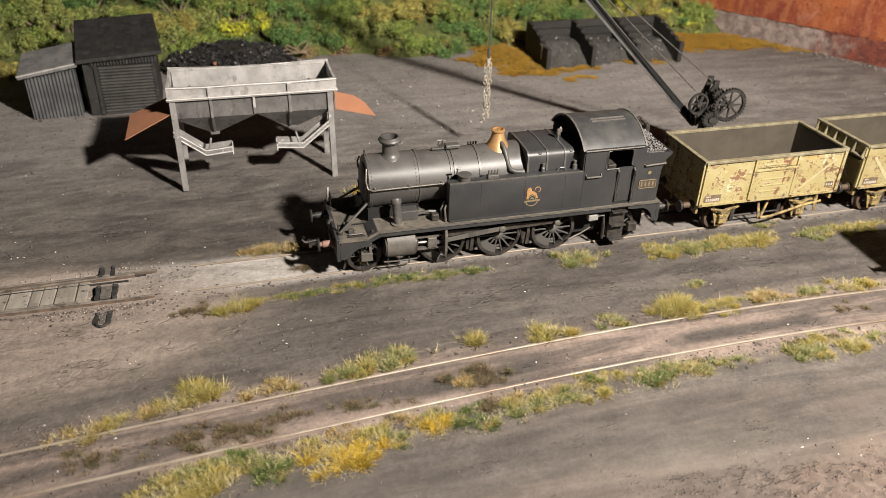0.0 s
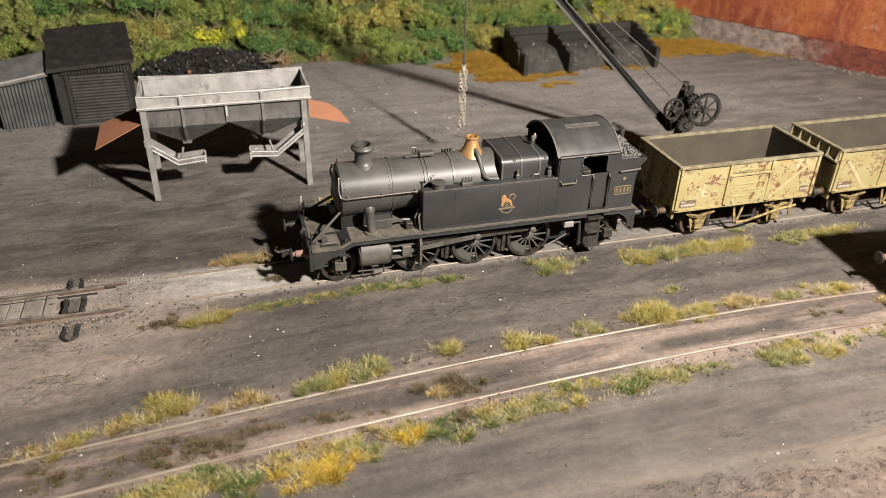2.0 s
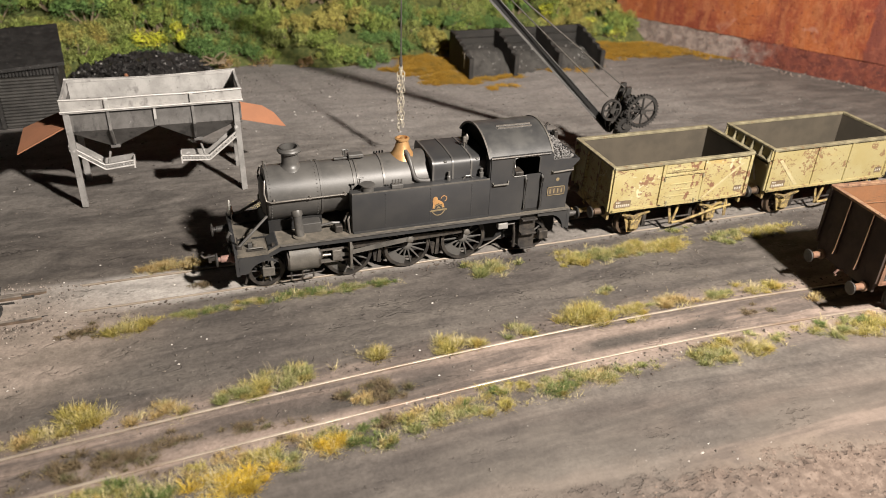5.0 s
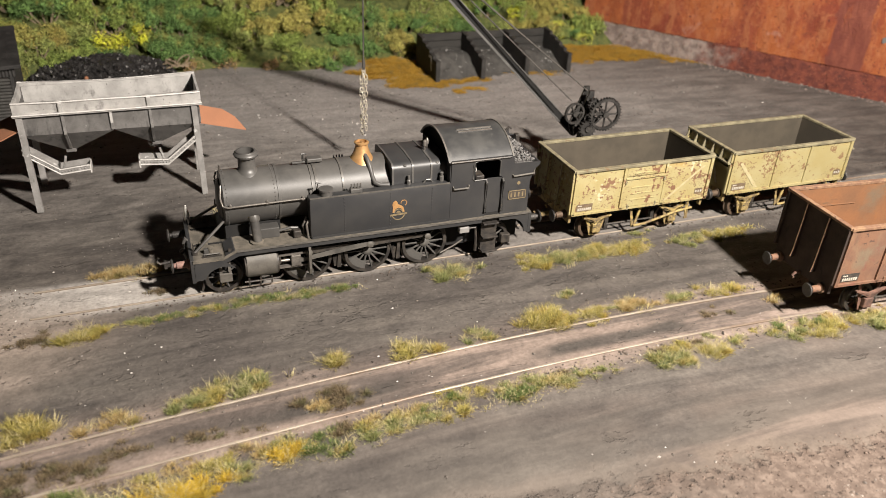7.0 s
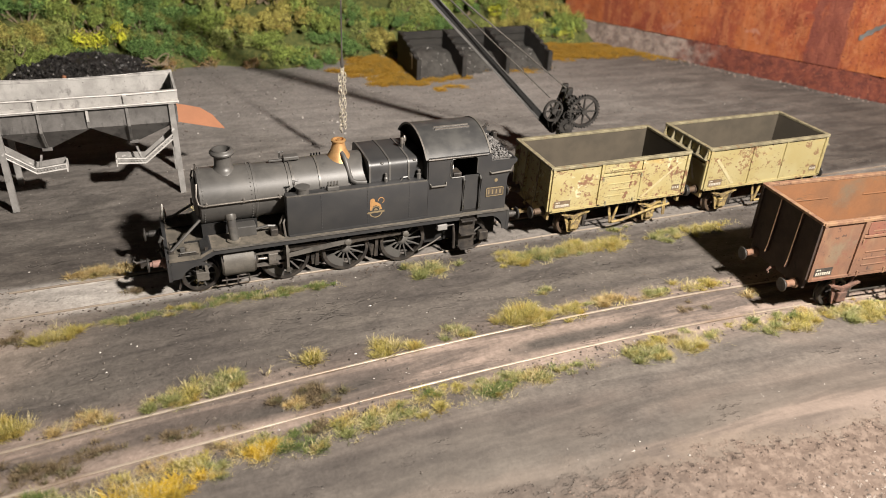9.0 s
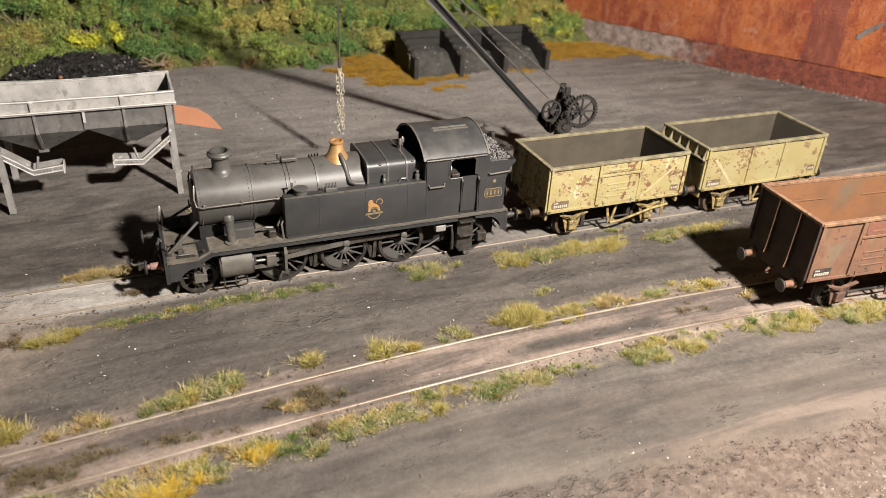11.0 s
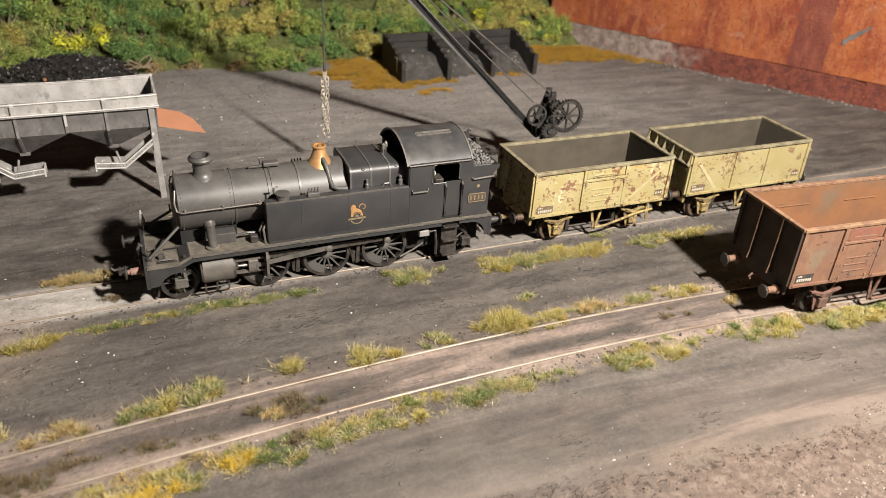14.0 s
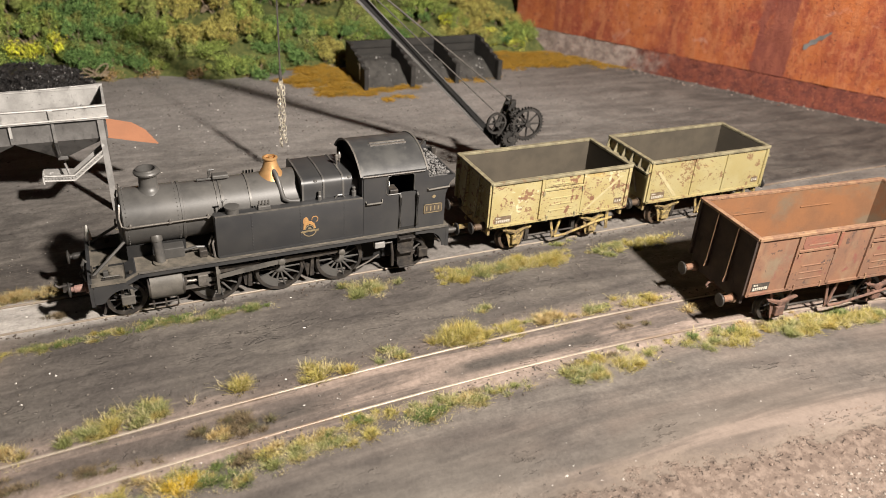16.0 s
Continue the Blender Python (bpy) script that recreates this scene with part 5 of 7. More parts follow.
# ---- heaps ----
def heap(name, x, y, rx, ry, h, count, size, m, label, seed, flat=1.0):
    r = random.Random(seed)
    hp = thing(name, x, y, 0, label, "heap")
    bm = B()
    bmesh.ops.create_uvsphere(bm, u_segments=28, v_segments=14, radius=1, matrix=Matrix.Diagonal((rx, ry, h, 1)))
    for v in bm.verts:
        v.co.z = max(v.co.z, -1.0) + noise.noise(v.co * 0.25) * h * 0.18
    part("core", bm, m, hp)
    for name_, mat, number, big in (("loose_coal", m, count, 1.0), ("pale_chips", M_EDGE, count // 55, 0.55)):
        vs, fs = [], []
        for k in range(number):
            a, d = r.uniform(0, 2 * math.pi), math.sqrt(r.random())
            px, py = d * rx * 1.08 * math.cos(a), d * ry * 1.08 * math.sin(a)
            pz = max(0, h * math.sqrt(max(0.0, 1 - d * d)) * flat + noise.noise(Vector((px, py, 3)) * 0.2) * h * 0.2) + (0.6 if mat is M_EDGE else 0)
            e, n0 = size * big * (0.45 + 1.1 * r.random() ** 2), len(vs)
            for c in ((1, 0, 0), (0, 1, 0), (-1, 0, 0), (0, -1, 0), (0, 0, 1), (0, 0, -1)):
                vs.append(((px + (c[0] + r.uniform(-0.4, 0.4)) * e) * MM, (py + (c[1] + r.uniform(-0.4, 0.4)) * e) * MM, (pz + (c[2] * 0.8 + r.uniform(-0.4, 0.4)) * e) * MM))
            fs += [tuple(n0 + i for i in f) for f in ((0, 1, 4), (1, 2, 4), (2, 3, 4), (3, 0, 4), (1, 0, 5), (2, 1, 5), (3, 2, 5), (0, 3, 5))]
        me = bpy.data.meshes.new(name_)
        me.from_pydata(vs, [], fs)
        me.materials.append(mat)
        ob = new(name_, me)
        ob.parent = hp
        tagged(ob, kind="stuff")
    return hp


heap("coal_heap", 8, 464, 40, 24, 13.5, 3600, 1.1, M_COAL, "heap of black coal below the bushes", 11)
pebble = part("orange_pebble", ball(B(), (0, 0, 0.6), 1.2, 8, (1, 0.8, 1)), M_RUSTSHEET, None, "small orange pebble lying by the coal heap", m=pose(-0.0005, 0.4396, 0.0088))
tagged(pebble, category="pebble")

# ---- coal bins of old sleepers ----
bins = thing("coal_bins", 210.8, 416.0, 0, "three-bay coal bin of black timber with stepped walls", "coal bin")
BW = 32.2
for k in range(4):
    x = k * BW - 1.2
    bm = B()
    depth = 40
    prism(bm, [(0, 0), (0, 13.2), (6, 13.6), (6.2, 15.2), (13, 15.6), (13.2, 17.4), (20, 17.8), (20.2, 19.2), (28, 19.6), (28.2, 21.4), (depth, 21.8), (depth, 0)], "x", x, x + 2.4)
    part("bay_wall", bm, M_SLEEPER, bins)
    part("end_post", box(B(), x - 0.3, -1.6, 0, x + 2.7, 1.2, 13.6, 0.2), M_SLEEPER, bins)
for z in range(4):
    part("back_board", box(B(), 0, 38.0, z * 5.4 + 0.2, 3 * BW, 40.2, z * 5.4 + 5.2, 0.25), M_SLEEPER, bins)
part("chalk_mark", box(B(), -1.45, 8.4, 4.6, -1.22, 9.6, 14.2), M_EDGE, bins)
part("chalk_mark", box(B(), -1.45, 9.6, 13.0, -1.22, 13.4, 14.2), M_EDGE, bins)
for k in range(3):
    r = random.Random(40 + k)
    hp = thing("slack_pile", 210.8 + BW * (k + 0.5), 440, 0, "pile of grey coal slack in a timber bay", "coal", 0, "coal in the bins")
    bm = B()
    bmesh.ops.create_grid(bm, x_segments=18, y_segments=18, size=0.5)
    top = (11.5, 9.0, 9.5)[k]
    for v in bm.verts:
        u, w = v.co.x, v.co.y + 0.5
        v.co = Vector((u * 29.6, w * 39 - 20 - (1.5 if w < 0.02 else 0), max(0.0, min(1.0, (w - 0.02) * 2.2)) * top * (1 - 0.5 * u * u) + noise.noise(Vector((u * 5, w * 6, k))) * 1.4 - (0.6 if w < 0.03 else 0)))
    part("slack", bm, M_SLACK, hp, smooth=True)
    bm = B()
    for j in range(60):
        u, w = r.uniform(-0.46, 0.46), r.uniform(0.03, 0.8)
        bmesh.ops.create_icosphere(bm, subdivisions=1, radius=r.uniform(0.25, 0.7), matrix=pose(u * 29.6, w * 39 - 20, min(1.0, w * 2.2) * top * (1 - 0.5 * u * u) + 0.3, r.uniform(0, 180), r.uniform(0, 180)))
    tagged(part("loose_coal", bm, M_SLACK, hp), kind="stuff")
    bm = B()
    for j in range(16):
        u, w = r.uniform(-0.44, 0.44), r.uniform(0.05, 0.75)
        bmesh.ops.create_icosphere(bm, subdivisions=1, radius=r.uniform(0.2, 0.5), matrix=pose(u * 29.6, w * 39 - 20, min(1.0, w * 2.2) * top * (1 - 0.5 * u * u) + 0.7, r.uniform(0, 180), r.uniform(0, 180)))
    tagged(part("pale_chips", bm, M_EDGE, hp), kind="stuff")


# ---- hand crane ----
crane = thing("yard_crane", 230.0, 263.0, 0, "dark iron hand crane with long jib, gears and chain", "crane")
part("base", turned(B(), [(11, -0.5), (11, 1.6), (9.5, 2.0), (5, 2.4), (4.2, 6), (3.4, 8), (0.01, 8)], n=24), M_IRON, crane, smooth=True)
part("post", rod(B(), (0, 0, 6), (0, 0, 26), 2.6, 2.0, 16), M_IRON, crane)


def gear(owner, name, x, y, z, r, teeth, spokes, turn, rim=0.9, width=1.0):
    g = part(name, turned(B(), [(r - rim, -width), (r, -width), (r, width), (r - rim, width), (r - rim, -width)], axis="y", n=40, closed=False), M_IRON, owner, m=pose(x * MM, y * MM, z * MM, 0, 0, turn))
    bm = B()
    for k in range(teeth):
        a = 360 * k / teeth
        d = [(-0.32, r - 0.2), (-0.16, r + 0.75), (0.16, r + 0.75), (0.32, r - 0.2)]
        c, s = math.cos(radians(a)), math.sin(radians(a))
        prism(bm, [(u * c - v * s, u * s + v * c) for u, v in d], "y", -width, width)
    if teeth:
        part("toothing", bm, M_IRON, g)
    bm = B()
    for k in range(spokes):
        a = 2 * math.pi * k / spokes
        rod(bm, (0, 0, 0), ((r - rim * 0.6) * math.cos(a), 0, (r - rim * 0.6) * math.sin(a)), 0.55, 0.4, 6)
    part("spokes", bm, M_IRON, g)
    part("hub", turned(B(), [(1.4, -width - 0.8), (1.4, width + 0.8)], axis="y", n=12), M_IRON, g)
    return g


TURN = -11
for o in (-3.4, 3.4):
    q = radians(TURN)
    ox, oy = -o * math.sin(q), o * math.cos(q)
    fr = part("side_frame", prism(B(), [(-5, 20), (-6.0, 24), (-3.6, 31), (0.2, 42.4), (2.0, 42.4), (1.4, 37), (4.0, 31), (5.2, 24), (3.6, 20), (2.2, 26), (0.2, 31), (-1.6, 26)], "y", -0.6, 0.6), M_IRON, crane, m=pose(ox * MM, oy * MM, 0, 0, 0, TURN))
    part("tie_plate", box(B(), -0.2, -0.9, 39, 2.2, 0.9, 42.6), M_IRON, fr)
gear(crane, "large_gear", 4.6, -11.0, 33.0, 7.6, 34, 8, TURN + 6, 1.1, 0.8)
gear(crane, "small_gear", -3.0, -9.4, 26.0, 3.6, 16, 0, TURN, 2.0, 1.0)
gear(crane, "hand_wheel", -9.6, -7.0, 33.2, 5.2, 0, 6, TURN + 14, 0.9, 0.6)
gear(crane, "pinion", -0.6, -8.0, 37.6, 2.2, 11, 0, TURN, 1.2, 1.2)
gear(crane, "rear_gear", 1.4, -2.0, 31.0, 6.2, 28, 6, TURN, 1.0, 0.7)
part("drum", turned(B(), [(2.6, -3.2), (2.2, -2.8), (2.2, 2.8), (2.6, 3.2)], axis="y", n=18), M_IRON, crane, m=pose(1.6 * MM, 0, 0.0336, 0, 0, TURN), smooth=True)
part("drum_axle", rod(B(), (0, -9, 0), (0, 6, 0), 0.7), M_IRON, crane, m=pose(2.6 * MM, -1.2 * MM, 0.0336, 0, 0, TURN))
part("crank_arm", pipe(B(), [(-3, -10.6, 26), (-2, -11.4, 29), (-0.4, -11.6, 32.0), (-0.4, -14, 32.2)], 0.5, 6), M_IRON, crane)
for k, (x, z) in enumerate(((-3.6, 28.0), (0.4, 35.6), (3.8, 27.4))):
    part("stay_bolt", rod(B(), (x, -4.6, z), (x, 4.6, z), 0.6), M_IRON, crane, m=pose(0, 0, 0, 0, 0, TURN))
JIB_A, JIB_B = Vector((2.5, 12.0, 16.0)), Vector((-101.4, 33.0, 122.0))


def beam(name, a, b, w, h, m, owner, label="", lift=0.0):
    """A bar from a to b with a rectangular section."""
    d = b - a
    side = d.cross(Vector((0, 0, 1))).normalized()
    up = side.cross(d).normalized()
    bm = B()
    ring = [[bm.verts.new(p + side * (sx * w / 2) + up * (sz * h / 2 + lift)) for sx, sz in ((-1, -1), (1, -1), (1, 1), (-1, 1))] for p in (a, b)]
    bm.faces.new(ring[0])
    bm.faces.new(ring[1][::-1])
    for i in range(4):
        bm.faces.new((ring[0][i], ring[0][(i + 1) % 4], ring[1][(i + 1) % 4], ring[1][i]))
    return part(name, bm, m, owner, label)


side_v = (JIB_B - JIB_A).cross(Vector((0, 0, 1))).normalized()
# near-black bar: the dark of the channel between the flanges put into colour
jib = beam("jib", JIB_A, JIB_B, 1.6, 3.0, M_NEARBLACK, crane, "long black iron jib with grey flanges")
beam("jib_flange", JIB_A, JIB_B, 2.6, 1.0, M_JIB, jib, "", -1.7)
beam("jib_flange", JIB_A, JIB_B, 2.6, 0.4, M_JIB, jib, "", 1.7)
part("jib_foot", ball(B(), JIB_A, 2.2, 12), M_IRON, jib)
tipw = part("jib_pulley", turned(B(), [(1.0, -0.8), (3.4, -0.8), (3.0, 0), (3.4, 0.8), (1.0, 0.8)], axis="y", n=20), M_IRON, crane, m=pose(JIB_B.x * MM, JIB_B.y * MM, JIB_B.z * MM, 0, 0, -30))
for o in (-1.2, 1.2):
    part("tie_rod", rod(B(), Vector((1.4, 3.0, 40.8)) + side_v * o * 1.4, JIB_B + side_v * o, 0.32, n=6), M_ROPE, crane)
part("hoist_rope", rod(B(), (-8.6, -1.0, 37.5), JIB_B + Vector((1, 0, 1)), 0.3, n=6), M_ROPE, crane)
DROP = Vector((-101.4, 33.0, 0))
part("fall_rope", pipe(B(), [JIB_B + Vector((-1.5, 0, 2)), (DROP.x, DROP.y, 116), (DROP.x, DROP.y, 50.5)], 0.36, 6), M_ROPE, crane)
part("rope_splice", pipe(B(), [(DROP.x, DROP.y, 53), (DROP.x, DROP.y, 48.5)], 0.75, 8), M_ROPE, crane)


def link_mesh():
    bm = B()
    pts = [(0.82 * math.cos(a), 0, 1.4 * math.sin(a)) for a in [2 * math.pi * k / 12 for k in range(12)]]
    pts.append(pts[0])
    pipe(bm, pts, 0.26, 6)
    return bm


first = part("chain_link", link_mesh(), M_CHAIN, crane, "bright brass chain link", smooth=True, m=pose(DROP.x * MM, DROP.y * MM, 0.0478))
for strand, bottom in enumerate((15.6, 17.4)):
    z, k = 46.6, 0
    while z > bottom:
        o = first.copy()
        scene.collection.objects.link(o)
        a = z * 0.5 + math.pi * strand
        wide = 1.25 * min(1.0, (48.5 - z) / 4)
        o.matrix_basis = pose((DROP.x + wide * math.cos(a)) * MM, (DROP.y + 0.8 * math.sin(a)) * MM, z * MM, wob.uniform(-6, 6), 16 * math.sin(a) + wob.uniform(-8, 8), 90 * (k % 2) + 35 + wob.uniform(-12, 12))
        z -= 1.95
        k += 1


# ---- ground ----
def far_rail(x):
    """The far rail of the curved road in front, y for x."""
    u = (x - 120) / 100
    return 141.966 + 3.968 * u + -2.837 * u * u + -0.589 * u ** 3


def front_slope(x):
    return (far_rail(x + 2) - far_rail(x - 2)) / 4


GAUGE = 17.2


def front_centre(x):
    return far_rail(x) - GAUGE / 2


def step01(v, a, b):
    t = min(1.0, max(0.0, (v - a) / (b - a)))
    return t * t * (3 - 2 * t)


def churn_edge(x):
    """The far edge of the churned earth in the foreground, y for x."""
    return 76.5 - 0.115 * (x - 130)


def level(x, y):
    """Height of the ash at a place, in millimetres: ruts, lumps, the trackbeds and the open pit round the points."""
    v = Vector((x, y, 0))
    h = -0.55 + noise.noise(v / 60) * 1.1 + noise.noise(v / 17) * 0.45 + (noise.noise(Vector((x / 9, y / 3.5, 4))) * 0.26 + noise.noise(Vector((x / 4.6, y / 2.4, 1))) * 0.16) * (0.45 + 0.55 * step01(y, 112, 140)) + noise.noise(v / 2.6 + Vector((9, 2, 1))) * 0.07
    d = y - front_centre(x)
    near = max(0.0, 1 - abs(abs(d) - GAUGE / 2) / 6)
    h = h * (1 - 0.85 * near) + near * -0.45
    if abs(d) < GAUGE / 2:
        h = h * 0.35 - 0.5 + 0.25 * noise.noise(Vector((x / 6, y / 3, 8)))
    d2 = y - TRACK_Y
    near = max(0.0, 1 - abs(abs(d2) - GAUGE / 2) / 5)
    h = h * (1 - 0.85 * near) + near * -0.45
    if abs(d2) < GAUGE / 2:
        h = h * 0.3 - 0.55
    pit = step01(-x, 22, 30) * step01(13.5 - abs(d2), 0, 2.5)
    h -= 1.1 * pit
    # rough churned earth close to the edge of the board
    edge = step01(churn_edge(x) + 9 * noise.noise(v / 13) - y, 0, 4) * step01(x - 85, 0, 30)
    h += edge * (0.6 * abs(noise.noise(v / 6)) + 1.0 * max(0.0, noise.noise(v / 2.6 + Vector((3, 1, 0)))) - 1.0 * max(0.0, noise.noise(v / 3.0 + Vector((8, 5, 2))) - 0.12))
    return h


def axis_steps(lo, hi, fine_lo, fine_hi, fine, coarse):
    vals, v = [], lo
    while v < hi:
        vals.append(v)
        v += fine if fine_lo <= v < fine_hi else coarse
    return vals + [hi]


def ground_material():
    m, nt, bsdf = start("ash_and_earth")
    vec = coords(nt)
    sep = nt.nodes.new("ShaderNodeSeparateXYZ")
    nt.links.new(vec, sep.inputs[0])
    X, Y = sep.outputs[0], sep.outputs[1]
    brushed0 = grain(nt, coords(nt, (0.32, 1, 1)), 9, 6, 0.6, 0.45)
    coarse = grain(nt, vec, 3.2, 5, 0.7)
    ridge = node(nt, "ShaderNodeTexNoise", Scale=1 / 11, Detail=6.0, Roughness=0.6, Lacunarity=2.2)
    ridge.noise_type = "RIDGED_MULTIFRACTAL"
    nt.links.new(coords(nt, (0.38, 1, 1), (3, 8, 0)), ridge.inputs["Vector"])
    cracks = ridge.outputs["Fac"]
    patches = grain(nt, vec, 55, 4, 0.55, 0.3)
    u = maths(nt, "MULTIPLY", maths(nt, "SUBTRACT", X, 120.0), 0.01)
    u2 = maths(nt, "MULTIPLY", u, u)
    cy = maths(nt, "ADD", maths(nt, "ADD", maths(nt, "MULTIPLY", u, 3.968), maths(nt, "MULTIPLY", u2, -2.837)), maths(nt, "ADD", maths(nt, "MULTIPLY", maths(nt, "MULTIPLY", u2, u), -0.589), 141.966 - GAUGE / 2))
    off = maths(nt, "SUBTRACT", Y, cy)
    ruts = nt.nodes.new("ShaderNodeCombineXYZ")
    nt.links.new(maths(nt, "MULTIPLY", X, 0.10), ruts.inputs[0])
    nt.links.new(off, ruts.inputs[1])
    rut = grain(nt, ruts.outputs[0], 10, 6, 0.6, 0.6)
    brushed = blend(nt, ramp(nt, Y, 250.0, 150.0), brushed0, maths(nt, "ADD", maths(nt, "MULTIPLY", rut, 0.6), maths(nt, "MULTIPLY", brushed0, 0.4)))
    speck = grain(nt, vec, 1.1, 3, 0.7)
    col = blend(nt, ramp(nt, brushed, 0.34, 0.68), (0.054, 0.0475, 0.0435), (0.116, 0.102, 0.090))
    col = blend(nt, ramp(nt, patches, 0.42, 0.66), col, blend(nt, ramp(nt, brushed, 0.3, 0.7), (0.070, 0.062, 0.056), (0.138, 0.122, 0.106)))
    # paler towards the left: light lost to the lamp's distance put into the colour
    lift_left = maths(nt, "MULTIPLY", ramp(nt, maths(nt, "ADD", X, maths(nt, "MULTIPLY", patches, 40.0)), 10.0, -90.0), ramp(nt, Y, 150.0, 215.0))
    col = blend(nt, maths(nt, "MULTIPLY", lift_left, 0.65), col, blend(nt, ramp(nt, brushed, 0.3, 0.7), (0.135, 0.120, 0.106), (0.195, 0.174, 0.153)))
    # pale yard behind the siding
    back = maths(nt, "MULTIPLY", ramp(nt, maths(nt, "ADD", Y, maths(nt, "MULTIPLY", patches, 60.0)), 250.0, 385.0), maths(nt, "ADD", maths(nt, "MULTIPLY", ramp(nt, X, 480.0, 350.0), 0.45), 0.4))
    col = blend(nt, back, col, blend(nt, ramp(nt, brushed, 0.3, 0.7), (0.15, 0.139, 0.128), (0.265, 0.246, 0.226)))
    pale = maths(nt, "MULTIPLY", ramp(nt, X, 400.0, 260.0), ramp(nt, maths(nt, "ADD", Y, maths(nt, "MULTIPLY", patches, 90.0)), 345.0, 430.0))
    col = blend(nt, maths(nt, "MULTIPLY", pale, 0.85), col, blend(nt, ramp(nt, brushed, 0.3, 0.7), (0.27, 0.25, 0.235), (0.34, 0.315, 0.295)))
    # tan earth in the foreground
    wob = maths(nt, "MULTIPLY", maths(nt, "SUBTRACT", grain(nt, coords(nt, (0.5, 1, 1)), 34, 5, 0.6, 0.5), 0.5), 110.0)
    fore = ramp(nt, maths(nt, "SUBTRACT", wob, Y), -120.0, -70.0)
    tan = blend(nt, ramp(nt, rut, 0.36, 0.64), (0.090, 0.073, 0.062), (0.180, 0.142, 0.119))
    sweep = maths(nt, "MULTIPLY", maths(nt, "SUBTRACT", grain(nt, coords(nt, (0.22, 1, 1)), 11, 4, 0.55, 0.4), 0.5), 16.0)
    lie = maths(nt, "ADD", maths(nt, "ADD", Y, sweep), maths(nt, "MULTIPLY", maths(nt, "SUBTRACT", X, 150.0), 0.03))
    # two worn grey wheel marks across the earth
    for at, half, amount, x_lo, x_hi in ((91.0, 12.0, 0.95, 180.0, 110.0), (85.6, 6.0, 0.85, 270.0, 150.0), (97.5, 4.6, 0.6, 250.0, 150.0)):
        track = ramp(nt, maths(nt, "ABSOLUTE", maths(nt, "SUBTRACT", lie, at)), half, half * 0.3)
        fade = maths(nt, "MULTIPLY", track, maths(nt, "ADD", maths(nt, "MULTIPLY", ramp(nt, X, x_lo, x_hi), 0.7), 0.3))
        tan = blend(nt, maths(nt, "MULTIPLY", fade, amount), tan, blend(nt, ramp(nt, brushed0, 0.35, 0.65), (0.064, 0.057, 0.049), (0.102, 0.089, 0.077)))
    ragged = maths(nt, "MULTIPLY", maths(nt, "SUBTRACT", grain(nt, vec, 13, 5, 0.7), 0.5), 34.0)
    rim = maths(nt, "SUBTRACT", 91.4, maths(nt, "MULTIPLY", X, 0.115))
    inset = maths(nt, "SUBTRACT", maths(nt, "ADD", rim, ragged), Y)
    side = ramp(nt, X, 85.0, 115.0)
    tan = blend(nt, maths(nt, "MULTIPLY", maths(nt, "MULTIPLY", ramp(nt, inset, -8.0, -1.0), side), 0.75), tan, blend(nt, ramp(nt, rut, 0.3, 0.7), (0.150, 0.120, 0.097), (0.182, 0.145, 0.117)))
    churn = maths(nt, "MULTIPLY", ramp(nt, inset, -1.5, 2.0), side)
    tan = blend(nt, churn, tan, blend(nt, ramp(nt, coarse, 0.42, 0.62), (0.108, 0.079, 0.063), (0.158, 0.120, 0.097)))
    lip = maths(nt, "MULTIPLY", ramp(nt, maths(nt, "ABSOLUTE", maths(nt, "SUBTRACT", inset, 2.0)), 5.0, 0.5), side)
    # holes in the churned earth coloured dark, with the shade inside them painted in
    holes = maths(nt, "ADD", grain(nt, coords(nt, (0.8, 1, 1)), 1.7, 3, 0.55), maths(nt, "MULTIPLY", lip, 0.07))
    pits = maths(nt, "MULTIPLY", maths(nt, "MAXIMUM", churn, lip), ramp(nt, holes, 0.62, 0.70))
    tan = blend(nt, maths(nt, "MULTIPLY", pits, 0.85), tan, (0.05, 0.037, 0.03))
    # scuffed dark clusters further up
    scuff = maths(nt, "MULTIPLY", ramp(nt, grain(nt, coords(nt, (0.5, 1, 1), (5, 7, 1)), 14, 3, 0.5), 0.57, 0.66), ramp(nt, grain(nt, coords(nt, (0.45, 1, 1)), 1.8, 3, 0.6), 0.53, 0.62))
    tan = blend(nt, maths(nt, "MULTIPLY", scuff, 0.6), tan, (0.06, 0.05, 0.042))
    reach = maths(nt, "ADD", maths(nt, "MULTIPLY", ramp(nt, maths(nt, "ADD", X, wob), 118.0, 185.0), 0.58), 0.32)
    col = blend(nt, maths(nt, "MULTIPLY", fore, reach), col, tan)
    # brown trackbed of the curved road
    d = maths(nt, "ABSOLUTE", maths(nt, "ADD", off, maths(nt, "MULTIPLY", maths(nt, "SUBTRACT", brushed0, 0.5), 10.0)))
    bed = blend(nt, ramp(nt, rut, 0.40, 0.60), (0.098, 0.080, 0.070), (0.25, 0.194, 0.162))
    bed = blend(nt, maths(nt, "MULTIPLY", ramp(nt, maths(nt, "ABSOLUTE", maths(nt, "ADD", off, maths(nt, "MULTIPLY", brushed0, 4.0))), 5.5, 1.0), ramp(nt, patches, 0.35, 0.6)), bed, (0.06, 0.052, 0.046))
    col = blend(nt, maths(nt, "MULTIPLY", ramp(nt, d, 22.0, 10.0), 0.9), col, bed)
    # greyish tan dust along the siding
    d2 = maths(nt, "ABSOLUTE", maths(nt, "SUBTRACT", Y, TRACK_Y))
    dust = blend(nt, ramp(nt, brushed, 0.3, 0.7), (0.31, 0.288, 0.264), (0.50, 0.468, 0.432))
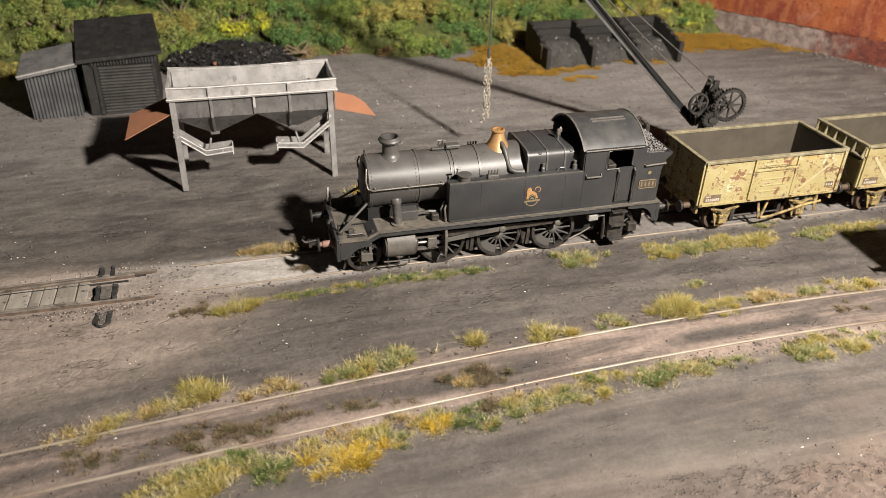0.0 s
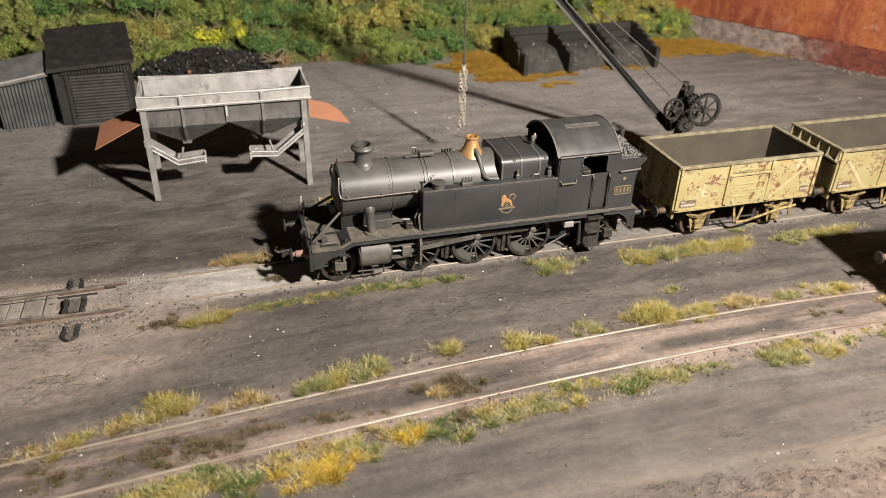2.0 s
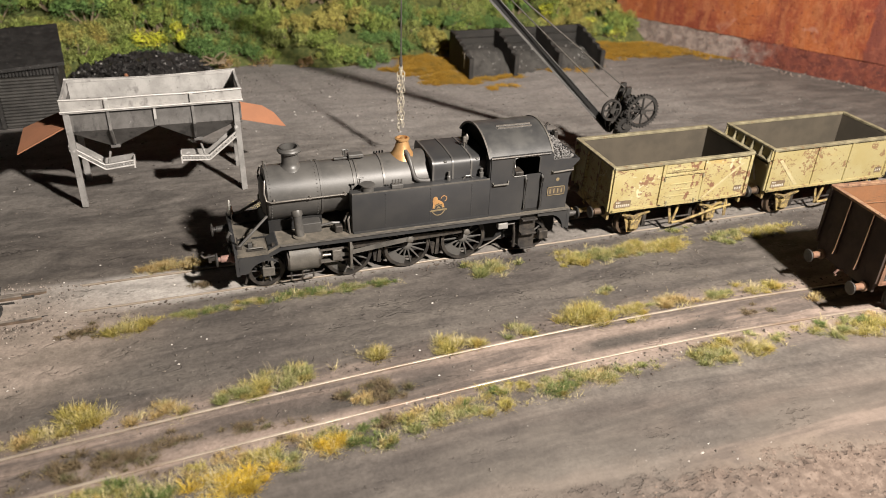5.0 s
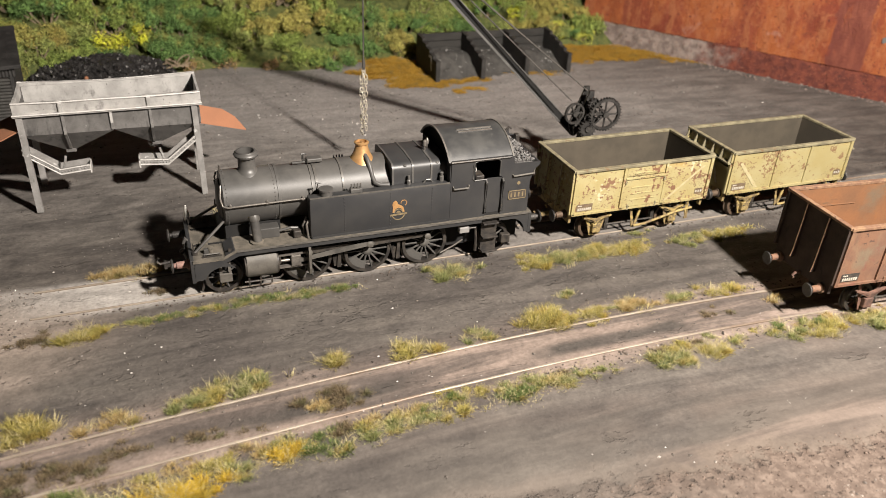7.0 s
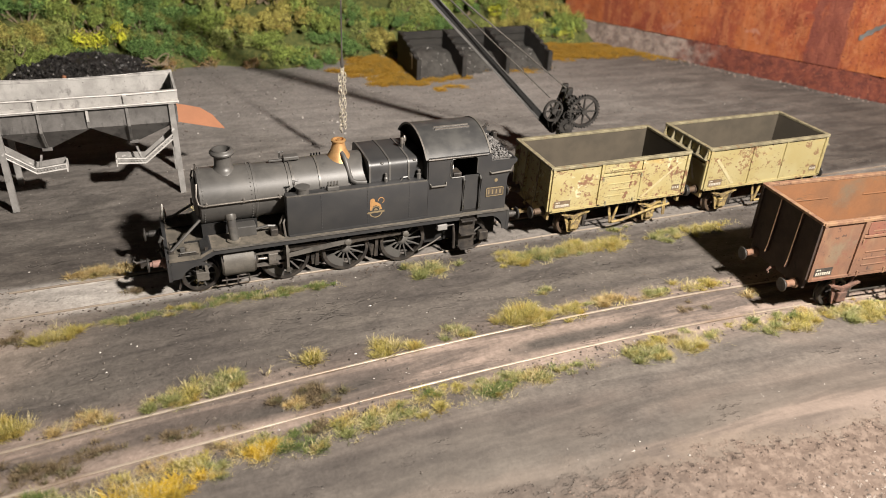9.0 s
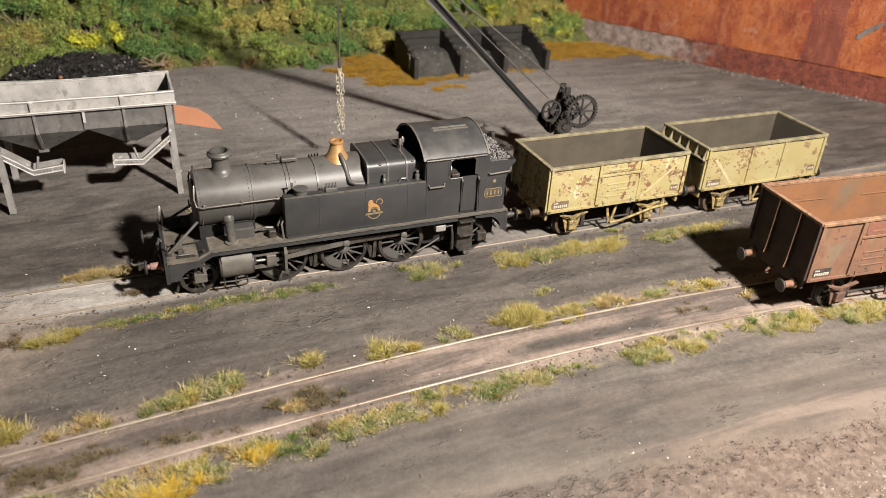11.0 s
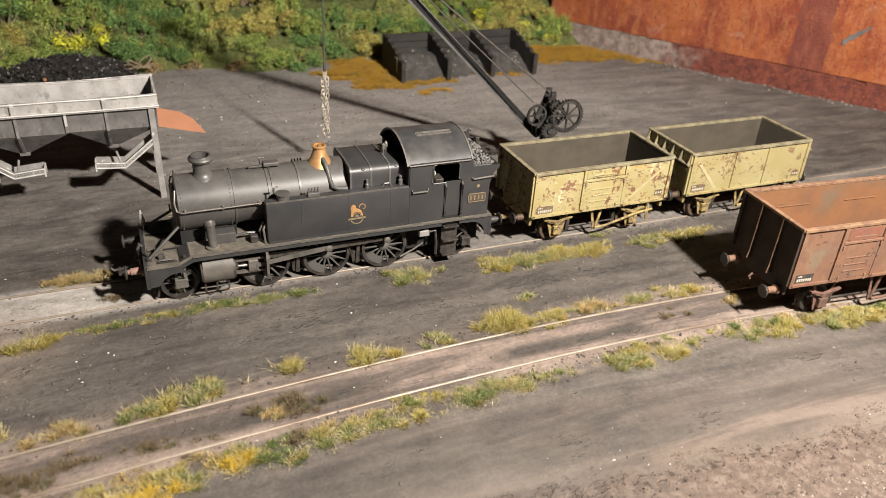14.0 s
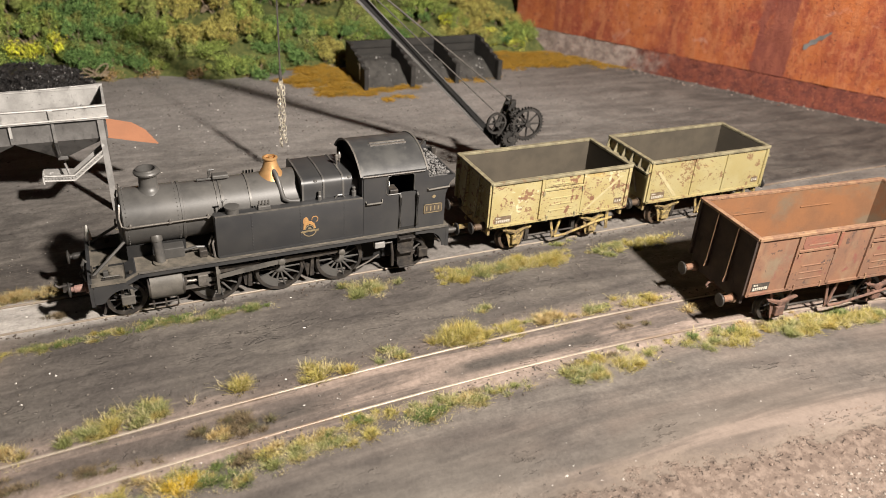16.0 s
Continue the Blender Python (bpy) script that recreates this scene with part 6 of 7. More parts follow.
    along = maths(nt, "ADD", maths(nt, "MULTIPLY", ramp(nt, X, 95.0, 20.0), 0.6), 0.25)
    col = blend(nt, maths(nt, "MULTIPLY", ramp(nt, d2, 14.0, 8.5), along), col, dust)
    # pale patch round the points
    px = maths(nt, "DIVIDE", maths(nt, "ADD", X, 75.0), 95.0)
    py = maths(nt, "DIVIDE", maths(nt, "SUBTRACT", Y, 186.0), 46.0)
    rr = maths(nt, "ADD", maths(nt, "ADD", maths(nt, "MULTIPLY", px, px), maths(nt, "MULTIPLY", py, py)), maths(nt, "MULTIPLY", patches, 0.8))
    col = blend(nt, maths(nt, "MULTIPLY", ramp(nt, rr, 1.5, 0.7), 0.85), col, blend(nt, ramp(nt, brushed0, 0.35, 0.65), (0.23, 0.192, 0.16), (0.305, 0.25, 0.21)))
    light = maths(nt, "ADD", maths(nt, "ADD", maths(nt, "MULTIPLY", speck, 0.8), maths(nt, "MULTIPLY", coarse, 0.9)), 0.15)
    light = maths(nt, "MULTIPLY", light, maths(nt, "SUBTRACT", 1.0, maths(nt, "MULTIPLY", maths(nt, "MULTIPLY", ramp(nt, cracks, 0.9, 1.9), ramp(nt, Y, 340.0, 240.0)), 0.2)))
    light = maths(nt, "ADD", maths(nt, "MULTIPLY", maths(nt, "SUBTRACT", light, 0.95), maths(nt, "SUBTRACT", 1.0, maths(nt, "MULTIPLY", fore, 0.55))), 0.95)
    shade = nt.nodes.new("ShaderNodeCombineColor")
    for i in range(3):
        nt.links.new(light, shade.inputs[i])
    col = blend(nt, 1.0, col, shade.outputs[0], "MULTIPLY")
    def lines(stretch, size, shift, width):
        n_ = grain(nt, coords(nt, stretch, shift), size, 3, 0.55, 0.4)
        return ramp(nt, maths(nt, "ABSOLUTE", maths(nt, "SUBTRACT", n_, 0.5)), width, 0.0)
    # creases and wrinkles darkened: the relief's shade put into the colour
    crease = maths(nt, "MULTIPLY", lines((0.4, 1, 1), 9, (61, 22, 4), 0.022), ramp(nt, grain(nt, vec, 14, 3, 0.5), 0.55, 0.62))
    wrinkle = maths(nt, "MULTIPLY", lines((0.6, 1, 1), 3.6, (11, 52, 9), 0.13), ramp(nt, grain(nt, coords(nt, (0.5, 1, 1)), 16, 3, 0.5), 0.44, 0.6))
    crease = maths(nt, "MAXIMUM", crease, maths(nt, "MULTIPLY", wrinkle, 0.55))
    crease = maths(nt, "MULTIPLY", crease, maths(nt, "MULTIPLY", ramp(nt, Y, 200.0, 190.0), ramp(nt, Y, 90.0, 135.0)))
    col = blend(nt, maths(nt, "MULTIPLY", crease, 0.28), col, (0.035, 0.031, 0.029))
    col = blend(nt, ramp(nt, grain(nt, vec, 1.9, 2, 0.5), 0.76, 0.785), col, (0.42, 0.39, 0.36))
    nt.links.new(col, bsdf.inputs["Base Color"])
    bsdf.inputs["Roughness"].default_value = 0.92
    bsdf.inputs["Specular IOR Level"].default_value = 0.25
    mix = maths(nt, "ADD", maths(nt, "MULTIPLY", speck, 0.16), maths(nt, "ADD", maths(nt, "MULTIPLY", brushed, 0.55), maths(nt, "ADD", maths(nt, "MULTIPLY", coarse, 0.30), maths(nt, "MULTIPLY", cracks, -0.16))))
    mix = maths(nt, "SUBTRACT", mix, maths(nt, "MULTIPLY", crease, 0.2))
    mix = maths(nt, "SUBTRACT", mix, maths(nt, "MULTIPLY", maths(nt, "MAXIMUM", pits, scuff), 0.35))
    mix = maths(nt, "MULTIPLY", mix, maths(nt, "SUBTRACT", 1.0, maths(nt, "MULTIPLY", ramp(nt, Y, 245.0, 330.0), 0.62)))
    mix = maths(nt, "MULTIPLY", mix, maths(nt, "SUBTRACT", 1.0, maths(nt, "MULTIPLY", maths(nt, "MULTIPLY", fore, maths(nt, "SUBTRACT", 1.0, churn)), 0.45)))
    relief(nt, bsdf, mix, 1.0, 1.0)
    return m


M_GROUND = ground_material()
xs = axis_steps(-420, 760, -150, 420, 1.4, 14)
ys = axis_steps(-300, 900, 24, 330, 1.3, 9)
verts = [(x * MM, y * MM, level(x, y) * MM) for y in ys for x in xs]
nx = len(xs)
faces = [(j * nx + i, j * nx + i + 1, (j + 1) * nx + i + 1, (j + 1) * nx + i) for j in range(len(ys) - 1) for i in range(nx - 1)]
me = bpy.data.meshes.new("ground")
me.from_pydata(verts, [], faces)
me.materials.append(M_GROUND)
for p in me.polygons:
    p.use_smooth = True
ground = tagged(new("ground", me), "dark ash yard with brown earth and ruts", "ground", kind="structure")


# ---- rails ----
def rail_strip(name, pts, owner, w=0.62, top=0.0, deep=2.6, crown=None):
    """A rail along points (x, y): a brown web with a bright, slightly rounded head."""
    head, web = B(), B()
    for bm, prof in ((head, [(-w / 2, top - 0.45), (-w / 2, top - 0.12), (-w / 2 + 0.14, top), (w / 2 - 0.14, top), (w / 2, top - 0.12), (w / 2, top - 0.45)]),
                     (web, [(-w / 2 - 0.3, top - deep), (-w * 0.3, top - deep * 0.7), (-w * 0.45, top - 0.46), (w * 0.45, top - 0.46), (w * 0.3, top - deep * 0.7), (w / 2 + 0.3, top - deep)])):
        rows = []
        for k, (x, y) in enumerate(pts):
            a, b = pts[max(0, k - 1)], pts[min(len(pts) - 1, k + 1)]
            t = Vector((b[0] - a[0], b[1] - a[1], 0)).normalized()
            nrm = Vector((-t.y, t.x, 0))
            rows.append([bm.verts.new(Vector((x, y, 0)) + nrm * o + Vector((0, 0, z))) for o, z in prof])
        for a, b in zip(rows, rows[1:]):
            for i in range(len(prof) - 1):
                bm.faces.new((a[i], a[i + 1], b[i + 1], b[i]))
            bm.faces.new((a[-1], a[0], b[0], b[-1]))
        bm.faces.new(rows[0])
        bm.faces.new(rows[-1][::-1])
    r = part(name, web, M_RAILSIDE, owner)
    part("rail_head", head, crown or M_RAIL, r, "dirty brown rail top" if crown else "bright worn rail top", smooth=True)
    return r


M_OLDWOOD = surface("dusty_sleeper", (0.20, 0.178, 0.15), (0.30, 0.268, 0.225), 4, 0.9, depth=0.1, stretch=(1, 0.3, 1), spots=(((0.07, 0.062, 0.054), 2.4, 0.58, 0.68, ONE),))
M_PALEWOOD = surface("bleached_sleeper", (0.34, 0.31, 0.265), (0.26, 0.235, 0.20), 4, 0.9, depth=0.1, stretch=(1, 0.3, 1), spots=(((0.09, 0.08, 0.07), 2.2, 0.6, 0.68, ONE),))
M_TIE = surface("grimy_tie_bar", (0.15, 0.132, 0.112), (0.085, 0.075, 0.064), 1.6, 0.9, depth=0.15)
siding = thing("siding_track", 0, 0, 0, "straight siding with worn rails sunk in ash", "track", kind="structure")
for y in (TRACK_Y - GAUGE / 2, TRACK_Y + GAUGE / 2):
    rail_strip("rail", [(x, y) for x in range(-410, -15, 24)], siding, 0.8, crown=M_DIRTRAIL)
    rail_strip("rail", [(x, y) for x in range(-14, 760, 30)], siding, 0.75)
sl = random.Random(31)
x = -49.5
while x > -190:
    w = sl.uniform(3.6, 9.2)
    part("sleeper", box(B(), x - w, TRACK_Y - 8.2 + sl.uniform(-0.4, 0.4), -3.2, x, TRACK_Y + 7.6 + sl.uniform(-0.5, 0.5), -1.05 + sl.uniform(-0.15, 0.1), 0.3), sl.choice((M_OLDWOOD, M_OLDWOOD, M_PALEWOOD)), siding)
    x -= w + sl.uniform(0.1, 0.5)
rail_strip("switch_rail", [(-410, TRACK_Y + 1.0), (-200, TRACK_Y + 3.2), (-110, TRACK_Y + 5.4), (-34, TRACK_Y + 7.6)], siding, 0.9, -0.1, crown=M_DIRTRAIL)
rail_strip("check_rail", [(-410, TRACK_Y - 4.6), (-120, TRACK_Y - 6.2), (-52, TRACK_Y - 7.4)], siding, 0.9, -0.1, crown=M_DIRTRAIL)
# black strips put in beside the rails as the shade of the flangeways
for y0, y1, x1 in ((-GAUGE / 2 + 0.5, -GAUGE / 2 + 1.9, -24.0), (GAUGE / 2 - 1.7, GAUGE / 2 - 0.5, -30.0), (GAUGE / 2 - 4.4, GAUGE / 2 - 3.6, -36.0)):
    part("flangeway", prism(B(), [(-410, TRACK_Y + y0), (x1, TRACK_Y + (y0 + y1) / 2), (-410, TRACK_Y + y1)], "z", -2.0, -0.75), M_TARSHADE, siding, "black strip for the shade in the flangeway")
# the tie bar of the points; black slabs stand for the three slots' shade
for x0, x1, y0, y1 in ((-45.8, -41.8, 216.6, 223.4), (-45.8, -40.1, 201.8, 210.2), (-44.3, -40.5, 185.6, 192.8)):
    for x in (x0, x1):
        n = 7
        ragged = [(x - sl.uniform(0.35, 1.15), y0 + (y1 - y0) * k / n + sl.uniform(-0.3, 0.3)) for k in range(n + 1)]
        ragged += [(x + sl.uniform(0.35, 1.15), y0 + (y1 - y0) * k / n + sl.uniform(-0.3, 0.3)) for k in range(n, -1, -1)]
        slot = part("tie_bar_slot", prism(B(), ragged, "z", -1.6, 0.06), M_TARSHADE, siding, "black slab for the dark slot beside the tie bar")
        part("slot_clip", ball(B(), (x, y1 - 1.0, -0.1), 0.8, 8, (1.2, 0.7, 0.8)), M_TARSHADE, slot)
    part("tie_bar", box(B(), x0 + 0.9, y0 + 0.4, -1.2, x1 - 0.9, y1 - 0.4, -0.15, 0.3), M_TIE, siding)
part("slot_rim", pipe(B(), [(-44.3, 186.0, 0.0), (-43.6, 184.4, 0.1), (-42.4, 183.7, 0.1), (-41.2, 184.2, 0.1), (-40.5, 185.6, 0.0)], 0.5, 6), M_TARSHADE, siding)

curve = thing("curved_track", 0, 0, 0, "curved road with worn rails sunk in brown earth", "track", kind="structure")
far_pts, near_pts = [], []
for k in range(-42, 95):
    x = k * 5.0
    s = front_slope(max(-120.0, min(330.0, x)))
    xc = max(-120.0, min(330.0, x))
    yf = far_rail(xc) + (x - xc) * s
    nrm = Vector((-s, 1, 0)).normalized()
    far_pts.append((x, yf))
    near_pts.append((x - nrm.x * GAUGE, yf - nrm.y * GAUGE))
rail_strip("rail", far_pts, curve, 0.85)
rail_strip("rail", near_pts, curve, 0.85)


# ---- retaining wall ----
def brick_material():
    m, nt, bsdf = start("weathered_orange_wall")
    vec = coords(nt)
    broad = grain(nt, vec, 34, 5, 0.6, 0.4)
    mid = grain(nt, coords(nt, (1, 1, 0.35)), 7, 6, 0.65)
    streak = grain(nt, coords(nt, (1, 1, 0.12)), 13, 4, 0.6, 0.3)
    fine = grain(nt, vec, 1.4, 4, 0.7)
    col = blend(nt, ramp(nt, maths(nt, "ADD", maths(nt, "MULTIPLY", broad, 0.6), maths(nt, "MULTIPLY", grain(nt, coords(nt, (1, 1, 0.2), (9, 4, 2)), 22, 4, 0.6, 0.5), 0.4)), 0.42, 0.58), (0.40, 0.115, 0.033), (0.25, 0.052, 0.024))
    col = blend(nt, maths(nt, "MULTIPLY", ramp(nt, mid, 0.46, 0.62), 0.7), col, (0.42, 0.15, 0.06))
    col = blend(nt, maths(nt, "MULTIPLY", ramp(nt, streak, 0.55, 0.74), 0.7), col, (0.22, 0.05, 0.028))
    col = blend(nt, ramp(nt, grain(nt, vec, 2.4, 5, 0.7), 0.56, 0.68), col, (0.17, 0.035, 0.02))
    col = blend(nt, maths(nt, "MULTIPLY", ramp(nt, grain(nt, vec, 16, 5, 0.65, 0.6), 0.60, 0.72), 0.75), col, (0.42, 0.22, 0.16))
    col = blend(nt, ramp(nt, grain(nt, vec, 2.0, 2), 0.655, 0.70), col, (0.10, 0.03, 0.02))
    col = blend(nt, maths(nt, "MULTIPLY", ramp(nt, grain(nt, vec, 4.5, 5, 0.7), 0.52, 0.62), 0.45), col, (0.45, 0.17, 0.075))
    sep = nt.nodes.new("ShaderNodeSeparateXYZ")
    nt.links.new(vec, sep.inputs[0])
    # a maroon stain runs down the wall
    shift = maths(nt, "ADD", sep.outputs[0], maths(nt, "MULTIPLY", maths(nt, "SUBTRACT", streak, 0.5), 30.0))
    shift = maths(nt, "ADD", shift, maths(nt, "MULTIPLY", maths(nt, "SUBTRACT", grain(nt, vec, 9, 4, 0.6), 0.5), 14.0))
    off = maths(nt, "ABSOLUTE", maths(nt, "SUBTRACT", shift, 184.0))
    stain = blend(nt, ramp(nt, mid, 0.4, 0.7), (0.16, 0.042, 0.032), (0.24, 0.07, 0.045))
    col = blend(nt, maths(nt, "MULTIPLY", ramp(nt, off, 12.0, 8.0), 0.85), col, stain)
    nt.links.new(col, bsdf.inputs["Base Color"])
    bsdf.inputs["Roughness"].default_value = 0.85
    relief(nt, bsdf, maths(nt, "ADD", maths(nt, "MULTIPLY", mid, 0.8), maths(nt, "MULTIPLY", fine, 1.0)), 1.1)
    return m


M_BRICK = brick_material()
M_PLINTH = surface("dark_red_plinth", (0.19, 0.048, 0.033), (0.13, 0.036, 0.027), 8, 0.85, depth=0.3, spots=(
    ((0.40, 0.11, 0.06), 5, 0.58, 0.74, ONE), ((0.09, 0.03, 0.02), 2.2, 0.66, 0.72, ONE)), fleck=0.3)
M_MORTAR = surface("pale_rubble", (0.34, 0.275, 0.235), (0.23, 0.185, 0.16), 6, 0.9, depth=0.4, spots=(
    ((0.50, 0.44, 0.39), 4, 0.6, 0.7, ONE), ((0.36, 0.15, 0.09), 6, 0.6, 0.72, ONE)), fleck=0.3)


def foot_material():
    """A maroon plinth that crumbles into pale rubble towards the corner."""
    m, nt, bsdf = start("crumbling_plinth")
    vec = coords(nt)
    sep = nt.nodes.new("ShaderNodeSeparateXYZ")
    nt.links.new(vec, sep.inputs[0])
    mid = grain(nt, vec, 6, 5, 0.65)
    fine = grain(nt, vec, 1.3, 4, 0.7)
    red = blend(nt, ramp(nt, mid, 0.38, 0.64), (0.12, 0.032, 0.023), (0.21, 0.056, 0.033))
    red = blend(nt, ramp(nt, fine, 0.56, 0.70), red, (0.36, 0.12, 0.065))
    pale = blend(nt, ramp(nt, mid, 0.36, 0.64), (0.20, 0.155, 0.135), (0.36, 0.29, 0.25))
    pale = blend(nt, ramp(nt, fine, 0.58, 0.68), pale, (0.24, 0.11, 0.08))
    along = maths(nt, "ADD", sep.outputs[0], maths(nt, "MULTIPLY", maths(nt, "SUBTRACT", grain(nt, vec, 15, 5, 0.7), 0.5), 130.0))
    col = blend(nt, ramp(nt, along, 70.0, 112.0), pale, red)
    col = blend(nt, ramp(nt, grain(nt, vec, 2.2, 2), 0.66, 0.70), col, (0.06, 0.03, 0.022))
    nt.links.new(col, bsdf.inputs["Base Color"])
    bsdf.inputs["Roughness"].default_value = 0.9
    relief(nt, bsdf, maths(nt, "ADD", mid, fine), 1.0)
    return m


M_FOOT = foot_material()
WALL_TURN = -57.7
wall = thing("retaining_wall", 374, 491.2, 0, "orange weathered brick retaining wall with dark plinth", "wall", WALL_TURN, kind="structure")


def rough_slab(x0, x1, y0, z0, z1, thick, bump_, cell, seed, lean=0.0, rag=0.0):
    """A slab whose front (towards -y) is uneven."""
    nx_, nz_ = max(2, int((x1 - x0) / cell)), max(2, int((z1 - z0) / cell))
    bm = B()
    g = [[bm.verts.new((x0 + (x1 - x0) * i / nx_, y0 + lean * j / nz_ + noise.noise(Vector((x0 + (x1 - x0) * i / nx_, j * cell, seed)) / 4) * bump_ + noise.noise(Vector((i * cell, j * cell, seed + 5)) / 11) * bump_ * 1.4, z0 + (z1 - z0) * j / nz_ + (rag * noise.noise(Vector((x0 + (x1 - x0) * i / nx_, seed, 2)) / 7) + rag * 1.6 * noise.noise(Vector((x0 + (x1 - x0) * i / nx_, seed, 7)) / 23) if j == nz_ else 0))) for i in range(nx_ + 1)] for j in range(nz_ + 1)]
    for j in range(nz_):
        for i in range(nx_):
            bm.faces.new((g[j][i], g[j][i + 1], g[j + 1][i + 1], g[j + 1][i]))
    b = [bm.verts.new(p) for p in ((x0, y0 + thick, z0), (x1, y0 + thick, z0), (x1, y0 + thick, z1), (x0, y0 + thick, z1))]
    bm.faces.new(b)
    bm.faces.new([g[0][i] for i in range(nx_ + 1)] + [b[1], b[0]])
    bm.faces.new([g[nz_][i] for i in range(nx_ + 1)] + [b[2], b[3]])
    bm.faces.new([g[j][0] for j in range(nz_ + 1)] + [b[3], b[0]])
    bm.faces.new([g[j][nx_] for j in range(nz_ + 1)] + [b[2], b[1]])
    return bm


part("plinth", rough_slab(-8, 470, -1.2, -2, 16.6, 9.0, 0.9, 1.9, 1, 2.4, 0.5), M_FOOT, wall, "maroon plinth turning to pale rubble", smooth=True)
part("panel", rough_slab(-14, 470, 0.2, 15.8, 150, 16, 0.75, 3.0, 3), M_BRICK, wall, smooth=True)
part("scar", prism(B(), [(201.5, 36), (203.4, 36.6), (205.2, 39.6), (208, 40.8), (209.4, 43.2), (212, 44.8), (216, 49.3), (215.6, 50.3), (211.5, 47.3), (208.6, 46.0), (207.6, 44.2), (204.6, 43.0), (203.6, 40.6), (201.2, 39.4)], "y", -1.0, 0.4), M_HOPPER, wall, "dark gouge in the plaster")
backwall = thing("back_wall", 364, 497, 0, "dark red wall behind the bushes", "wall", 173, kind="structure")
part("panel", rough_slab(-6, 460, -70, -2, 150, 12, 0.8, 6.0, 12), M_PLINTH, backwall)


# ---- foliage ----
def leaf_material(name, a, b, c):
    m, nt, bsdf = start(name)
    geo = nt.nodes.new("ShaderNodeNewGeometry")
    patch = grain(nt, coords(nt), 9, 3)
    col = blend(nt, geo.outputs["Random Per Island"], [v * 0.58 for v in a], [v * 1.75 for v in b])
    col = blend(nt, ramp(nt, patch, 0.5, 0.7), col, c)
    dry = grain(nt, coords(nt, (1, 1, 1), (40, 3, 9)), 13, 4, 0.6)
    col = blend(nt, maths(nt, "MULTIPLY", ramp(nt, dry, 0.5, 0.66), 0.7), col, (0.38, 0.32, 0.09))
    nt.links.new(col, bsdf.inputs["Base Color"])
    bsdf.inputs["Roughness"].default_value = 0.75
    bsdf.inputs["Specular IOR Level"].default_value = 0.2
    return m


L_DARK = leaf_material("dark_green_leaves", (0.078, 0.150, 0.046), (0.169, 0.273, 0.085), (0.117, 0.208, 0.065))
L_MID = leaf_material("mid_green_leaves", (0.15, 0.215, 0.048), (0.29, 0.36, 0.095), (0.22, 0.27, 0.07))
L_OLIVE = leaf_material("olive_leaves", (0.234, 0.227, 0.065), (0.429, 0.390, 0.117), (0.338, 0.260, 0.078))
L_BROWN = leaf_material("brown_scrub", (0.208, 0.130, 0.065), (0.351, 0.234, 0.117), (0.260, 0.195, 0.091))
L_LIME = leaf_material("yellow_green_flowers", (0.42, 0.46, 0.04), (0.62, 0.62, 0.07), (0.5, 0.5, 0.05))
L_CORNER = leaf_material("yellow_green_leaves", (0.28, 0.32, 0.05), (0.58, 0.58, 0.11), (0.44, 0.46, 0.08))
L_PALE = leaf_material("pale_green_leaves", (0.19, 0.235, 0.07), (0.33, 0.37, 0.12), (0.25, 0.29, 0.09))
M_TWIG = surface("pale_twig", (0.24, 0.18, 0.12), (0.34, 0.27, 0.18), 2, 0.9)
M_SOIL = surface("dark_leaf_litter", (0.08, 0.105, 0.03), (0.17, 0.185, 0.055), 3, 0.95, depth=0.5)


def leaves(r, count, place, size):
    """Many small bent leaves; place(r) gives a point and the way it faces."""
    vs, fs = [], []
    for _ in range(count):
        p, out = place(r)
        s = size * (0.55 + 1.2 * r.random() ** 2)
        d = (out + Vector((r.gauss(0, 0.7), r.gauss(0, 0.7), r.gauss(0, 0.7)))).normalized()
        side = d.orthogonal().normalized()
        side.rotate(Matrix.Rotation(r.uniform(0, 6.28), 3, d))
        along = d.cross(side)
        k = len(vs)
        lift = d * s * 0.25
        vs += [p - along * s, p + side * s * 0.25 + lift, p + along * s, p - side * s * 0.25 + lift]
        fs += [(k, k + 1, k + 2), (k, k + 2, k + 3)]
    return vs, fs


def mesh_of(name, vs, fs, m, owner, kind="", label=""):
    me = bpy.data.meshes.new(name)
    me.from_pydata([tuple(v * MM) for v in vs], [], fs)
    me.materials.append(m)
    ob = new(name, me)
    ob.parent = owner
    return tagged(ob, label, kind=kind)


def bush(x, y, rx, ry, h, m, label, seed, count, size=1.25, z=0.0):
    """An uneven mound of small leaf sprays on twigs."""
    r = random.Random(seed)
    b = thing("bush", x, y, z, label, "bush", 0, "bushes on the bank")
    lobes = []
    for _ in range(max(6, int(rx * ry / 13))):
        a, d = r.uniform(0, 6.28), math.sqrt(r.random()) * 0.85
        px, py = d * rx * math.cos(a), d * ry * math.sin(a)
        pz = h * (1 - 0.75 * d * d) * r.uniform(0.55, 0.95)
        lobes.append((Vector((px, py, pz)), 1.5 + 4.6 * r.random() ** 1.6))
    bm = B()
    for k in range(7):
        p = lobes[k % len(lobes)][0]
        pipe(bm, [(p.x * 0.3, p.y * 0.3, -1), (p.x * 0.7, p.y * 0.7, p.z * 0.5), tuple(p)], 0.5, 5)
    part("brushwood", bm, M_TWIG, b)

    def place(rr):
        c, rad = lobes[rr.randrange(len(lobes))]
        d = Vector((rr.gauss(0, 1), rr.gauss(0, 1), rr.gauss(0.25, 1))).normalized()
        p = c + d * rad * (0.45 + 0.8 * rr.random() ** 0.7)
        p.z = max(0.2, p.z)
        return p, d
    vs, fs = leaves(r, count, place, size)
    mesh_of("foliage", vs, fs, m, b, "stuff")
    return b


# the bank itself, under the bushes
bm = B()
